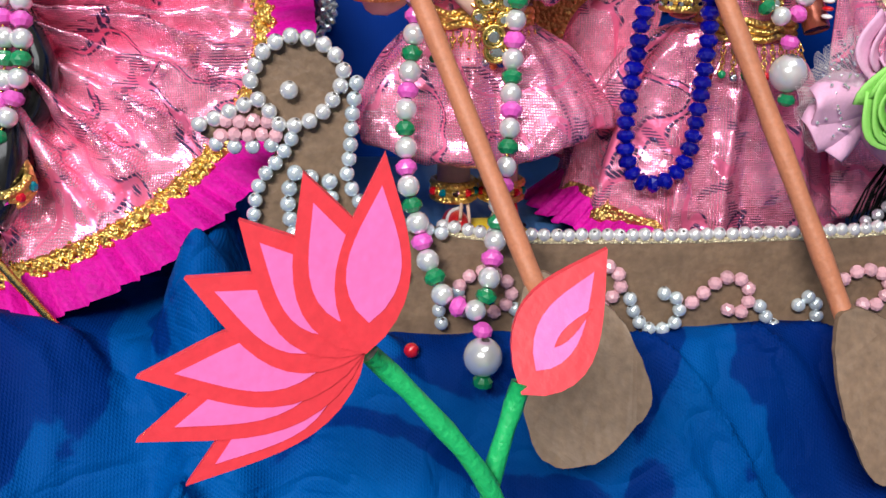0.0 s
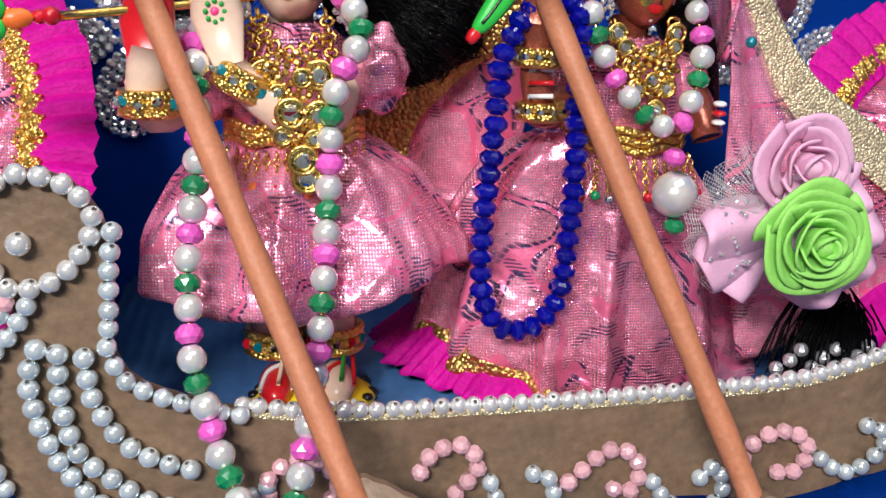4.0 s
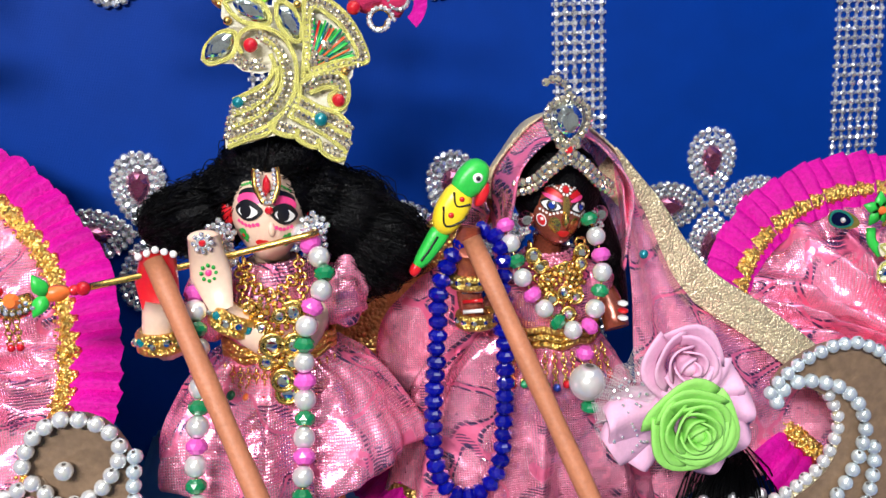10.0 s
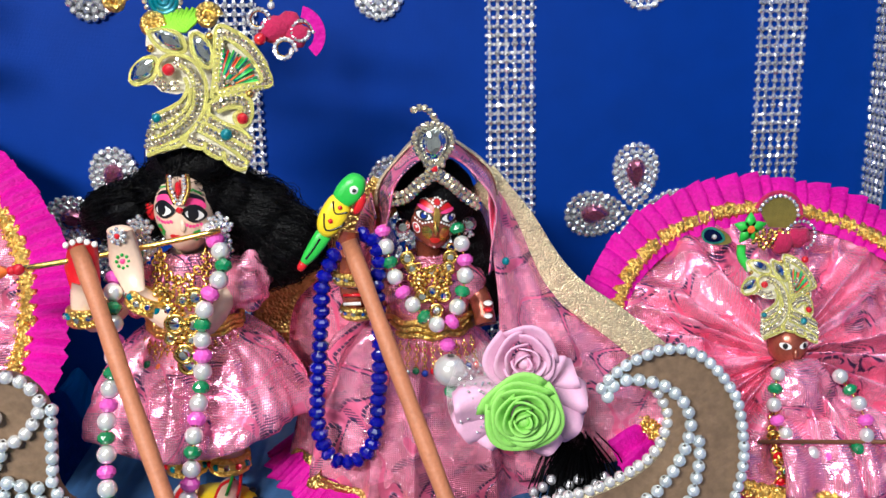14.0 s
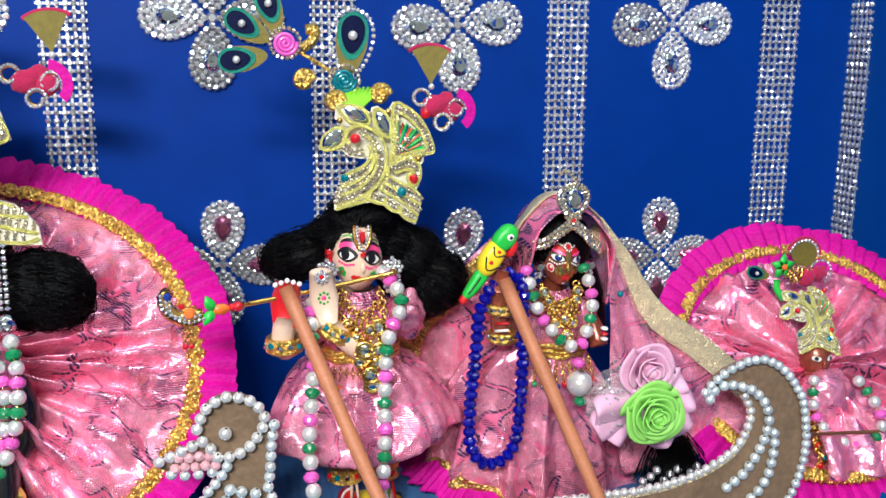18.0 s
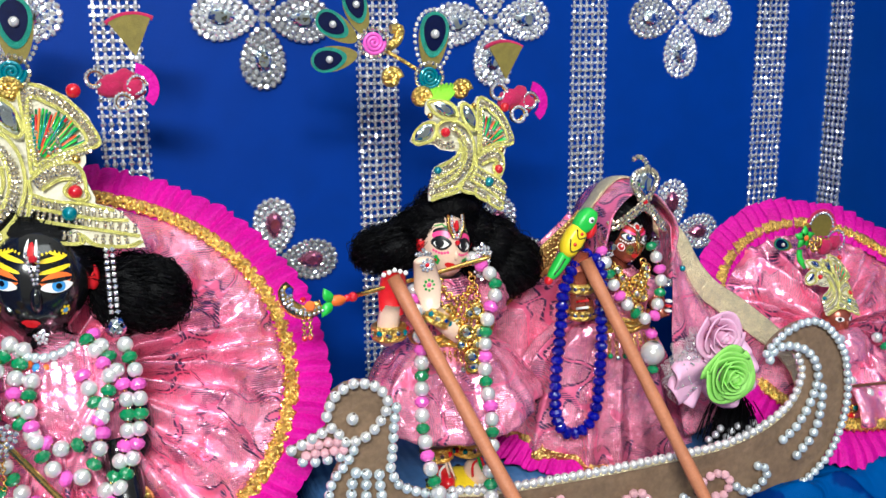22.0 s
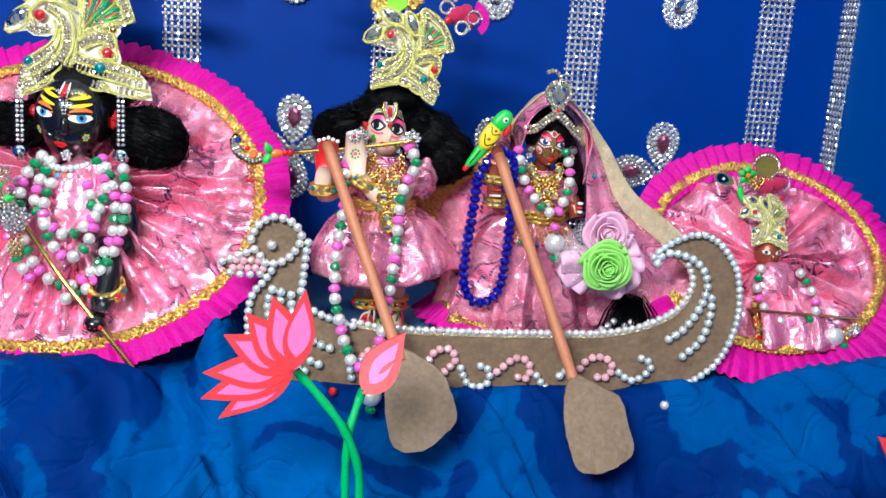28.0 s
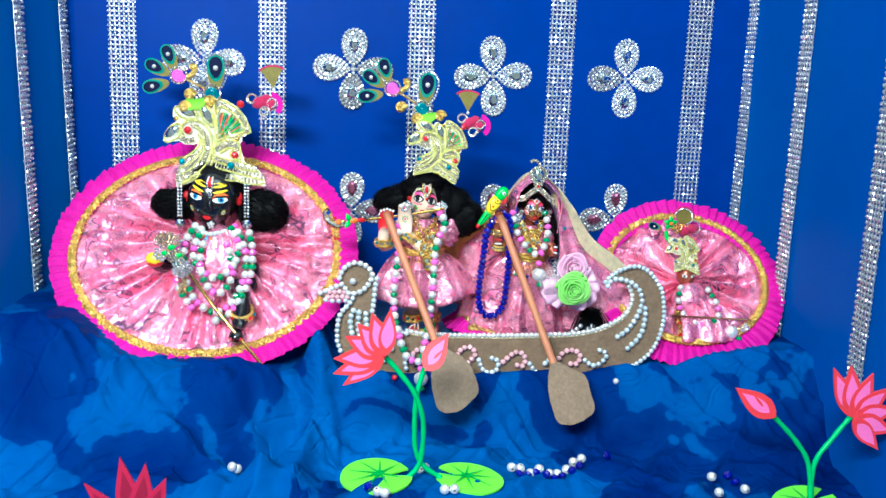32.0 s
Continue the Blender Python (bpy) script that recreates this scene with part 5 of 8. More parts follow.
# ---- hair ----
def wig(label, lobes, strands, seed, head, r=0.00021):
    """Black curly hair: soft lobes with loose curls over them."""
    rnd = random.Random(seed)
    t = thing("wig", label, "wig", (0, 0, 0))
    bm = bmesh.new()
    for c, rad in lobes:
        vs = ball(bm, c, rad, 22, 16)
        for v in vs:
            d = v.co - Vector(c)
            v.co += d * (0.16 * noise_at(v.co.x * 170, v.co.y * 170, v.co.z * 170) + 0.10 * noise_at(v.co.x * 420, v.co.y * 420, v.co.z * 420))
    part("hair_mass", bm, HAIR, t)
    bm = bmesh.new()
    for i in range(strands):
        c, rad = lobes[rnd.randrange(len(lobes))]
        a, z = rnd.uniform(0, 6.283), rnd.uniform(-0.9, 0.98)
        w = math.sqrt(1 - z * z)
        d = Vector((w * math.cos(a), w * math.sin(a), z))
        p = Vector(c) + Vector((d.x * rad[0], d.y * rad[1], d.z * rad[2])) * 0.95
        side = d.cross(Vector((rnd.uniform(-1, 1), rnd.uniform(-1, 1), rnd.uniform(-1, 1)))).normalized()
        other = d.cross(side)
        away = Vector((p.x - head[0], 0, (p.z - head[1]) * 0.8 - 0.004))
        flow = (away - d * away.dot(d)).normalized() if away.length > 1e-4 else side
        length, curl, ph = rnd.uniform(0.008, 0.020), rnd.uniform(0.0004, 0.0014), rnd.uniform(0, 6.28)
        rise = rnd.uniform(0.0, 0.0024) * (rnd.uniform(1.5, 3.2) if rnd.random() < 0.16 else 1.0)
        pts = []
        for k in range(7):
            u = k / 6
            q = p + flow * length * (u - 0.3) + side * curl * math.sin(u * 7 + ph) + d * (rise * math.sin(u * 3.0) + curl * math.cos(u * 7 + ph) - 0.0016 * (2 * u - 0.6) ** 2)
            pts.append(q)
        tube(bm, pts, r, 3)
    st = part("loose_hair", bm, HAIR, t)
    st["kind"] = "stuff"
    return t


wig("long black curly wig on the cream doll", [((0.002, 0.366, 0.342), (0.0215, 0.018, 0.018)), ((0.004, 0.362, 0.3545), (0.0190, 0.0130, 0.0130)), ((-0.025, 0.368, 0.3345), (0.018, 0.014, 0.0135)), ((-0.036, 0.370, 0.332), (0.0125, 0.011, 0.0118)), ((-0.012, 0.367, 0.344), (0.013, 0.014, 0.0098)), ((0.020, 0.366, 0.338), (0.016, 0.014, 0.0135)),
                                                  ((0.030, 0.366, 0.328), (0.020, 0.014, 0.020)), ((0.045, 0.362, 0.318), (0.016, 0.012, 0.017)), ((0.036, 0.364, 0.310), (0.015, 0.012, 0.013))], 5200, 1, (0.0, 0.345))
wig("black curly wig in two side bunches on the black doll", [((-0.212, 0.391, 0.340), (0.033, 0.025, 0.029)), ((-0.251, 0.385, 0.322), (0.017, 0.015, 0.015)), ((-0.260, 0.384, 0.323), (0.012, 0.012, 0.0125)),
                                                              ((-0.168, 0.385, 0.317), (0.021, 0.016, 0.021)), ((-0.158, 0.384, 0.316), (0.018, 0.015, 0.020))], 4600, 2, (-0.213, 0.335), 0.00032)


# ---- clothes and ornaments ----
def lathe_cloth(name, mats, parent, profile, folds, amp, seed, n=150, label="", lift=(0.0, 0.0), sharp=0.0, droop=0.0, low=-90):
    """A garment round a moving axis. profile rows: (z, cx, cy, rx, ry, fold weight)."""
    prof = spline(profile, count=34)
    bm = bmesh.new()

    def fn(u, v):
        f = v * (len(prof) - 1)
        i = min(int(f), len(prof) - 2)
        z, cx, cy, rx, ry, w = prof[i] + (prof[i + 1] - prof[i]) * (f - i)
        a = 2 * math.pi * u
        k = math.sin(a * folds + 4 * noise_at(math.cos(a) * 1.5, math.sin(a) * 1.5, seed)) * 0.6 + noise_at(math.cos(a) * 4, math.sin(a) * 4, seed + v * 1.4) * 1.1
        crisp = 1 - 2 * abs(math.sin(a * folds * 0.5 + 2.5 * noise_at(math.cos(a) * 1.3, math.sin(a) * 1.3, seed + 3) + 0.5 * v)) ** 0.8
        g = 1 + amp * w * (k * (1 - sharp) + sharp * (0.75 * crisp + 0.55 * noise_at(math.cos(a) * 5, math.sin(a) * 5, seed + v * 2.2)))
        dz = 0.006 * w * noise_at(math.cos(a) * 1.6, math.sin(a) * 1.6, seed + 5) + 0.0009 * noise_at(a * 9, v * 12, seed)
        dz -= droop * min(1.0, 1.5 * v) * max(0.0, math.cos(a - radians(low)))
        dz += (lift[0] + (lift[1] - lift[0]) * v) * max(0.0, -math.cos(a)) ** 1.3
        return cx + rx * g * math.cos(a), cy + ry * g * math.sin(a), z + dz
    grid_sheet(bm, n, 44, fn, closed=True)
    bmesh.ops.recalc_face_normals(bm, faces=bm.faces[:])
    return part(name, bm, mats, parent, label)


def strand(label, pts, pattern, step, r, group="bead garlands", name="bead_garland", pend=None, closed=False):
    """Beads on a string, each a part, in a repeating order."""
    g = thing(name, label, "garland", (0, 0, 0), group)
    s = spline(pts, step=step, closed=closed)
    bm = bmesh.new()
    tube(bm, s, r * 0.12, 4)
    part("string", bm, GOLD, g)
    for i, p in enumerate(s):
        me, nm = pattern[i % len(pattern)]
        piece(nm, me, g, Vector(p) + Vector((random.uniform(-1, 1), random.uniform(-0.5, 0.5), random.uniform(-1, 1))) * r * 0.06, along(i, s), r * random.uniform(0.95, 1.03))
    for me, nm, p, rr in pend or ():
        piece(nm, me, g, p, Euler((0.1, 0.1, 0)), rr)
    return g


W, G, O, U = (B_PEARL, "white_bead"), (B_GREEN, "green_bead"), (B_ORCHID, "orchid_bead"), (B_BLUE, "blue_crystal")
FOUR = (W, G, W, O)


def stone_part(parent, name, me_mat, c, r, label="", tilt=0.0, flat=0.6):
    bm = bmesh.new()
    bmesh.ops.create_cone(bm, cap_ends=True, segments=10, radius1=r, radius2=r * 0.55, depth=r * flat,
                          matrix=Matrix.Translation(c) @ Matrix.Rotation(radians(90 + tilt), 4, "X"))
    return part(name, bm, me_mat, parent, label, smooth=False)


def set_stone(parent, c, r, material=None, label="round glass stone in a gold claw"):
    """A round cut stone in a gold ring."""
    bm = bmesh.new()
    ring = [Vector(c) + Vector((math.cos(a), 0, math.sin(a))) * r * 1.12 for a in (2 * math.pi * k / 16 for k in range(17))]
    tube(bm, ring, r * 0.24, 6)
    s = part("setting", bm, GOLD, parent)
    stone_part(s, "stone", material or CLEAR_GEM, Vector(c) + Vector((0, -r * 0.15, 0)), r, label)


def chain(parent, pts, r=0.0010, step=0.0026, name="chain"):
    """Gold links along a line, joined."""
    bm = bmesh.new()
    s = spline(pts, step=step)
    for i, p in enumerate(s):
        d = (Vector(s[min(i + 1, len(s) - 1)]) - Vector(s[max(i - 1, 0)])).normalized()
        side = d.cross(Vector((0, 1, 0))) if i % 2 else Vector((0, 1, 0))
        side = side.normalized()
        ring = [Vector(p) + d * math.cos(a) * step * 0.62 + side * math.sin(a) * r * 1.3 for a in (2 * math.pi * k / 8 for k in range(9))]
        tube(bm, ring, r * 0.42, 4)
    return part(name, bm, GOLD, parent, "gold link chain")


def cluster(parent, name, c, rx, rz, n, r, material=SILVER, seed=0, label="", y_out=0.0015):
    rnd = random.Random(seed)
    spots = []
    for k in range(n):
        a, q = k * 2.39996, math.sqrt((k + 0.5) / n)
        spots.append(Vector(c) + Vector((rx * q * math.cos(a), -y_out * (1 - q * q) + rnd.uniform(-0.0004, 0.0004), rz * q * math.sin(a))))
    ob = stuff_stones(parent, spots, r, material, name, axis=FACE_OUT)
    if label:
        ob["label"] = label
    return ob


# cream doll
dress = thing("doll_dress", "pink foil brocade balloon dress on the cream doll", "dress", (0, 0, 0), "doll dresses")
lathe_cloth("bodice", BROCADE, dress, [(0.317, 0, 0.358, 0.010, 0.010, 0), (0.309, 0, 0.358, 0.019, 0.0165, 0.2), (0.296, 0, 0.357, 0.0215, 0.0185, 0.4), (0.283, 0, 0.356, 0.0185, 0.0175, 0.3)], 9, 0.05, 3)
lathe_cloth("skirt_panel", BROCADE, dress, [(0.287, 0, 0.356, 0.0175, 0.0165, 0.2), (0.283, 0, 0.356, 0.022, 0.019, 0.5), (0.274, 0, 0.355, 0.0375, 0.027, 0.8), (0.260, 0, 0.352, 0.0480, 0.034, 1.0), (0.2525, 0.0005, 0.347, 0.0525, 0.0380, 1.1), (0.2465, 0.0005, 0.346, 0.0530, 0.0390, 1.1),
                                             (0.2445, 0, 0.346, 0.0505, 0.0365, 1.0), (0.2440, 0, 0.350, 0.038, 0.028, 0.6), (0.2400, 0, 0.354, 0.020, 0.017, 0.2)], 7, 0.110, 8, 220, sharp=0.8, droop=0.0130, low=-104)
for s, c in ((1, (0.0255, 0.352, 0.302)), (-1, (-0.0240, 0.352, 0.302))):
    bm = bmesh.new()
    for v in ball(bm, c, (0.0108, 0.0100, 0.0125), 26, 18):
        v.co += (v.co - Vector(c)) * 0.34 * noise_at(v.co.x * 190, v.co.y * 240, v.co.z * 240)
    part("sleeve", bm, BROCADE, dress)
bm = bmesh.new()
for s in (-1, 1):
    for k in range(3):
        tube(bm, spline([(s * 0.006 + 0.0025 * k * s, 0.3425, 0.316), (s * 0.010 + 0.002 * k * s, 0.337, 0.303), (s * 0.006, 0.335, 0.288)], count=9), 0.0006, 4)
part("pleat_trim", bm, BROCADE, dress)
cushion = thing("foot_cushion", "yellow spotted round cushion under the doll's feet", "cushion", (0.003, 0.342, 0.193))
bm = bmesh.new()
ball(bm, (0, 0, 0.002), (0.021, 0.018, 0.0062), 22, 10)
pad = part("pad", bm, YELLOW_PAINT, cushion)
for k in range(14):
    a = 2 * math.pi * k / 14
    bm = bmesh.new()
    ball(bm, (0.0195 * math.cos(a), 0.0165 * math.sin(a), 0.0035 + 0.001 * (k % 2)), (0.0022, 0.0020, 0.0013), 6, 4)
    part("spot", bm, BLACK_PAINT, pad)
for x in (-0.009, 0.011):
    an = thing("anklet", "gold anklet with coloured stones on the doll's leg", "anklet", (x, 0.350, 0.214), "anklets")
    bm = bmesh.new()
    for h in (-0.003, 0, 0.003):
        tube(bm, [Vector((0.0088 * math.cos(a), 0.0088 * math.sin(a), h)) for a in (2 * math.pi * k / 18 for k in range(19))], 0.0016, 6)
    part("band", bm, GOLD_TRIM, an)
    for k in range(5):
        a = radians(-150 + 30 * k)
        stone_part(an, "stone", (RED_GEM, TEAL_GEM, CLEAR_GEM, RED_GEM, TEAL_GEM)[k], (0.0100 * math.cos(a), 0.0100 * math.sin(a), 0), 0.0019)

strand("long white, green and orchid bead garland on the cream doll",
       [(-0.016, 0.346, 0.321), (-0.0265, 0.336, 0.315), (-0.0275, 0.324, 0.302), (-0.0275, 0.320, 0.284), (-0.0305, 0.3120, 0.262), (-0.0315, 0.3050, 0.243), (-0.0305, 0.298, 0.229), (-0.0265, 0.2935, 0.212),
        (-0.0225, 0.288, 0.200), (-0.0185, 0.282, 0.193), (-0.0115, 0.279, 0.1895), (-0.0055, 0.278, 0.190), (-0.0030, 0.281, 0.197), (-0.0005, 0.289, 0.208), (0.0025, 0.297, 0.222), (0.0045, 0.2990, 0.236), (0.0065, 0.3050, 0.252),
        (0.0085, 0.3185, 0.270), (0.0095, 0.321, 0.288), (0.0125, 0.323, 0.303), (0.0195, 0.329, 0.315), (0.0165, 0.337, 0.324), (0.0120, 0.345, 0.328)],
       FOUR, 0.0069, 0.0042, pend=[(B_ORCHID, "orchid_bead", (-0.0055, 0.2735, 0.1835), 0.0037), (B_PEARL, "pearl_pendant", (-0.0055, 0.2705, 0.1745), 0.0072), (B_GREEN, "green_bead", (-0.0055, 0.2690, 0.1655), 0.0038)])

neck = thing("gold_necklace", "gold necklace with round glass stones on the cream doll", "necklace", (0, 0, 0))
chain(neck, [(-0.012, 0.343, 0.318), (-0.010, 0.335, 0.304), (-0.0005, 0.3245, 0.295), (0.0005, 0.323, 0.281)], 0.0015)
chain(neck, [(0.010, 0.343, 0.320), (0.011, 0.335, 0.308), (0.008, 0.326, 0.296), (0.0005, 0.323, 0.281)], 0.0015)
chain(neck, [(-0.010, 0.343, 0.320), (-0.007, 0.337, 0.312), (0.001, 0.334, 0.309), (0.009, 0.338, 0.314)], 0.0017)
for c in ((-0.0015, 0.3215, 0.2935), (0.0065, 0.3225, 0.2925), (0.0070, 0.3270, 0.3035), (-0.0085, 0.3300, 0.3035), (0.0015, 0.3205, 0.2800), (0.0025, 0.3215, 0.2745)):
    set_stone(neck, c, 0.0036)
cluster(neck, "gold_cluster", (-0.001, 0.3275, 0.3035), 0.0105, 0.0075, 40, 0.0013, GOLD, 51, "gold filigree")
cluster(neck, "gold_cluster", (0.001, 0.3235, 0.2890), 0.0075, 0.0085, 34, 0.0012, GOLD, 52, "gold filigree")
for c in ((-0.0050, 0.3255, 0.2985), (0.0020, 0.3250, 0.3030), (0.0105, 0.3280, 0.2975), (-0.0040, 0.3215, 0.2870), (0.0050, 0.3215, 0.2860)):
    set_stone(neck, c, 0.0023)
belt = thing("gold_belt", "gold chain belt with glass stones round the doll's waist", "belt", (0, 0, 0), "gold belts")
bm = bmesh.new()
for h in (0.2820, 0.2845, 0.2868):
    tube(bm, [Vector((0.0215 * math.cos(a), 0.356 + 0.0200 * math.sin(a), h + 0.0008 * math.sin(a * 9))) for a in (2 * math.pi * k / 48 for k in range(49))], 0.0013, 6)
part("band", bm, GOLD_TRIM, belt, "gold mesh band")
for k in range(15):
    x = -0.021 + 0.003 * k
    y = 0.356 - 0.0225 * math.sqrt(max(0.05, 1 - (x / 0.025) ** 2))
    chain(belt, [(x, y, 0.279), (x * 1.02, y - 0.001, 0.274), (x * 1.03, y - 0.0015, 0.2695 + 0.001 * (k % 2))], 0.0008, 0.0020, "drop_chain")
    bm = bmesh.new()
    ball(bm, (x * 1.05, y - 0.003, 0.2675 + 0.0015 * (k % 2)), 0.0024 if k % 2 else 0.0016, 10, 8)
    part("drop_bead", bm, (RED_GEM, GREEN_BEAD, CLEAR_GEM, ORANGE_PAINT, BLUE_GEM)[k % 5], belt)
for nm, c0, n, r in (("bracelet", (-0.0150, 0.3300, 0.3015), 3, 0.0072), ("bracelet", (-0.0410, 0.3340, 0.2955), 3, 0.0082)):
    b = thing(nm, "gold bracelet set with clear and teal stones", "bracelet", c0, "bracelets")
    bm = bmesh.new()
    for h in (-0.0025, 0.0, 0.0025):
        tube(bm, [Matrix.Rotation(0.5 if c0[0] > -0.02 else 0.0, 3, "Y") @ Vector((r * math.cos(a), r * math.sin(a), h)) for a in (2 * math.pi * k / 18 for k in range(19))], 0.0017, 6)
    part("band", bm, GOLD_TRIM, b)
    for k in range(6):
        a = radians(-165 + 30 * k)
        q = Matrix.Rotation(0.5 if c0[0] > -0.02 else 0.0, 3, "Y") @ Vector((r * 1.16 * math.cos(a), r * 1.16 * math.sin(a), 0.001 * (k % 2)))
        stone_part(b, "stone", (CLEAR_GEM, TEAL_GEM, CLEAR_GEM, CLEAR_GEM, TEAL_GEM, RED_GEM)[k], q, 0.0020)
for x in (-0.0175, 0.0170):
    e = thing("earring", "cluster earring of clear rhinestones", "earring", (x, 0.346, 0.327), "rhinestone earrings")
    cluster(e, "stone_cluster", (0, -0.003, 0.0035), 0.0052, 0.0064, 24, 0.00135, seed=int(x * 1e4) + 900)
    cluster(e, "stone_cluster", (0.0005, -0.002, -0.0065), 0.0044, 0.0050, 18, 0.00130, seed=int(x * 1e4) + 901)
    stone_part(e, "stone", CLEAR_GEM, (0, -0.0055, 0.0035), 0.0021)
tika = thing("forehead_jewel", "gold and red forehead jewel with rhinestones", "jewel", (0.0010, 0.3420, 0.348), "forehead jewels")
bm = bmesh.new()
for s in (-1, 1):
    tube(bm, spline([(s * 0.0040, 0.001, 0.0065), (s * 0.0042, -0.0002, 0.0), (s * 0.0016, -0.0012, -0.0062)], count=8), 0.0011, 6)
part("frame", bm, GOLD, tika)
stuff_stones(tika, [(s * (0.0029 - 0.0022 * max(0, k - 3) / 4), -0.0018, 0.0060 - 0.0017 * k) for s in (-1, 1) for k in range(8)], 0.0009, SILVER, axis=FACE_OUT)
bm = bmesh.new()
gem_mesh(bm, [(0.0015 * math.cos(a), 0.0032 * math.sin(a) + 0.0005) for a in (2 * math.pi * k / 12 for k in range(12))], -0.0012, 0.0012)
part("drop_stone", bm, RED_GEM, tika, smooth=False)
stone_part(tika, "stone", RED_GEM, (0, -0.003, -0.0088), 0.0016)
palm = thing("hand_flower", "rhinestone flower with a red centre on the doll's palm", "ornament", (-0.0222, 0.3245, 0.3325))
stuff_stones(palm, [(0.0031 * math.cos(k * math.pi / 4) * q, -0.0006, 0.0031 * math.sin(k * math.pi / 4) * q) for k in range(8) for q in (0.55, 1.0)], 0.0010, SILVER, axis=FACE_OUT)
stone_part(palm, "stone", RED_GEM, (0, -0.0016, 0), 0.0013)

flute = thing("flute", "thin gold flute with a jewelled bird tassel at its end", "flute", (0, 0, 0))
bm = bmesh.new()
tube(bm, spline([(0.0185, 0.3360, 0.3305), (-0.020, 0.3335, 0.3240), (-0.062, 0.3240, 0.3200)], count=12), 0.0013, 10)
part("tube", bm, GOLD, flute)
for k, (x, z, r, m) in enumerate(((-0.0635, 0.3203, 0.0026, RED_GEM), (-0.0665, 0.3200, 0.0020, RED_GEM))):
    bm = bmesh.new()
    ball(bm, (x, 0.3215, z), r, 10, 8)
    part("bead", bm, m, flute)
bm = bmesh.new()
plate(bm, [tuple(p) for p in spline([(-0.0675, 0.3200), (-0.0705, 0.3222), (-0.0765, 0.3212), (-0.0765, 0.3180), (-0.0705, 0.3172)], count=20, closed=True)], 0.3190, 0.003)
part("drop", bm, ORANGE_PAINT, flute, "orange enamel drop")
for sx, sz in ((0.001, 1), (-0.0005, -1)):
    bm = bmesh.new()
    plate(bm, petal_shape((-0.0755, 0.3195), (-0.0800 + sx, 0.3195 + sz * 0.0075), 0.0030, 16), 0.3185, 0.0016)
    part("leaf", bm, PARROT_GREEN, flute, "green enamel leaf")
bm = bmesh.new()
tube(bm, spline([(-0.080, 0.321, 0.3180), (-0.088, 0.321, 0.3150), (-0.0955, 0.321, 0.3185), (-0.0985, 0.321, 0.3260), (-0.0955, 0.321, 0.3300)], count=14), [0.0030, 0.0036, 0.0040, 0.0042, 0.0042, 0.0040, 0.0040, 0.0040, 0.0038, 0.0036, 0.0036, 0.0036, 0.0034, 0.0028], 10, 0.5)
bird = part("bird_body", bm, GOLD, flute, "rhinestone bird body")
stuff_stones(bird, [(p[0] + 0.0024 * k, 0.3186, p[2] + 0.0020 * j) for p in spline([(-0.082, 0.321, 0.3175), (-0.090, 0.321, 0.3160), (-0.0965, 0.321, 0.3200), (-0.0975, 0.321, 0.3270)], count=11) for k, j in ((0, 0), (-1, 0.6), (0.8, -0.9))], 0.0010, SILVER, axis=FACE_OUT)
stone_part(bird, "eye_stone", BLUE_GEM, (-0.0965, 0.3175, 0.3275), 0.0021)
stone_part(bird, "stone", RED_GEM, (-0.0900, 0.3175, 0.3225), 0.0016)
stone_part(bird, "stone", ORANGE_PAINT, (-0.0865, 0.3175, 0.3185), 0.0030)
for x in (-0.0895, -0.0865):
    chain(bird, [(x, 0.320, 0.313), (x, 0.320, 0.308), (x, 0.320, 0.303)], 0.0009, 0.0020, "tassel_chain")
    bm = bmesh.new()
    ball(bm, (x, 0.320, 0.3015), 0.0014, 8, 6)
    part("tassel_bead", bm, RED_GEM, bird)

# veiled doll
gown = thing("doll_dress", "long pink brocade gown with a gold hem on the veiled doll", "dress", (0, 0, 0), "doll dresses")
lathe_cloth("bodice", BROCADE, gown, [(0.313, 0.109, 0.353, 0.009, 0.009, 0), (0.305, 0.109, 0.353, 0.018, 0.0155, 0.2), (0.292, 0.109, 0.353, 0.0195, 0.0175, 0.4), (0.277, 0.109, 0.353, 0.0160, 0.0160, 0.3)], 8, 0.05, 13)
lathe_cloth("skirt_panel", BROCADE, gown, [(0.281, 0.109, 0.353, 0.0165, 0.0165, 0.2), (0.275, 0.108, 0.355, 0.023, 0.020, 0.5), (0.262, 0.107, 0.359, 0.034, 0.026, 0.8), (0.240, 0.106, 0.364, 0.0465, 0.033, 1.0), (0.212, 0.105, 0.367, 0.0580, 0.041, 1.0), (0.187, 0.105, 0.368, 0.064, 0.0455, 1.0)], 13, 0.120, 18, 260, lift=(0.0, 0.024), sharp=0.75)
lathe_cloth("hem", GOLD_HEM, gown, [(0.1925, 0.105, 0.3675, 0.0632, 0.0451, 1.0), (0.1890, 0.105, 0.368, 0.0650, 0.0466, 1.0), (0.1850, 0.105, 0.368, 0.0666, 0.0480, 1.0)], 13, 0.120, 18, 260, "gold sequin hem", lift=(0.0235, 0.0185), sharp=0.75)
bm = bmesh.new()


def hem_fringe(u, v):
    a = radians(140 + 105 * u)
    rr = 1 + v * (0.24 + 0.03 * math.sin(u * 61) + 0.02 * math.sin(u * 143))
    up = max(0.0, -math.cos(a)) ** 1.3
    return 0.105 + 0.0632 * rr * math.cos(a), 0.372 + 0.0450 * rr * math.sin(a), 0.1935 + 0.022 * up - 0.012 * v * up - 0.002 * v + 0.0008 * v * math.sin(u * 110 + 3 * math.sin(u * 17))


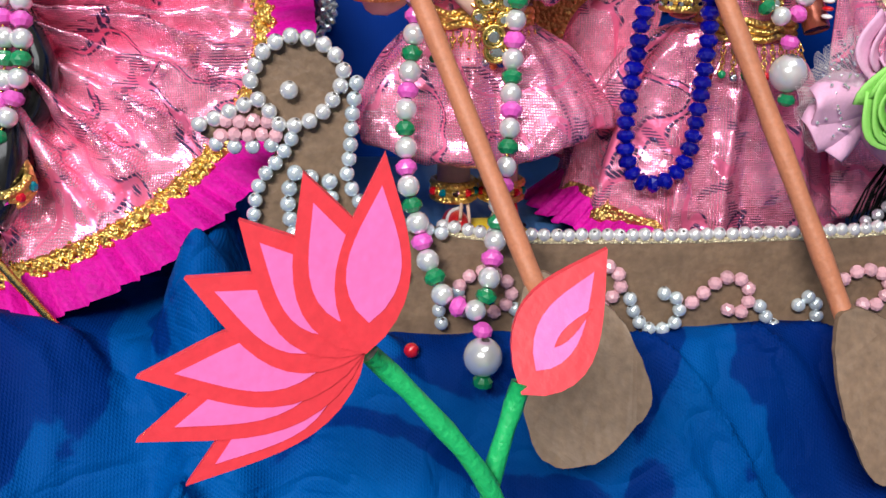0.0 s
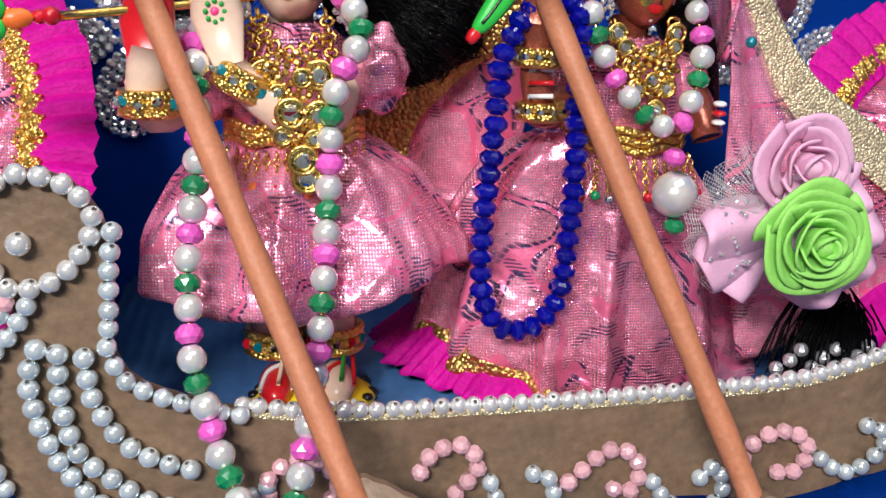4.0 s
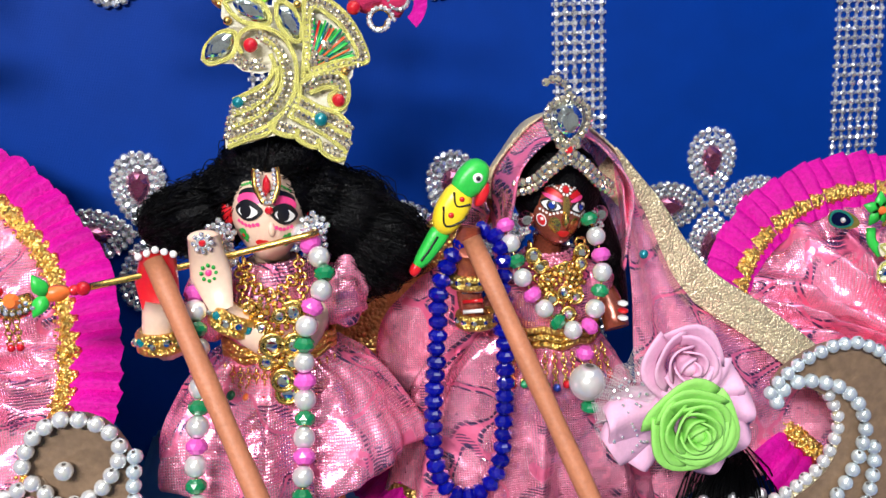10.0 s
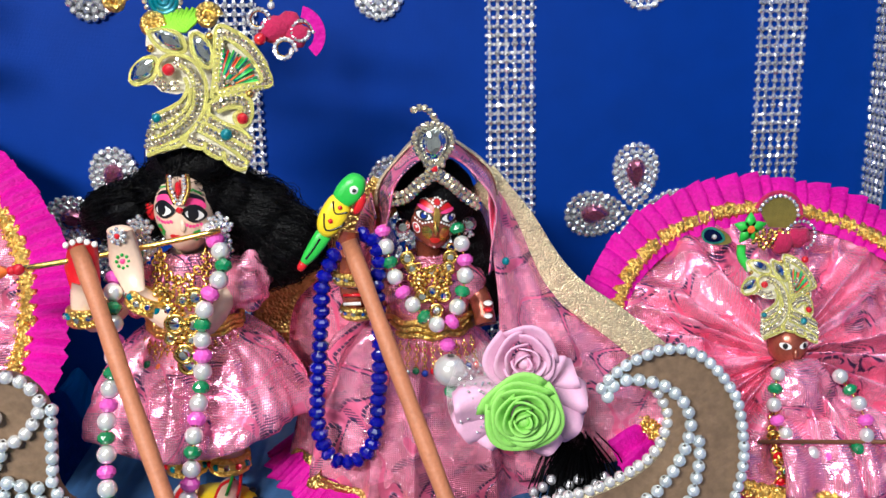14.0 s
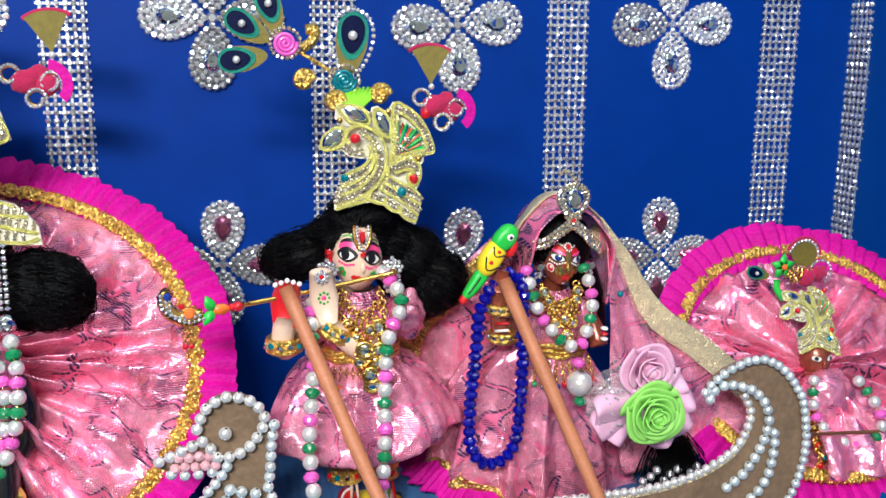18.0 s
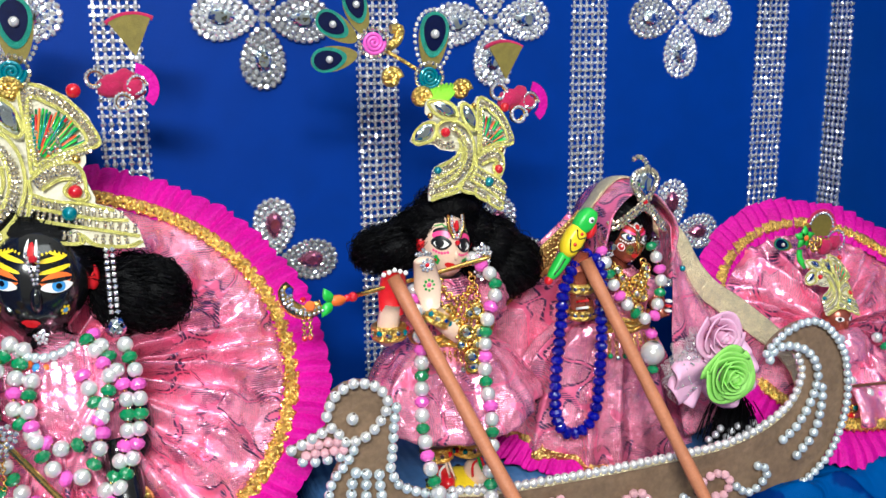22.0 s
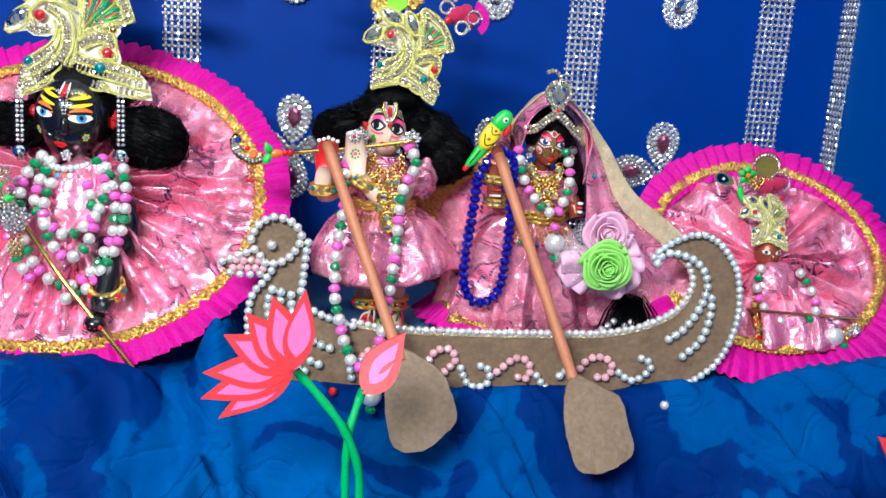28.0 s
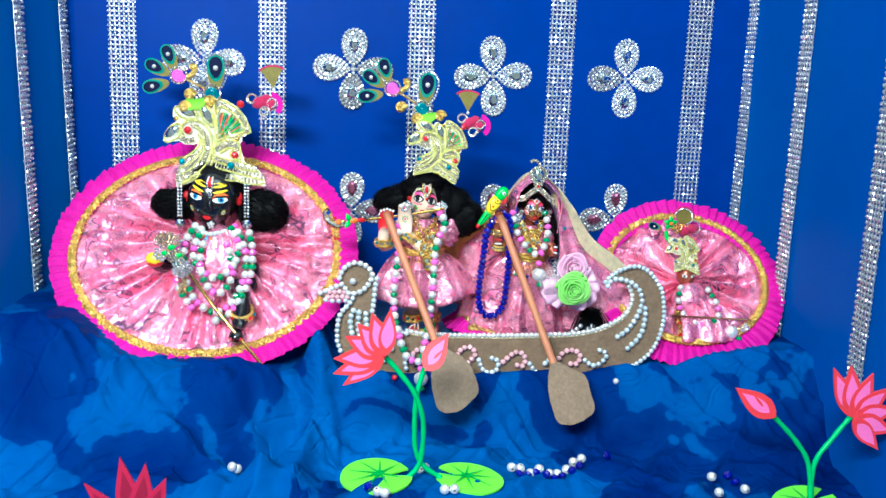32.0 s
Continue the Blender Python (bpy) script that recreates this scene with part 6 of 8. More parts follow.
grid_sheet(bm, 260, 8, hem_fringe)
thicken(bm, 0.0004)
part("fringe", bm, MAGENTA, gown, "magenta feather fringe")
for s, c in ((-1, (0.0915, 0.350, 0.2985)), (1, (0.1275, 0.350, 0.2990))):
    bm = bmesh.new()
    for v in ball(bm, c, (0.0085, 0.0085, 0.0095), 20, 12):
        v.co += (v.co - Vector(c)) * 0.14 * noise_at(v.co.x * 240, v.co.y * 240, v.co.z * 240)
    part("sleeve", bm, BROCADE, gown)

veil = thing("veil", "pink foil veil with a pale gold border draped over the doll", "veil", (0, 0, 0))


def drape(name, material, left, right, n, waves, amp, seed, label="", off=0.0):
    """A hanging cloth between two edge lines."""
    a, b = spline(left, count=40), spline(right, count=40)
    bm = bmesh.new()

    def fn(u, v):
        f = v * 39
        i = min(int(f), 38)
        p, q = a[i] + (a[i + 1] - a[i]) * (f - i), b[i] + (b[i + 1] - b[i]) * (f - i)
        w = p + (q - p) * u
        k = math.sin(u * waves * 6.283 + v * 2 + seed) * 0.7 + 0.8 * noise_at(u * 4, v * 3, seed)
        return w[0], w[1] + amp * k * min(1, 0.25 + v * 1.6) - off, w[2] + 0.0008 * noise_at(u * 9, v * 9, seed)
    grid_sheet(bm, n, 60, fn)
    thicken(bm, 0.0007)
    return part(name, bm, material, veil, label)


bm = bmesh.new()


def hood(u, v):
    a = radians(208 - 236 * u)
    y = 0.334 + 0.050 * v
    k = 1 - 0.42 * max(0, v - 0.45) ** 1.4
    rise = smooth_step(0.0, 0.42, v)
    x = 0.1140 + ((0.0245 + 0.0032 * rise) * k + 0.0012 * math.sin(u * 25 + v * 5)) * math.cos(a)
    z = 0.3285 + ((0.0325 + 0.0036 * rise) * k + 0.0010 * math.sin(u * 17)) * math.sin(a) * (1 if math.sin(a) > 0 else 1.5)
    return x, y, z


grid_sheet(bm, 60, 16, hood)
thicken(bm, 0.0008)
part("hood", bm, BROCADE, veil)
bm = bmesh.new()
grid_sheet(bm, 60, 8, lambda u, v: (lambda p: (0.1140 + (p[0] - 0.1140) * 1.05, p[1] + 0.0005, 0.3285 + (p[2] - 0.3285) * 1.045))(hood(0.16 + u * 0.66, 0.36 + 0.26 * v)))
thicken(bm, 0.0008)
part("border", bm, GOLD_NET, veil, "pale gold lace border")
bm = bmesh.new()
for v in ball(bm, (0.1125, 0.352, 0.3385), (0.0185, 0.013, 0.0185), 22, 14):
    v.co += (v.co - Vector((0.1125, 0.352, 0.3385))) * 0.08 * noise_at(v.co.x * 300, v.co.y * 300, v.co.z * 120)
tube(bm, spline([(0.122, 0.358, 0.338), (0.129, 0.357, 0.318), (0.134, 0.354, 0.300), (0.138, 0.351, 0.280)], count=10), [0.006, 0.008, 0.009, 0.009, 0.009, 0.009, 0.008, 0.007, 0.006, 0.003], 12)
tagged(part("doll_hair", bm, HAIR, None), "smooth black parted hair under the veil", "wig")
LIN = [(0.1360, 0.337, 0.338), (0.1370, 0.336, 0.318), (0.1395, 0.337, 0.294), (0.1405, 0.336, 0.262), (0.1430, 0.334, 0.235), (0.1480, 0.332, 0.205)]
LOUT = [(0.1390, 0.366, 0.350), (0.1560, 0.363, 0.328), (0.1755, 0.360, 0.299), (0.2055, 0.353, 0.276), (0.2340, 0.342, 0.249), (0.2420, 0.334, 0.222)]
drape("side_drape", BROCADE, LIN, LOUT, 50, 2.4, 0.0028, 2.0)
LB = [(x - 0.0095, y - 0.0075, z - 0.0095) for x, y, z in LOUT]
drape("border", GOLD_NET, LB, [(x + 0.0012, y - 0.0060, z + 0.001) for x, y, z in LOUT], 12, 0.4, 0.0006, 2.0, "pale gold lace border")
RIN = [(0.0860, 0.352, 0.330), (0.0830, 0.362, 0.312), (0.0815, 0.372, 0.290), (0.0800, 0.380, 0.260), (0.0780, 0.384, 0.205)]
ROUT = [(0.0830, 0.366, 0.346), (0.0620, 0.376, 0.322), (0.0380, 0.386, 0.303), (0.0220, 0.392, 0.280), (0.0180, 0.394, 0.225)]
drape("back_drape", BROCADE, RIN, ROUT, 40, 2.0, 0.0024, 5.0)
drape("border", GOLD_HEM, [(x + 0.0190, y - 0.0090, z - 0.007) for x, y, z in ROUT], [(x + 0.0020, y - 0.0070, z + 0.002) for x, y, z in ROUT], 12, 0.4, 0.0006, 5.0, "brownish gold border")
bm = bmesh.new()
ball(bm, (0.1425, 0.3335, 0.3125), 0.0019, 12, 8)
part("teal_bead", bm, TEAL_GEM, veil)

crest = thing("crown_jewel", "teardrop crystal crest with rhinestone border on the veil", "jewel", (0.1115, 0.3295, 0.3645))
bm = bmesh.new()
gem_mesh(bm, [(w * 1.32, q * 1.12 - 0.0058) for w, q in drop_outline(0.0135, 16)], -0.001, 0.003)
part("gem", bm, CLEAR_GEM, crest, "clear teardrop stone", smooth=False)
ringp = spline([(w * 1.75, -0.0005, q * 1.30 - 0.0072) for w, q in drop_outline(0.0135, 24)], count=24, closed=True)
stuff_stones(crest, [tuple(p) for p in ringp], 0.0017, CHAMPAGNE, axis=FACE_OUT)
stuff_stones(crest, [tuple(p) for p in spline([(0.0015, -0.0005, 0.0115), (-0.001, -0.0005, 0.0155), (-0.0045, -0.0005, 0.0175), (-0.0080, -0.0005, 0.0165)], count=6)], 0.0017, CHAMPAGNE, axis=FACE_OUT)
bm = bmesh.new()
plate(bm, [(w * 1.95, q * 1.42 - 0.0082) for w, q in drop_outline(0.0135, 24)], 0.0005, 0.0012)
part("backing", bm, SILVER_DULL, crest)
tik = thing("forehead_jewel", "rhinestone forehead band with a red stone under the veil", "jewel", (0.1118, 0.3320, 0.3515), "forehead jewels")
for s in (-1, 1):
    for lift in (0.0, 0.0034):
        stuff_stones(tik, [tuple(p) for p in spline([(s * 0.001, -0.0018, 0.0035 - lift), (s * 0.007, -0.0010, -0.0010 - lift), (s * 0.0125, 0.0020, -0.0065 - lift), (s * 0.0185, 0.0045, -0.0082 - 0.0030 * (s > 0) - lift)], count=10)], 0.00175, CHAMPAGNE, axis=FACE_OUT, segs=8)
cluster(tik, "stone_cluster", (0, -0.002, 0.0045), 0.0042, 0.0050, 12, 0.0016, CHAMPAGNE, seed=77)
stone_part(tik, "stone", RED_GEM, (0, -0.0045, 0.0045), 0.0016)
for x in (0.0975, 0.1270):
    e = thing("earring", "pale crystal stud earring", "earring", (x, 0.342, 0.3285), "rhinestone earrings")
    stone_part(e, "stone", CLEAR_GEM, (0, -0.003, 0), 0.0034)
    cluster(e, "stone_cluster", (0, 0, -0.004), 0.0022, 0.0030, 8, 0.0010, seed=int(x * 1e4))
strand("short white, green and orchid bead garland on the veiled doll",
       [(0.0885, 0.3360, 0.3275), (0.0905, 0.3320, 0.3180), (0.0945, 0.3285, 0.3060), (0.1005, 0.3255, 0.2970), (0.1065, 0.3235, 0.2905), (0.1125, 0.3225, 0.2875), (0.1175, 0.3230, 0.2890), (0.1205, 0.3245, 0.2960), (0.1240, 0.3275, 0.3070), (0.1235, 0.3310, 0.3185), (0.1215, 0.3355, 0.3275)],
       (O, W, G, W), 0.0070, 0.0038, pend=[(B_ORCHID, "orchid_bead", (0.1152, 0.3220, 0.2785), 0.0037), (B_PEARL, "pearl_pendant", (0.1158, 0.3210, 0.2670), 0.0074), (B_GREEN, "green_bead", (0.1165, 0.3210, 0.2568), 0.0036)])
strand("looped string of cobalt blue cut crystals hung from the doll's hand",
       [(0.0800, 0.3375, 0.3260), (0.0690, 0.3330, 0.3200), (0.0620, 0.3310, 0.3070), (0.0600, 0.3300, 0.2880), (0.0575, 0.3290, 0.2640), (0.0560, 0.3280, 0.2440), (0.0590, 0.3275, 0.2280), (0.0665, 0.3270, 0.2215),
        (0.0770, 0.3255, 0.2260), (0.0820, 0.3255, 0.2380), (0.0845, 0.3270, 0.2600), (0.0855, 0.3280, 0.2820), (0.0850, 0.3290, 0.3020), (0.0865, 0.3330, 0.3190)], (U,), 0.0054, 0.0040, name="crystal_string", closed=True)
neck2 = thing("gold_necklace", "gold necklace with pale round stones on the veiled doll", "necklace", (0, 0, 0))
chain(neck2, [(0.099, 0.340, 0.318), (0.101, 0.335, 0.306), (0.107, 0.332, 0.298), (0.112, 0.3325, 0.296), (0.117, 0.336, 0.306), (0.119, 0.340, 0.318)], 0.0016)
chain(neck2, [(0.101, 0.3370, 0.312), (0.109, 0.3360, 0.3075), (0.117, 0.3370, 0.312)], 0.0016)
for c in ((0.1035, 0.3335, 0.3050), (0.1150, 0.3340, 0.3055), (0.1050, 0.3315, 0.2985), (0.1145, 0.3315, 0.2985), (0.1110, 0.3300, 0.2920), (0.0990, 0.3350, 0.3150), (0.1180, 0.3350, 0.3150)):
    set_stone(neck2, c, 0.0026)
cluster(neck2, "gold_cluster", (0.1095, 0.3320, 0.3045), 0.0090, 0.0085, 40, 0.0012, GOLD, 53, "gold filigree")
for c in ((0.1095, 0.3300, 0.3010), (0.1095, 0.3320, 0.3095), (0.1010, 0.3325, 0.3110), (0.1170, 0.3325, 0.3110)):
    set_stone(neck2, c, 0.0021)
belt2 = thing("gold_belt", "gold chain belt with small coloured drops on the gown", "belt", (0, 0, 0), "gold belts")
bm = bmesh.new()
for h in (0.2785, 0.2815, 0.2845):
    tube(bm, [Vector((0.109 + 0.0200 * math.cos(a), 0.353 + 0.0200 * math.sin(a), h + 0.0008 * math.sin(a * 9))) for a in (2 * math.pi * k / 48 for k in range(49))], 0.0014, 6)
part("band", bm, GOLD_TRIM, belt2, "gold mesh band")
for k in range(11):
    x = -0.018 + 0.0036 * k
    y = 0.353 - 0.0225 * math.sqrt(max(0.05, 1 - (x / 0.024) ** 2))
    chain(belt2, [(0.109 + x, y, 0.2755), (0.109 + x * 1.05, y - 0.002, 0.270), (0.109 + x * 1.1, y - 0.0035, 0.2655)], 0.0008, 0.0020, "drop_chain")
    bm = bmesh.new()
    ball(bm, (0.109 + x * 1.1, y - 0.005, 0.2640 + 0.001 * (k % 2)), 0.0017, 8, 6)
    part("drop_bead", bm, (RED_GEM, GREEN_BEAD, CLEAR_GEM, GREEN_BEAD, BLUE_GEM)[k % 5], belt2)
for c0, r in (((0.0742, 0.334, 0.3085), 0.0068), ((0.0765, 0.338, 0.2915), 0.0070)):
    b = thing("bracelet", "gold bangle with rhinestones on the veiled doll's wrist", "bracelet", c0, "bracelets")
    bm = bmesh.new()
    for h in (-0.0020, 0.0012):
        tube(bm, [Vector((r * math.cos(a), r * math.sin(a), h)) for a in (2 * math.pi * k / 18 for k in range(19))], 0.0015, 6)
    part("band", bm, GOLD_TRIM, b)
    for k in range(6):
        a = radians(-165 + 30 * k)
        stone_part(b, "stone", CLEAR_GEM, (r * 1.15 * math.cos(a), r * 1.15 * math.sin(a), 0), 0.0014)

# wooden parrot on the hand
parrot = thing("toy_parrot", "carved wooden parrot painted green and yellow on the doll's hand", "toy", (0, 0, 0))
PT = Matrix.Translation((0.0680, 0.3325, 0.3348)) @ Matrix.Rotation(radians(32), 4, "Y")


def slab(outline, y, thick):
    """A rounded carved board: thick in the middle, thin at its edge."""
    bm = bmesh.new()
    c = np.mean(outline, axis=0)
    rings = []
    for k, yy in ((1.0, 0.0), (0.93, -thick * 0.34), (0.72, -thick * 0.5), (0.35, -thick * 0.54)):
        rings.append([bm.verts.new((c[0] + (x - c[0]) * k, y + yy, c[1] + (z - c[1]) * k)) for x, z in outline])
    back = [[bm.verts.new((v.co.x, 2 * y - v.co.y, v.co.z)) for v in r] for r in rings[1:]]
    n = len(outline)
    for seq in ([*rings], [rings[0], *back]):
        for q, w in zip(seq, seq[1:]):
            for i in range(n):
                bm.faces.new((q[i], q[(i + 1) % n], w[(i + 1) % n], w[i]))
        bm.faces.new(seq[-1])
    bmesh.ops.recalc_face_normals(bm, faces=bm.faces[:])
    bm.transform(PT)
    return bm


shape = lambda pts, n=26: [tuple(p) for p in spline(pts, count=n, closed=True)]
part("head", slab(shape([(-0.0050, 0.0080), (-0.0058, 0.0150), (-0.0030, 0.0215), (0.0030, 0.0218), (0.0056, 0.0160), (0.0045, 0.0100), (0.001, 0.0065)]), 0.0, 0.0085), PARROT_GREEN, parrot)
part("body", slab(shape([(-0.0055, 0.0095), (0.0030, 0.0090), (0.0050, 0.0020), (0.0030, -0.0075), (-0.0030, -0.0085), (-0.0066, -0.0020)]), 0.0, 0.0095), YELLOW_PAINT, parrot)
part("tail", slab(shape([(-0.0035, -0.0070), (0.0028, -0.0065), (0.0020, -0.0180), (-0.0005, -0.0245), (-0.0035, -0.0240), (-0.0042, -0.0150)]), 0.0, 0.0060), PARROT_GREEN, parrot)
part("tail_tip", slab(shape([(-0.0034, -0.0232), (0.0000, -0.0235), (-0.0008, -0.0275), (-0.0034, -0.0272)], 14), 0.0, 0.0050), RED_PAINT, parrot)
part("beak", slab(shape([(0.0040, 0.0165), (0.0075, 0.0150), (0.0085, 0.0085), (0.0060, 0.0060), (0.0045, 0.0100)], 18), 0.0, 0.0060), RED_PAINT, parrot)
for nm, m, c, r in (("eye_ring", WHITE_PAINT, (0.0008, -0.0042, 0.0160), 0.0021), ("eye", BLACK_PAINT, (0.0010, -0.0050, 0.0160), 0.0009), ("dot", RED_PAINT, (-0.0005, -0.0049, 0.0065), 0.0010), ("dot", RED_PAINT, (-0.0012, -0.0052, -0.0005), 0.0011)):
    bm = bmesh.new()
    ball(bm, c, (r, 0.0008, r), 12, 8)
    bm.transform(PT)
    part(nm, bm, m, parrot)
for pts in ([(-0.0045, 0.0075), (-0.0010, 0.0035), (0.0032, 0.0062)], [(-0.0052, 0.0010), (-0.0010, -0.0050), (0.0038, -0.0005), (0.0042, 0.0020)], [(-0.0012, -0.0100), (-0.0015, -0.0160), (-0.0022, -0.0210)]):
    bm = bmesh.new()
    tube(bm, [(p[0], -0.0048 + 0.0016 * (p[1] < -0.006), p[1]) for p in spline(pts, count=12)], 0.0005, 5)
    bm.transform(PT)
    part("wing_line", bm, BLACK_PAINT, parrot)

# foam rose corsage
rose = thing("foam_rose", "lime green foam rose with pale pink roses behind it", "flower", (0.1425, 0.288, 0.2615))


def rose_petals(parent, c, r, material, n, seed, tilt):
    rnd = random.Random(seed)
    for k in range(n):
        ring = k / n
        rr = r * (0.18 + 0.82 * ring)
        a0 = k * 2.2 + rnd.uniform(-0.2, 0.2)
        span = 3.0 - 0.9 * ring
        bm = bmesh.new()

        def fn(u, v):
            a = a0 + span * (u - 0.5)
            rad = rr * (0.62 + 0.38 * v + (0.10 * v ** 3 if ring > 0.3 else 0)) * (1 + 0.05 * math.sin(u * 9 + k))
            edge = math.sin(math.pi * min(0.97, max(0.03, u))) ** 0.20
            depth = -r * (0.74 - 0.58 * ring) * (0.15 + 0.85 * v * edge)
            return rad * math.cos(a), depth, rad * math.sin(a)
        grid_sheet(bm, 12, 6, fn)
        thicken(bm, 0.0007)
        bm.transform(Matrix.Translation(c) @ Matrix.Rotation(radians(tilt), 4, "X"))
        part("petal", bm, material, parent)
    bm = bmesh.new()
    ball(bm, Vector(c) + Vector((0, -r * 0.30, 0)), (r * 0.20, r * 0.35, r * 0.22), 12, 8)
    part("bud", bm, material, parent)


rose_petals(rose, (0.0006, 0, -0.0004), 0.0172, ROSE_GREEN, 19, 4, 0)
rose_petals(rose, (0.0024, 0.013, 0.0192), 0.0172, PETAL_PINK, 12, 5, 0)


def wide_petal(c, way, size, lift, k):
    """One broad foam petal reaching out from behind the rose."""
    bm = bmesh.new()
    d, s = Vector((math.cos(way), 0, math.sin(way))), Vector((-math.sin(way), 0, math.cos(way)))

    def fn(u, v):
        w = (u - 0.5) * 2 * size * 0.40 * math.sin(math.pi * (0.12 + 0.70 * v)) ** 0.6
        return Vector(c) + d * size * v + s * w + Vector((0, lift - 0.006 * v * v + 0.007 * (2 * u - 1) ** 2 - 0.0012 * math.sin(u * 7 + k), 0))
    grid_sheet(bm, 14, 10, fn)
    thicken(bm, 0.0010)
    part("petal", bm, PETAL_PINK, rose)


for k, (way, size) in enumerate(((188, 0.0265), (212, 0.0280), (238, 0.0260), (-30, 0.0295), (-8, 0.0300), (14, 0.0275), (-55, 0.0275))):
    wide_petal((0, 0.012, 0), radians(way), size, 0.0030 * (k % 3), k)
for k in range(3):
    a0 = (2.45, 3.0, 3.5)[k]
    flare = lambda u, v: Vector(((0.010 + 0.019 * v) * math.cos(a0 + (u - 0.5) * 0.9), 0.012 + 0.003 * k + 0.003 * math.sin(u * 15 + k) * v, (0.010 + 0.019 * v) * math.sin(a0 + (u - 0.5) * 0.9)))
    bm = bmesh.new()
    for i in range(24):
        tube(bm, [flare(i / 23, j / 9) for j in range(10)], 0.00007, 3)
        tube(bm, [flare(j / 9, i / 23) for j in range(10)], 0.00007, 3)
    part("net", bm, TULLE, rose, "sheer white net")
stuff_stones(rose, [(q * math.cos(a), 0.010, q * math.sin(a)) for q, a in ((random.uniform(0.014, 0.027), random.uniform(2.1, 3.9)) for _ in range(46))], 0.0007, SILVER, "sequin_spray", axis=FACE_OUT, segs=5)
tassel = thing("black_tassel", "black hair tassel with grey crystal beads behind the rose", "tassel", (0.172, 0.318, 0.220))
bm = bmesh.new()
for i in range(260):
    x, y = random.gauss(0, 0.007), random.gauss(0, 0.004)
    tube(bm, [(x * 0.5, y, 0.012), (x, y, 0.0), (x * 1.3, y + random.uniform(-0.002, 0.002), -0.014)], 0.0004, 3)
part("tassel_hair", bm, HAIR, tassel)
for k in range(11):
    bm = bmesh.new()
    ball(bm, (-0.020 + 0.0040 * k, -0.006 - 0.001 * (k % 2), -0.010 + 0.003 * ((k * 7) % 3)), 0.0024, 8, 6)
    part("bead", bm, SILVER_DULL, tassel, smooth=False)


# ---- peacock crowns ----
# the crown is drawn on a small grid (x right, y down) and laid out through one mapping
CROWN_EDGE = [(385, 690), (385, 640), (408, 560), (418, 500), (465, 462), (530, 435), (572, 405), (578, 375), (545, 383), (470, 372), (432, 342), (385, 342), (325, 352), (292, 326), (320, 265), (375, 208), (420, 190),
              (388, 150), (392, 90), (412, 66), (500, 64), (580, 98), (602, 108), (606, 80), (640, 68), (690, 95), (715, 80), (740, 42), (830, 62), (920, 130), (985, 225), (1015, 345), (940, 356), (935, 400), (915, 420),
              (922, 480), (905, 540), (885, 562), (917, 595), (920, 640), (910, 700), (880, 770), (850, 758), (790, 715), (690, 660), (625, 630), (560, 645), (470, 672)]
CORDS = [[(400, 668), (500, 628), (600, 570), (662, 500), (692, 420), (690, 320), (650, 240), (590, 200), (520, 190), (470, 215), (452, 260), (470, 300)],
         [(415, 603), (520, 556), (590, 500), (630, 430), (635, 350), (610, 280), (560, 238)],
         [(425, 490), (500, 456), (570, 412), (602, 350), (588, 300)],
         [(422, 550), (500, 520), (572, 470), (608, 420), (616, 350)],
         [(720, 400), (735, 250), (745, 60), (830, 75), (915, 140), (975, 235), (1003, 338), (900, 350), (800, 375), (720, 400)],
         [(742, 374), (765, 122), (850, 150), (915, 220), (956, 316), (850, 340), (742, 374)],
         [(710, 420), (790, 385), (870, 385), (908, 420), (912, 490), (880, 535), (840, 520), (830, 482), (860, 460)],
         [(745, 466), (820, 442), (880, 452)],
         [(692, 468), (780, 520), (860, 552), (912, 602)], [(672, 512), (760, 560), (850, 620), (914, 652)], [(650, 552), (740, 602), (830, 660), (896, 722)],
         [(600, 575), (592, 618), (670, 642), (690, 608)], [(692, 612), (692, 655), (760, 690), (777, 652)], [(778, 662), (792, 710), (850, 746), (888, 742)], [(395, 686), (470, 655), (560, 628), (582, 582)],
         [(305, 325), (340, 342), (420, 312), (447, 260), (440, 212), (380, 215), (320, 270), (305, 325)],
         [(402, 85), (450, 72), (550, 86), (592, 150), (570, 182), (480, 168), (430, 130), (402, 85)],
         [(622, 90), (660, 90), (705, 140), (722, 230), (692, 250), (640, 200), (620, 150), (622, 90)],
         [(705, 420), (700, 480), (660, 560)]]
STONE_LINES = [[(545, 222), (602, 265), (645, 330), (656, 420), (622, 490), (560, 545), (480, 585), (412, 620)], [(455, 508), (530, 476), (585, 448)], [(405, 658), (480, 630), (560, 602)], [(432, 520), (412, 580), (397, 640)],
               [(448, 315), (490, 348), (550, 338)], [(752, 88), (840, 112), (915, 178), (965, 262), (988, 328)], [(748, 350), (754, 240), (758, 118)], [(760, 388), (850, 366), (960, 345)], [(730, 442), (800, 412), (870, 415), (888, 470)],
               [(690, 494), (780, 545), (880, 606), (914, 628)], [(650, 530), (740, 580), (840, 642), (905, 690)], [(615, 600), (675, 618)], [(705, 634), (765, 664)], [(800, 690), (862, 722)], [(460, 545), (530, 512), (580, 478)]]


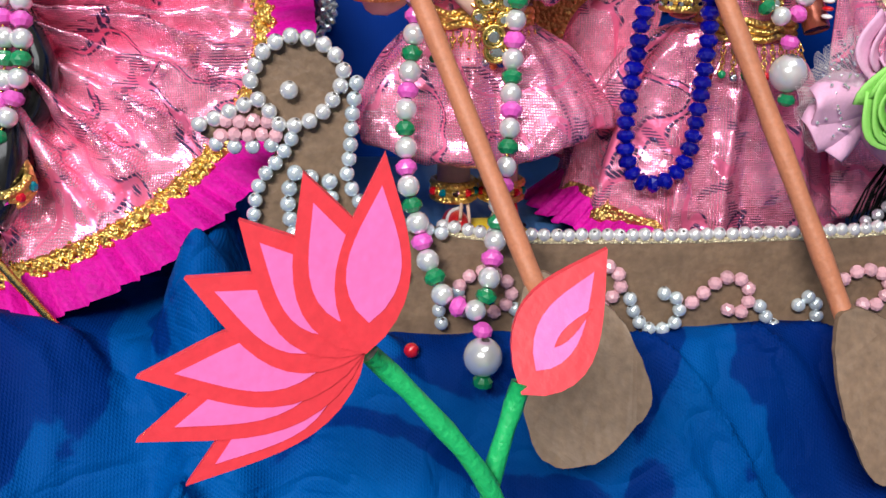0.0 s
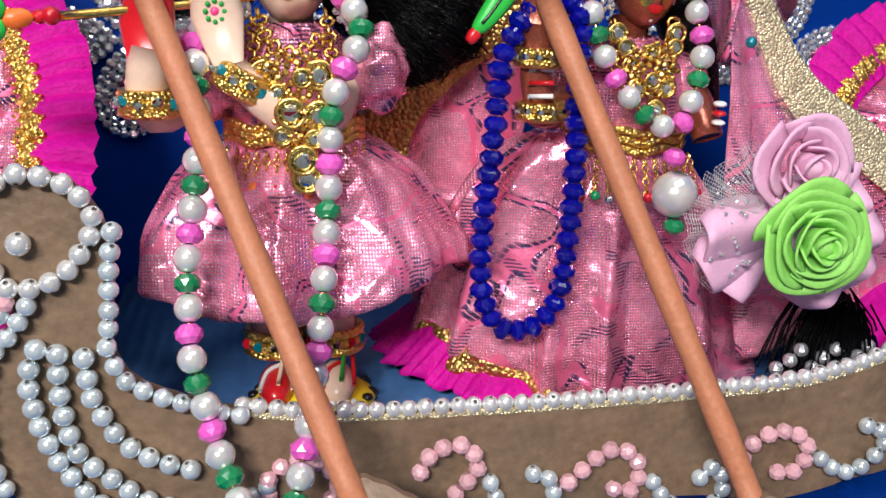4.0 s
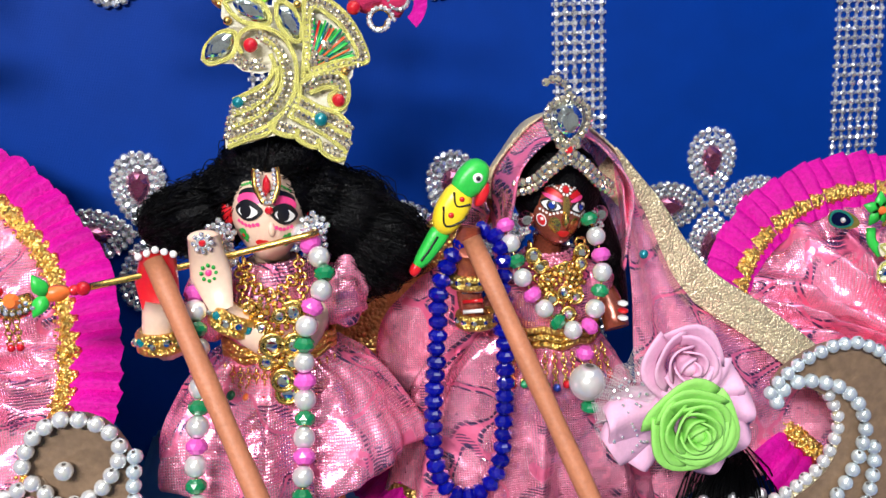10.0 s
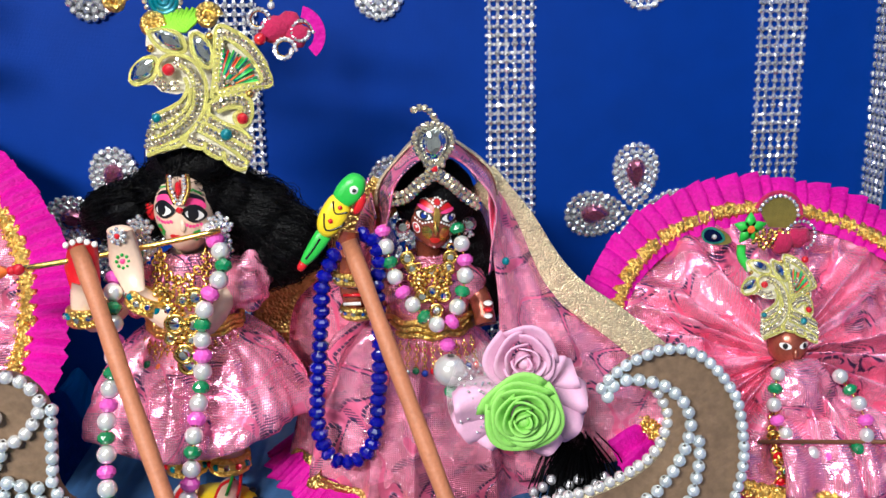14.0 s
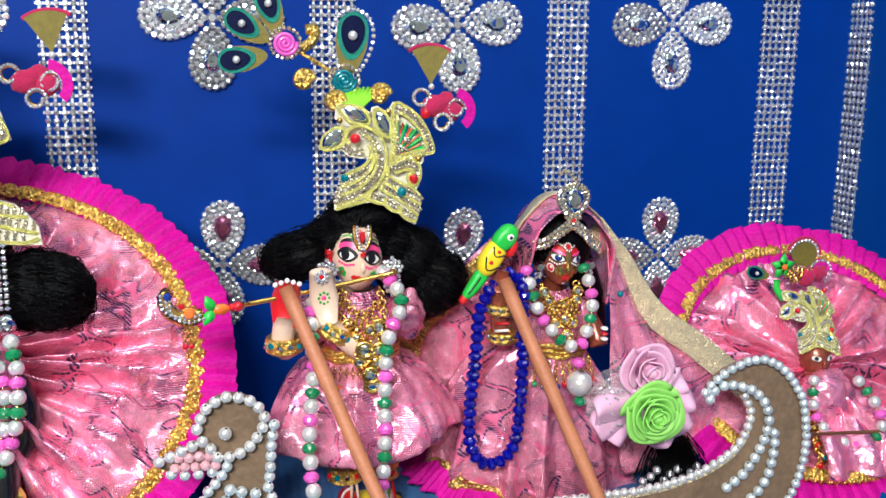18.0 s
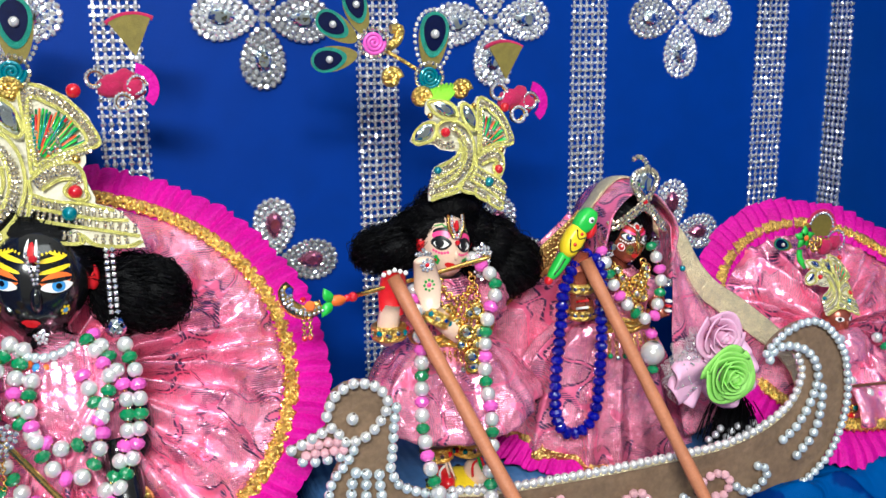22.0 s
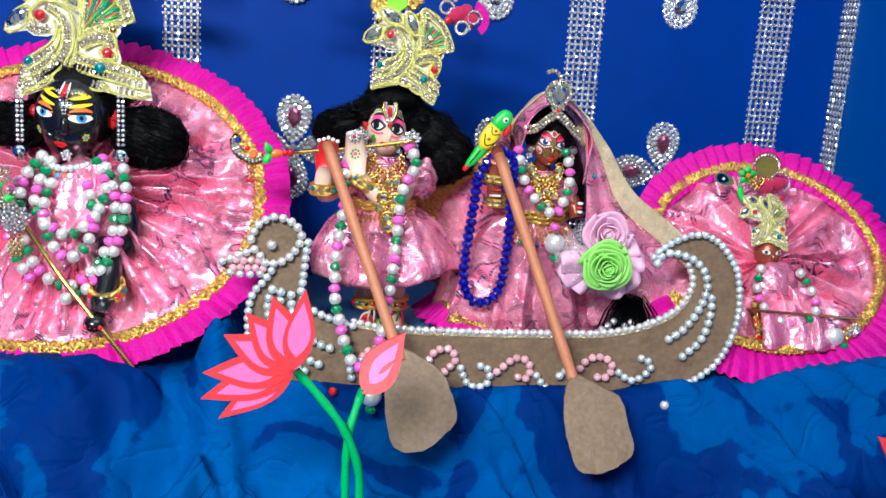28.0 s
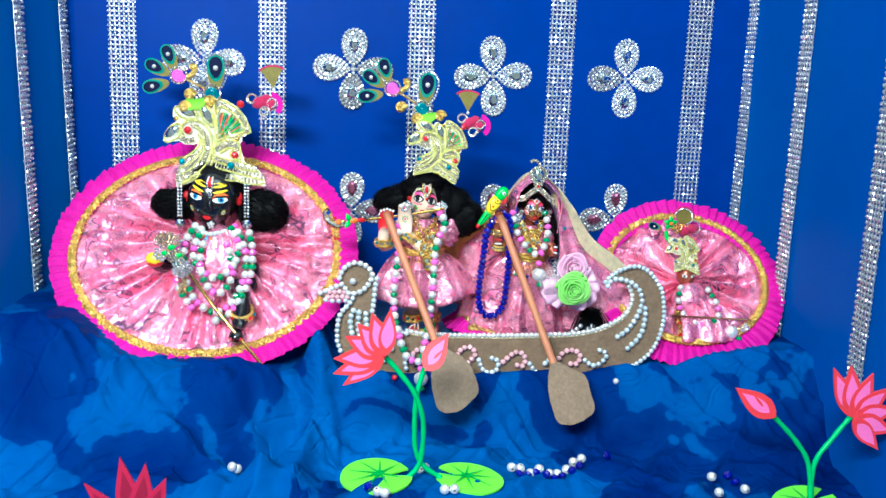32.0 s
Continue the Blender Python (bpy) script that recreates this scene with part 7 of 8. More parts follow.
def peacock_crown(label, left, right, y0, lean, seed, flare=0):
    """left, right: (x, z) of the two lower corners; the card leans back as it rises; flare draws the lower right corner out."""
    wide, drop = 490 + flare, 80
    ang = math.atan2(right[1] - left[1], right[0] - left[0]) + math.atan2(drop, wide)
    k = math.hypot(right[0] - left[0], right[1] - left[1]) / math.hypot(wide, drop)
    mid = (left[0] + right[0]) / 2

    def at(q, out=0.0):
        px = q[0] + flare * max(0.0, (q[0] - 600) / 275) * max(0.0, (q[1] - 500) / 270)
        u, w = (px - 385) * k, -(q[1] - 690) * k
        x, z = left[0] + u * math.cos(ang) - w * math.sin(ang), left[1] + u * math.sin(ang) + w * math.cos(ang)
        bow = 0.30 * (x - mid) ** 2 / max(0.02, k * wide)
        return Vector((x, y0 + lean * (z - left[1]) + bow - out, z))
    t = thing("peacock_crown", label, "crown", (0, 0, 0), "peacock crowns")
    s = k / 0.0000864
    fine = min(s, 1.1)
    edge = [at(q) for q in CROWN_EDGE]
    bm = bmesh.new()
    f = [bm.verts.new(p) for p in edge]
    b = [bm.verts.new(p + Vector((0, 0.0013 * s, 0))) for p in edge]
    for i, j, m in tessellate_polygon([[Vector((x, -y, 0)) for x, y in CROWN_EDGE]]):
        bm.faces.new((f[i], f[j], f[m])), bm.faces.new((b[m], b[j], b[i]))
    for i in range(len(f)):
        j = (i + 1) % len(f)
        bm.faces.new((f[i], b[i], b[j], f[j]))
    bmesh.ops.recalc_face_normals(bm, faces=bm.faces[:])
    card = part("backing", bm, CROWN_CARD, t, "pale gold embroidered card", smooth=False)
    for c in CORDS:
        for sh in (-5 * fine / s, 5 * fine / s):
            bm = bmesh.new()
            line = spline(c, step=4)
            pts = []
            for i, p in enumerate(line):
                d = line[min(i + 1, len(line) - 1)] - line[max(i - 1, 0)]
                d = d / max(1e-6, math.hypot(*d))
                pts.append(at((p[0] - d[1] * sh, p[1] + d[0] * sh), 0.0007 * s))
            tube(bm, pts, [(0.00036, 0.00055, 0.00057)[i % 3] * fine for i in range(len(pts))], 6)
            part("cord", bm, CORD, t, "twisted yellow-gold cord")
    rnd = random.Random(seed)
    spots = []
    for c in STONE_LINES:
        line = spline(c, step=23 * fine / s)
        for i, p in enumerate(line):
            d = line[min(i + 1, len(line) - 1)] - line[max(i - 1, 0)]
            d = d / max(1e-6, math.hypot(*d))
            for off in (-12, 12) if s < 1.4 else (-13, 0, 13):
                spots.append(at((p[0] - d[1] * off + rnd.uniform(-2, 2), p[1] + d[0] * off + rnd.uniform(-2, 2)), 0.0003 * s))
    spots += [at((rnd.uniform(755, 850), rnd.uniform(240, 345)), 0.0012 * s) for _ in range(14)]
    stuff_stones(card, spots, 0.00108 * fine, CHAMPAGNE, axis=FACE_OUT, segs=7)
    for q, r, m in (((507, 265), 32, RED_GEM), ((868, 500), 30, RED_GEM), ((950, 112), 32, RED_GEM), ((790, 575), 32, TEAL_GEM), ((445, 500), 26, TEAL_GEM), ((415, 165), 19, GOLD), ((708, 97), 17, GOLD), ((900, 380), 19, GOLD)):
        bm = bmesh.new()
        ball(bm, at(q, 0.0006 * s), r * k, 14, 10)
        part("stone", bm, m, t)
    for c, long, wide_, roll in (((375, 270), 78, 43, 38), ((512, 122), 80, 38, -30), ((676, 172), 78, 38, -63)):
        bm = bmesh.new()
        o = at(c, 0.0006 * s)
        ca, sa = math.cos(radians(roll)), math.sin(radians(roll))
        shape_ = []
        for i in range(16):
            a = 2 * math.pi * i / 16
            e, n_ = long * math.cos(a), wide_ * math.sin(a) * abs(math.sin(a)) ** 0.35
            shape_.append((o.x + k * (e * ca - n_ * sa), o.z + k * (e * sa + n_ * ca)))
        gem_mesh(bm, shape_, o.y, 0.0014 * s)
        part("gem", bm, CLEAR_GEM, t, "marquise glass stone", smooth=False)
    for i in range(30):
        a = radians(-82 + 68 * i / 29 + rnd.uniform(-2, 2))
        r0, r1 = rnd.uniform(40, 90), rnd.uniform(200, 232) - 28 * abs(i / 29 - 0.5)
        p0, p1 = (742 + r0 * math.cos(a), 370 + r0 * math.sin(a)), (742 + r1 * math.cos(a), 370 + r1 * math.sin(a))
        bm = bmesh.new()
        tube(bm, [at(p0, 0.0004 * s), at(p1, 0.0007 * s)], 0.00046 * s, 5)
        part("silk_stitch", bm, (PARROT_GREEN, GREEN_BEAD, RED_PAINT, TEAL_GEM, PARROT_GREEN, ORANGE_PAINT, GREEN_BEAD)[(i * 3) % 7], t)
    return t, at


def feather(parent, c, up, size, border):
    """A peacock eye feather: olive tip, green ring, dark blue eye, a pearl on it."""
    up = Vector(up).normalized()
    side = Vector((up.z, 0, -up.x))
    for k, (m, q, o, rise) in enumerate(((OLIVE, 1.0, 0.0, 0.0), (PEACOCK, 0.76, 0.0006, 0.30), (PEACOCK_BLUE, 0.60, 0.0012, 0.48))):
        bm = bmesh.new()
        pts = []
        for i in range(24):
            a = 2 * math.pi * i / 24
            w, h = 0.56 * math.sin(a) * (1 + 0.22 * math.cos(a)) * (0.92, 1.18, 1.12)[k], math.cos(a)
            p = Vector(c) + (side * w + up * (h + rise)) * size * q
            pts.append((p.x, p.z))
        plate(bm, pts, c[1] - o, 0.0008)
        pr = part(("feather_vane", "feather_ring", "feather_eye")[k], bm, m, parent, smooth=False)
    bm = bmesh.new()
    ball(bm, Vector(c) + up * size * 0.25 + Vector((0, -0.002, 0)), size * 0.16, 10, 8)
    part("pearl", bm, PEARL, parent)
    if border:
        stuff_stones(pr, [Vector(c) + (side * 0.66 * math.sin(a) * (1 + 0.25 * math.cos(a)) + up * math.cos(a) * 1.06) * size + Vector((0, -0.0006, 0)) for a in (radians(-140 + 280 * i / 25) for i in range(26))], size * 0.085, SILVER, axis=FACE_OUT)


def curl(parent, pts, r, material, name):
    bm = bmesh.new()
    tube(bm, spline(pts, count=16), r, 8)
    return part(name, bm, material, parent)


def plume(label, a, k, turn, lime=-0.004, fan_at=(0.0390, 0.0075)):
    """The jewelled spray above a crown, anchored at a, k times the small one, turned by degrees."""
    t = thing("crown_plume", label, "plume", (0, 0, 0), "crown plumes")
    ca, sa = math.cos(radians(turn)), math.sin(radians(turn))

    def at(x, z, o=0.0):
        return Vector((a[0] + k * (x * ca - z * sa), a[1] - o + 0.25 * k * z, a[2] + k * (x * sa + z * ca)))

    def lay(pts, o=0.0):
        return [at(x, z, o) for x, z in pts]
    bm = bmesh.new()
    for i in range(26):
        x = -0.008 + 0.0007 * i
        tube(bm, lay([(lime + x * 0.5, -0.004), (lime + x, 0.0), (lime + x * 1.15 + 0.002, 0.0055 + 0.001 * math.sin(i * 2.3))], 0.001), 0.0008 * k, 4)
    part("lime_feather", bm, LIME_FELT, t)["kind"] = "stuff"
    for c in ((lime - 0.009, -0.001), (lime + 0.0150, 0.0025), (-0.029, 0.010)):
        p = at(*c)
        curl(t, [p + Vector((0.0048 * k * math.cos(q) * (1 - q / 12), 0, 0.0048 * k * math.sin(q) * (1 - q / 12))) for q in np.linspace(0, 9, 16)], 0.0024 * k, GOLD_TRIM, "gold_curl")
    feather(t, at(-0.003, 0.029), (0.12 * ca - sa, 0, ca + 0.12 * sa), 0.0165 * k, True)
    for c, up in (((-0.060, 0.021), (-1, 0, -0.15)), ((-0.057, 0.037), (-0.85, 0, 0.55)), ((-0.045, 0.046), (-0.3, 0, 1))):
        feather(t, at(*c), (up[0] * ca - up[2] * sa, 0, up[0] * sa + up[2] * ca), 0.0130 * k, False)
    for c, m in (((-0.038, 0.029), ORCHID_PAINT), ((-0.008, 0.010), TEAL_GEM)):
        p = at(*c, 0.003)
        bm = bmesh.new()
        tube(bm, [p + Vector((q * 0.00033 * k * math.cos(q), 0.00004 * q * k, q * 0.00033 * k * math.sin(q))) for q in np.linspace(0.2, 19.0, 90)], 0.0011 * k, 6)
        part("coiled_rosette", bm, m, t)
        stuff_stones(t, [p + Vector((0.0078 * k * math.cos(q), 0.001, 0.0078 * k * math.sin(q))) for q in np.linspace(0, 6.1, 20)], 0.0013 * k, CHAMPAGNE, axis=FACE_OUT)
    curl(t, lay([(-0.008, 0.010), (-0.020, 0.018), (-0.030, 0.024), (-0.036, 0.028)]), 0.0011 * k, GOLD_TRIM, "gold_stalk")
    curl(t, lay([(-0.030, 0.026), (-0.024, 0.030), (-0.022, 0.036), (-0.027, 0.036)]), 0.0028 * k, GOLD_TRIM, "gold_curl")
    # fan, felt and curls on the other side
    bm = bmesh.new()
    c = fan_at
    dx, dz = (c[0] - 0.0390) * -0.4, (c[1] - 0.0075) * 0.5
    out = [at(*c)] + [at(c[0] + 0.0205 * math.sin(q), c[1] + 0.0205 * math.cos(q)) for q in np.linspace(-0.52, 0.52, 12)]
    plate(bm, [(p.x, p.z) for p in out], out[0].y, 0.0009)
    fan = part("fan", bm, OLIVE, t, smooth=False)
    curl(fan, [at(c[0] + 0.0210 * math.sin(q), c[1] + 0.0210 * math.cos(q), 0.0008) for q in np.linspace(-0.58, 0.58, 12)], 0.0012 * k, HOT_FELT, "fan_edge")
    stuff_stones(fan, [at(c[0] + 0.0180 * math.sin(q), c[1] + 0.0180 * math.cos(q), 0.0006) for q in np.linspace(-0.50, 0.50, 9)], 0.0010 * k, SILVER, axis=FACE_OUT)
    bm = bmesh.new()
    ball(bm, at(c[0], c[1] - 0.001, 0.001), 0.0018 * k, 10, 8)
    part("pearl", bm, PEARL, t)
    for q, r in (((0.0400, -0.0040), 0.0072), ((0.0500, -0.0065), 0.0060), ((0.0465, -0.0010), 0.0058)):
        bm = bmesh.new()
        o = at(q[0] + dx, q[1] + dz)
        for v in ball(bm, o, (r * k, r * 0.55 * k, r * 0.80 * k), 14, 10):
            v.co += (v.co - o) * 0.35 * noise_at(v.co.x * 300, v.co.y * 300, v.co.z * 300)
        part("felt_petal", bm, HOT_FELT, t)
    bm = bmesh.new()
    out = [at(0.0500 + dx + rr * math.cos(q), -0.0060 + dz + rr * math.sin(q)) for rr, qs in ((0.0125, np.linspace(-0.9, 1.3, 14)), (0.0075, np.linspace(1.3, -0.9, 10))) for q in qs]
    plate(bm, [(p.x, p.z) for p in out], out[0].y, 0.0010)
    part("pink_ruff", bm, MAGENTA, t, smooth=False)
    for q in ((0.0330 + dx, 0.0005 + dz), (0.0520 + dx, -0.0050 + dz), (0.0440 + dx, -0.0125 + dz)):
        stuff_stones(t, [at(q[0] + 0.0052 * math.cos(w) * (1 - 0.06 * w), q[1] + 0.0052 * math.sin(w) * (1 - 0.06 * w), 0.002) for w in np.linspace(0, 6.2, 18)], 0.0011 * k, SILVER, axis=FACE_OUT)
        p = at(*q)
        curl(t, [p + Vector((0.0050 * k * math.cos(w) * (1 - 0.06 * w), 0, 0.0050 * k * math.sin(w) * (1 - 0.06 * w))) for w in np.linspace(0, 6.2, 14)], 0.0012 * k, GOLD, "silver_curl")
    return t


peacock_crown("pale gold peacock crown with rhinestones on the cream doll", (-0.0128, 0.3622), (0.0292, 0.3535), 0.3435, 0.24, 1)
plume("peacock feather and rhinestone spray above the cream doll's crown", (0.0040, 0.3680, 0.4175), 1.0, 0)
peacock_crown("large pale gold peacock crown with rhinestones on the black doll", (-0.2485, 0.3415), (-0.1615, 0.3440), 0.3640, 0.60, 2, 200)
plume("peacock feather and rhinestone spray above the black doll's crown", (-0.2080, 0.4120, 0.4240), 1.08, 6, -0.026, (0.0500, 0.0100))
peacock_crown("small pale gold peacock crown on the coppery doll", (0.2672, 0.2645), (0.2934, 0.2617), 0.3460, 0.70, 3)

# black doll's dress
shawl = thing("doll_shawl", "pink foil shawl crossed over the black doll's chest", "shawl", (0, 0, 0), "doll dresses")
for s in (-1, 1):
    a = spline([(-0.211 + s * 0.034, 0.366, 0.296), (-0.208 + s * 0.031, 0.346, 0.276), (-0.204 + s * 0.010, 0.338, 0.252), (-0.203 - s * 0.006, 0.334, 0.225)], count=30)
    b = spline([(-0.211 + s * 0.013, 0.356, 0.305), (-0.208 + s * 0.008, 0.345, 0.285), (-0.204 - s * 0.010, 0.340, 0.262), (-0.203 - s * 0.024, 0.338, 0.232)], count=30)
    bm = bmesh.new()
    grid_sheet(bm, 20, 30, lambda u, v: tuple(a[int(v * 29)] * (1 - u) + b[int(v * 29)] * u + np.array([0, -0.006 * math.sin(math.pi * u) + 0.0014 * math.sin(u * 22 + v * 3) - 0.002 * (s > 0), 0])))
    thicken(bm, 0.001)
    part("shawl_fold", bm, BROCADE, shawl)
bm = bmesh.new()
for v in ball(bm, (-0.205, 0.362, 0.258), (0.037, 0.0285, 0.046), 48, 32):
    v.co += Vector((0, -0.002 * math.sin(v.co.x * 400), 0)) + (v.co - Vector((-0.205, 0.362, 0.258))) * 0.06 * noise_at(v.co.x * 80, v.co.y * 80, v.co.z * 80)
part("bodice", bm, BROCADE, shawl)
for pts in ([(-0.228, 0.352, 0.306), (-0.236, 0.338, 0.292), (-0.237, 0.330, 0.272), (-0.233, 0.326, 0.252), (-0.223, 0.322, 0.236), (-0.209, 0.319, 0.227), (-0.196, 0.320, 0.230), (-0.185, 0.324, 0.243), (-0.178, 0.329, 0.260), (-0.177, 0.335, 0.280), (-0.184, 0.346, 0.297), (-0.190, 0.355, 0.305)],
            [(-0.222, 0.350, 0.303), (-0.227, 0.338, 0.288), (-0.226, 0.330, 0.275), (-0.214, 0.325, 0.263), (-0.203, 0.323, 0.260), (-0.194, 0.326, 0.266), (-0.187, 0.331, 0.276), (-0.184, 0.340, 0.290), (-0.193, 0.352, 0.304)],
            [(-0.219, 0.340, 0.290), (-0.221, 0.328, 0.276), (-0.215, 0.320, 0.256), (-0.204, 0.317, 0.246), (-0.194, 0.320, 0.252), (-0.189, 0.327, 0.268), (-0.196, 0.340, 0.290)],
            [(-0.175, 0.350, 0.300), (-0.171, 0.338, 0.286), (-0.171, 0.330, 0.268), (-0.176, 0.325, 0.250), (-0.184, 0.320, 0.236), (-0.193, 0.317, 0.224), (-0.205, 0.315, 0.219)],
            [(-0.232, 0.351, 0.300), (-0.243, 0.337, 0.284), (-0.244, 0.330, 0.266), (-0.239, 0.324, 0.246), (-0.228, 0.319, 0.231)]):
    strand("white, green and orchid bead garland on the black doll", pts, FOUR, 0.0076, 0.0042)
collar = thing("bead_collar", "tight collar of pearls and orange stones at the black doll's neck", "necklace", (-0.2125, 0.352, 0.297))
for k in range(9):
    a = radians(200 + 17.5 * k)
    piece("pearl", B_COOL, collar, (0.014 * math.cos(a), 0.012 * math.sin(a) + 0.006, 0.002 + 0.002 * abs(k - 4) / 4), None, 0.0026)
for k in range(5):
    bm = bmesh.new()
    ball(bm, (-0.008 + 0.004 * k, -0.006 + 0.0006 * (k - 2) ** 2, -0.0035 + 0.0006 * (k - 2) ** 2), 0.0024, 10, 8)
    part("stone", bm, (ORANGE_PAINT, BLUE_PAINT, ORANGE_PAINT, WHITE_PAINT, ORANGE_PAINT)[k], collar)
for x in (-0.2440, -0.1785):
    e = thing("crown_drop", "hanging row of square rhinestones ending in a crystal ball", "ornament", (x, 0.362, 0.347), "crown drops")
    stuff_stones(e, [(0.0015 * q, -0.001 - 0.0002 * i, -0.0032 * i) for i in range(11) for q in (-1, 1)], 0.0016, SILVER, axis=FACE_OUT, segs=4)
    bm = bmesh.new()
    bmesh.ops.create_icosphere(bm, subdivisions=2, radius=0.0056, matrix=Matrix.Translation((0, -0.004, -0.040)))
    part("crystal_ball", bm, CLEAR_GEM, e, smooth=False)
tk = thing("forehead_jewel", "red and silver forehead jewel on the black doll", "jewel", (-0.2135, 0.3540, 0.3450), "forehead jewels")
stuff_stones(tk, [(s * (0.0030 - 0.0024 * k / 7), -0.001 + 0.0004 * k * 0, 0.0050 - 0.0022 * k) for s in (-1, 1) for k in range(8)], 0.0010, SILVER, axis=FACE_OUT)
stone_part(tk, "stone", RED_GEM, (0, -0.002, 0.002), 0.0020)
chin = thing("chin_stone", "clear stone cluster on the black doll's chin", "jewel", (-0.2135, 0.3570, 0.3065), "forehead jewels")
cluster(chin, "stone_cluster", (0, -0.001, 0), 0.0036, 0.0036, 12, 0.0012, seed=5)
wand = thing("gold_staff", "slim gold staff with a jewelled head across the skirt", "staff", (0, 0, 0))
bm = bmesh.new()
tube(bm, [(-0.2460, 0.3270, 0.2860), (-0.2060, 0.3090, 0.2350), (-0.1520, 0.2900, 0.1735)], 0.0017, 10)
part("rod", bm, GOLD, wand)
for c, rx, rz, n, sd in (((-0.250, 0.322, 0.297), 0.0125, 0.0090, 52, 9), ((-0.236, 0.319, 0.270), 0.0100, 0.0100, 44, 10), ((-0.257, 0.323, 0.284), 0.0070, 0.0080, 26, 12), ((-0.244, 0.320, 0.283), 0.0090, 0.0070, 30, 13)):
    cluster(wand, "stone_cluster", c, rx, rz, n, 0.0014, CHAMPAGNE if sd % 2 else SILVER, seed=sd)
cluster(wand, "gold_cluster", (-0.252, 0.324, 0.299), 0.008, 0.006, 24, 0.0015, GOLD, seed=11)
for c in ((-0.2460, 0.3180, 0.2900), (-0.2400, 0.3180, 0.2820), (-0.2520, 0.3200, 0.2840)):
    bm = bmesh.new()
    plate(bm, petal_shape((c[0] - 0.004, c[2]), (c[0] + 0.005, c[2] + 0.002), 0.0030, 14), c[1], 0.0012)
    part("leaf", bm, PARROT_GREEN, wand)
for k in range(3):
    chain(wand, [(-0.240 + 0.003 * k, 0.322, 0.266), (-0.240 + 0.003 * k, 0.320, 0.255), (-0.240 + 0.003 * k, 0.318, 0.247)], 0.0009, 0.0022, "tassel_chain")
fruit = thing("sweet_ball", "yellow and red painted ball in the black doll's hand", "ball", (-0.2640, 0.330, 0.2770))
bm = bmesh.new()
for v in ball(bm, (0, 0, 0), (0.0085, 0.007, 0.0068), 18, 12):
    v.co *= 1 + 0.10 * noise_at(v.co.x * 250, v.co.y * 250, v.co.z * 250)
part("top", bm, YELLOW_PAINT, fruit)
bm = bmesh.new()
ball(bm, (0.0, 0.0012, -0.0030), (0.0086, 0.0072, 0.0058), 16, 10)
part("base", bm, RED_PAINT, fruit)
bg = thing("bracelet", "wide gold bracelet with coloured stones on the black doll's ankle", "bracelet", (-0.1800, 0.3195, 0.2265), "bracelets")
bm = bmesh.new()
for h in (-0.004, -0.001, 0.002):
    tube(bm, [Matrix.Rotation(0.5, 3, "X") @ Vector((0.0105 * math.cos(a), 0.0105 * math.sin(a), h)) for a in (2 * math.pi * k / 18 for k in range(19))], 0.0019, 6)
part("band", bm, GOLD_TRIM, bg)
for k in range(6):
    a = radians(-165 + 30 * k)
    stone_part(bg, "stone", (CLEAR_GEM, RED_GEM, TEAL_GEM, CLEAR_GEM, RED_GEM, TEAL_GEM)[k], Matrix.Rotation(0.5, 3, "X") @ Vector((0.0122 * math.cos(a), 0.0122 * math.sin(a), 0)), 0.0022)

# small coppery doll
sb = thing("doll_dress", "small pink brocade wrap on the coppery doll", "dress", (0, 0, 0), "doll dresses")
bm = bmesh.new()
for v in ball(bm, (0.286, 0.347, 0.232), (0.020, 0.014, 0.022), 30, 20):
    v.co += (v.co - Vector((0.286, 0.347, 0.232))) * 0.14 * noise_at(v.co.x * 120, v.co.y * 120, v.co.z * 120)
part("bodice", bm, BROCADE, sb)
for x0, x1, s in ((0.270, 0.300, 0), (0.298, 0.318, 3)):
    bm = bmesh.new()
    grid_sheet(bm, 20, 24, lambda u, v: (x0 + (x1 - x0) * u + 0.008 * v * (u - 0.3), 0.336 - 0.026 * v - 0.003 * math.sin(u * 9 + s) - 0.006 * math.sin(math.pi * v), 0.230 - 0.030 * v))
    thicken(bm, 0.001)
    part("skirt_fold", bm, BROCADE, sb)
strand("white, green and orchid bead garland on the coppery doll",
       [(0.2725, 0.340, 0.250), (0.2690, 0.334, 0.240), (0.2700, 0.330, 0.230), (0.2780, 0.326, 0.2200), (0.2900, 0.322, 0.2150), (0.3030, 0.321, 0.2170), (0.3100, 0.323, 0.2260), (0.3080, 0.330, 0.2380), (0.3020, 0.338, 0.2480)],
       FOUR, 0.0072, 0.0037, pend=[(B_PEARL, "pearl_pendant", (0.3230, 0.318, 0.2080), 0.0075), (B_GREEN, "green_bead", (0.3310, 0.316, 0.2020), 0.0036), (B_ORCHID, "orchid_bead", (0.3140, 0.319, 0.2130), 0.0036)])
sf = thing("flute", "thin brown wooden flute held by the coppery doll", "flute", (0, 0, 0))
bm = bmesh.new()
tube(bm, [(0.258, 0.322, 0.2245), (0.345, 0.321, 0.2205)], 0.0010, 8)
part("tube", bm, mat("dark_wood", (0.16, 0.06, 0.025), 0.4, 0, 120, 0.2, 0.2), sf)
cluster(sf, "stone_cluster", (0.3370, 0.318, 0.2130), 0.005, 0.005, 14, 0.0012, seed=31)
jw = thing("gold_necklace", "gold and red jewellery on the coppery doll", "necklace", (0, 0, 0))
chain(jw, [(0.272, 0.338, 0.236), (0.268, 0.330, 0.224), (0.270, 0.322, 0.208)], 0.0018)
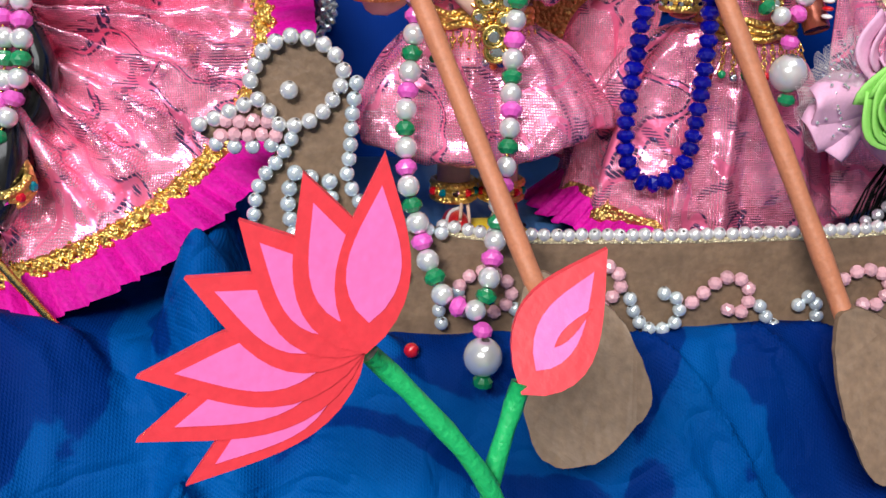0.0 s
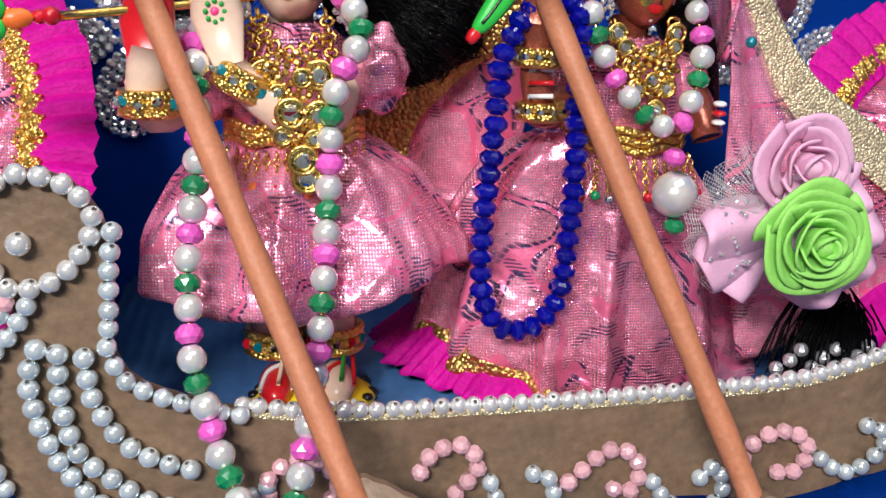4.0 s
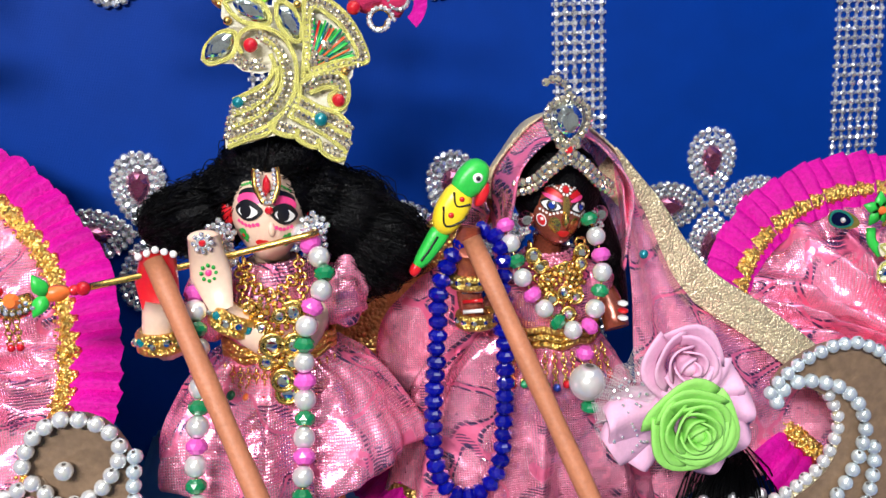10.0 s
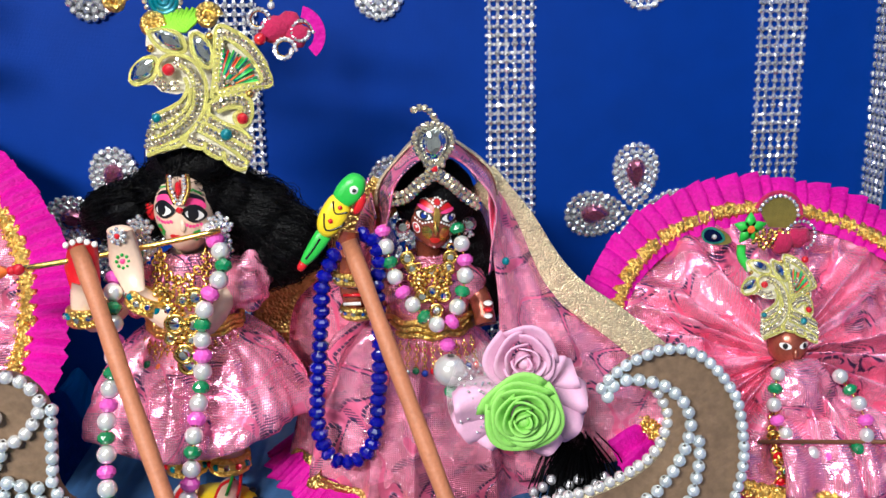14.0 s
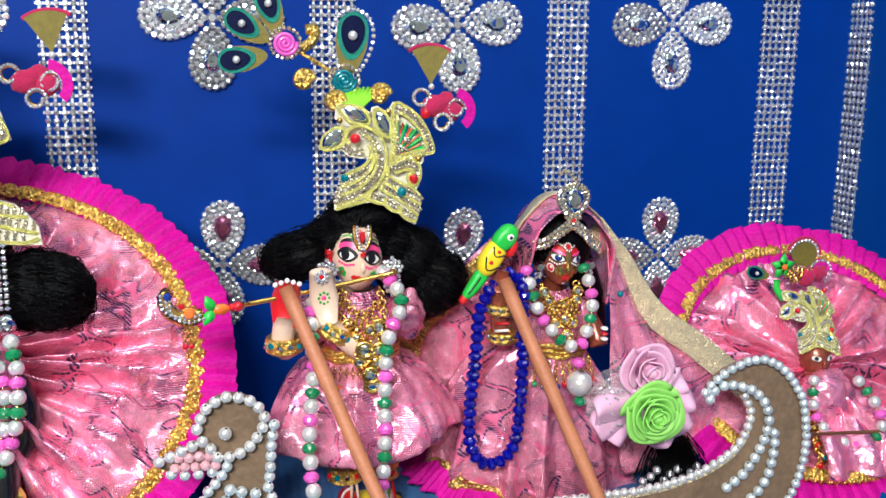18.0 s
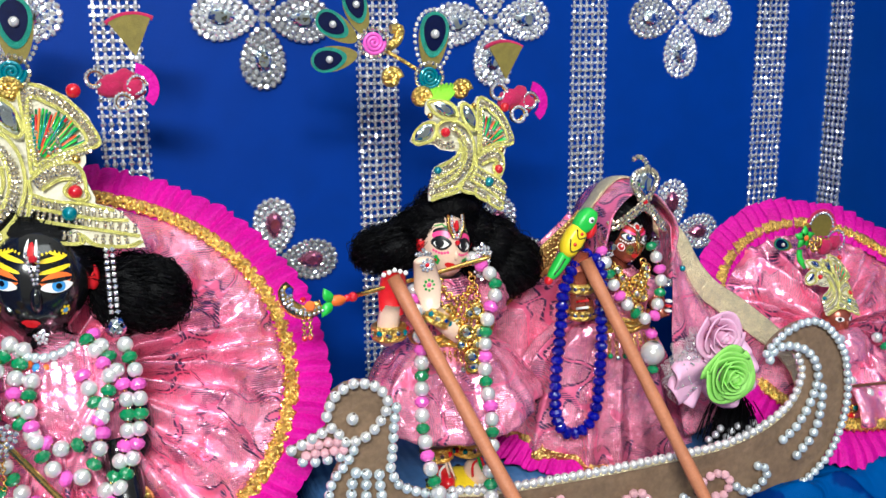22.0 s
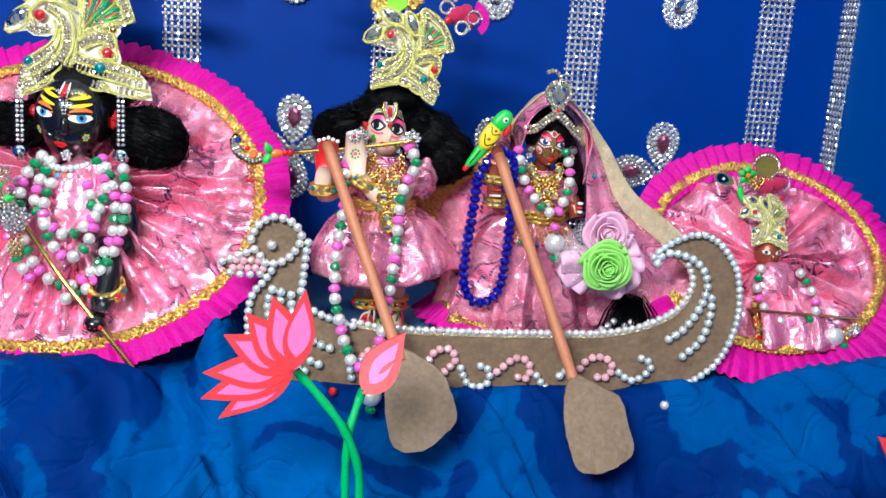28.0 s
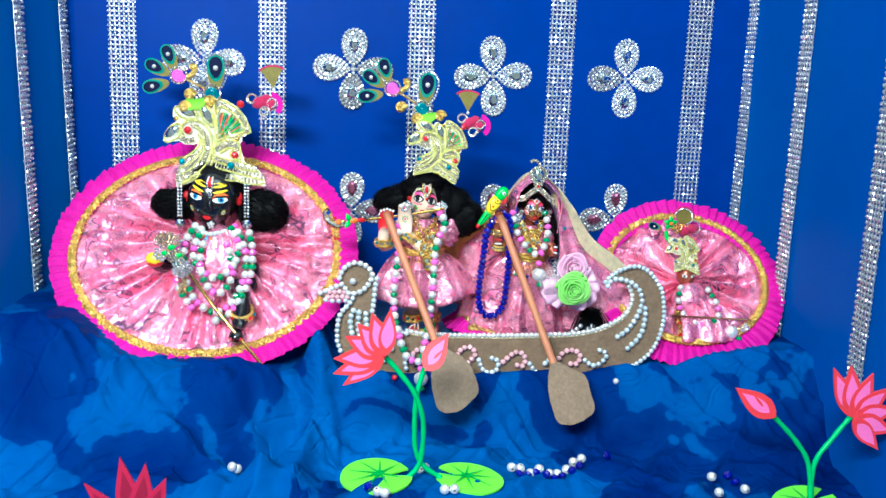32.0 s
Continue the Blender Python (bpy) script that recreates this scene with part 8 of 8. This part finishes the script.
for c, m in (((0.2690, 0.325, 0.2150), RED_GEM), ((0.2730, 0.322, 0.2080), TEAL_GEM), ((0.2665, 0.326, 0.2250), GOLD), ((0.2700, 0.322, 0.2030), RED_GEM)):
    set_stone(jw, c, 0.0024, m, "small coloured stone")
spray = thing("crown_plume", "green, red and gold spray above the small crown", "plume", (0.2750, 0.3780, 0.3080), "crown plumes")
for k in range(5):
    a = radians(90 + 72 * k)
    bm = bmesh.new()
    plate(bm, petal_shape((-0.006, 0.004), (-0.006 + 0.0085 * math.cos(a), 0.004 + 0.0085 * math.sin(a)), 0.0030, 14), -0.002, 0.0012)
    part("green_petal", bm, PARROT_GREEN, spray)
stone_part(spray, "stone", ORANGE_PAINT, (-0.006, -0.004, 0.004), 0.0020)
bm = bmesh.new()
plate(bm, [(0.004, 0.004)] + [(0.008 + 0.0100 * math.cos(q), 0.010 + 0.0100 * math.sin(q)) for q in np.linspace(2.8, 0.0, 12)] + [(0.016, 0.003)], 0.0, 0.001)
fan = part("fan", bm, OLIVE, spray, smooth=False)
stuff_stones(fan, [(0.008 + 0.0100 * math.cos(q), -0.001, 0.010 + 0.0100 * math.sin(q)) for q in np.linspace(2.8, 0.0, 12)], 0.0012, SILVER, axis=FACE_OUT)
curl(spray, [(0.008 + 0.0118 * math.cos(q), -0.0005, 0.010 + 0.0118 * math.sin(q)) for q in np.linspace(2.8, 0.0, 12)], 0.0010, HOT_FELT, "fan_edge")
for c, r in (((0.010, -0.003, -0.003), 0.0070), ((0.018, -0.003, -0.001), 0.0060)):
    bm = bmesh.new()
    for v in ball(bm, c, (r, r * 0.5, r * 0.8), 14, 10):
        v.co += (v.co - Vector(c)) * 0.35 * noise_at(v.co.x * 300, v.co.y * 300, v.co.z * 300)
    part("felt_petal", bm, HOT_FELT, spray)
stuff_stones(spray, [(0.0185 + 0.0075 * math.cos(w), -0.004, 0.000 + 0.0075 * math.sin(w)) for w in np.linspace(-1.0, 2.6, 13)], 0.0011, SILVER, axis=FACE_OUT)
cluster(spray, "gold_cluster", (0.004, -0.003, -0.001), 0.010, 0.005, 30, 0.0014, GOLD, seed=41)
feather(spray, Vector((-0.022, 0.0, 0.000)), (-0.9, 0, 0.3), 0.0080, False)
bm = bmesh.new()
tube(bm, spline([(-0.010, -0.002, -0.004), (-0.010, -0.003, -0.010), (-0.006, -0.005, -0.016)], count=8), 0.0022, 8, 0.5)
part("green_ribbon", bm, PARROT_GREEN, spray)

# ---- loose things on the cloth ----
def on_cloth(name, me, label, x, y, r, cat="bead"):
    ob = tagged(new(name, me), label, cat, "loose beads on the cloth")
    ob.location = (x, y, cloth_height(x, y) + r * 0.9)
    ob.rotation_euler = (random.uniform(0, 3), random.uniform(0, 3), 0)
    ob.scale = (r, r, r)


WHITE_LABEL, BLUE_LABEL = "loose white pearl bead lying on blue cloth", "loose cobalt crystal bead lying on blue cloth"
for i in range(9):
    on_cloth("pearl", B_PEARL, WHITE_LABEL, 0.072 + 0.0088 * i, 0.190 + 0.004 * (i % 2) + 0.0024 * max(0, i - 4) ** 1.6, 0.0046)
for i in range(8):
    on_cloth("crystal", B_BLUE, BLUE_LABEL, 0.078 + 0.0082 * i, 0.183 + 0.0025 * (i % 3) + 0.0016 * max(0, i - 4) ** 1.4, 0.0040)
for x, y, b in ((0.161, 0.193, 1), (-0.052, 0.122, 0), (-0.046, 0.120, 0), (-0.060, 0.125, 1), (0.004, 0.128, 0), (0.012, 0.127, 0), (-0.044, 0.188, 0), (-0.172, 0.190, 0), (-0.176, 0.187, 0),
                (-0.013, 0.172, 0), (-0.008, 0.176, 0), (0.248, 0.160, 0), (0.251, 0.148, 0), (0.274, 0.168, 1), (0.278, 0.155, 0), (0.269, 0.174, 1)):
    on_cloth("crystal" if b else "pearl", B_BLUE if b else B_PEARL, BLUE_LABEL if b else WHITE_LABEL, x, y, 0.0044)
pin = thing("pearl_pin", "pearl-headed pin stuck in the blue cloth", "pin", (0.192, 0.282, 0.1665))
piece("head", B_PEARL, pin, (0, 0, 0.001), None, 0.0032)
bm = bmesh.new()
tube(bm, [(0, 0, 0), (0.002, 0.010, -0.012)], 0.0004, 6)
part("needle", bm, SILVER_DULL, pin)
on_cloth("red_bead", B_RED, "small red bead at the foot of the boat", -0.030, 0.286, 0.0029)
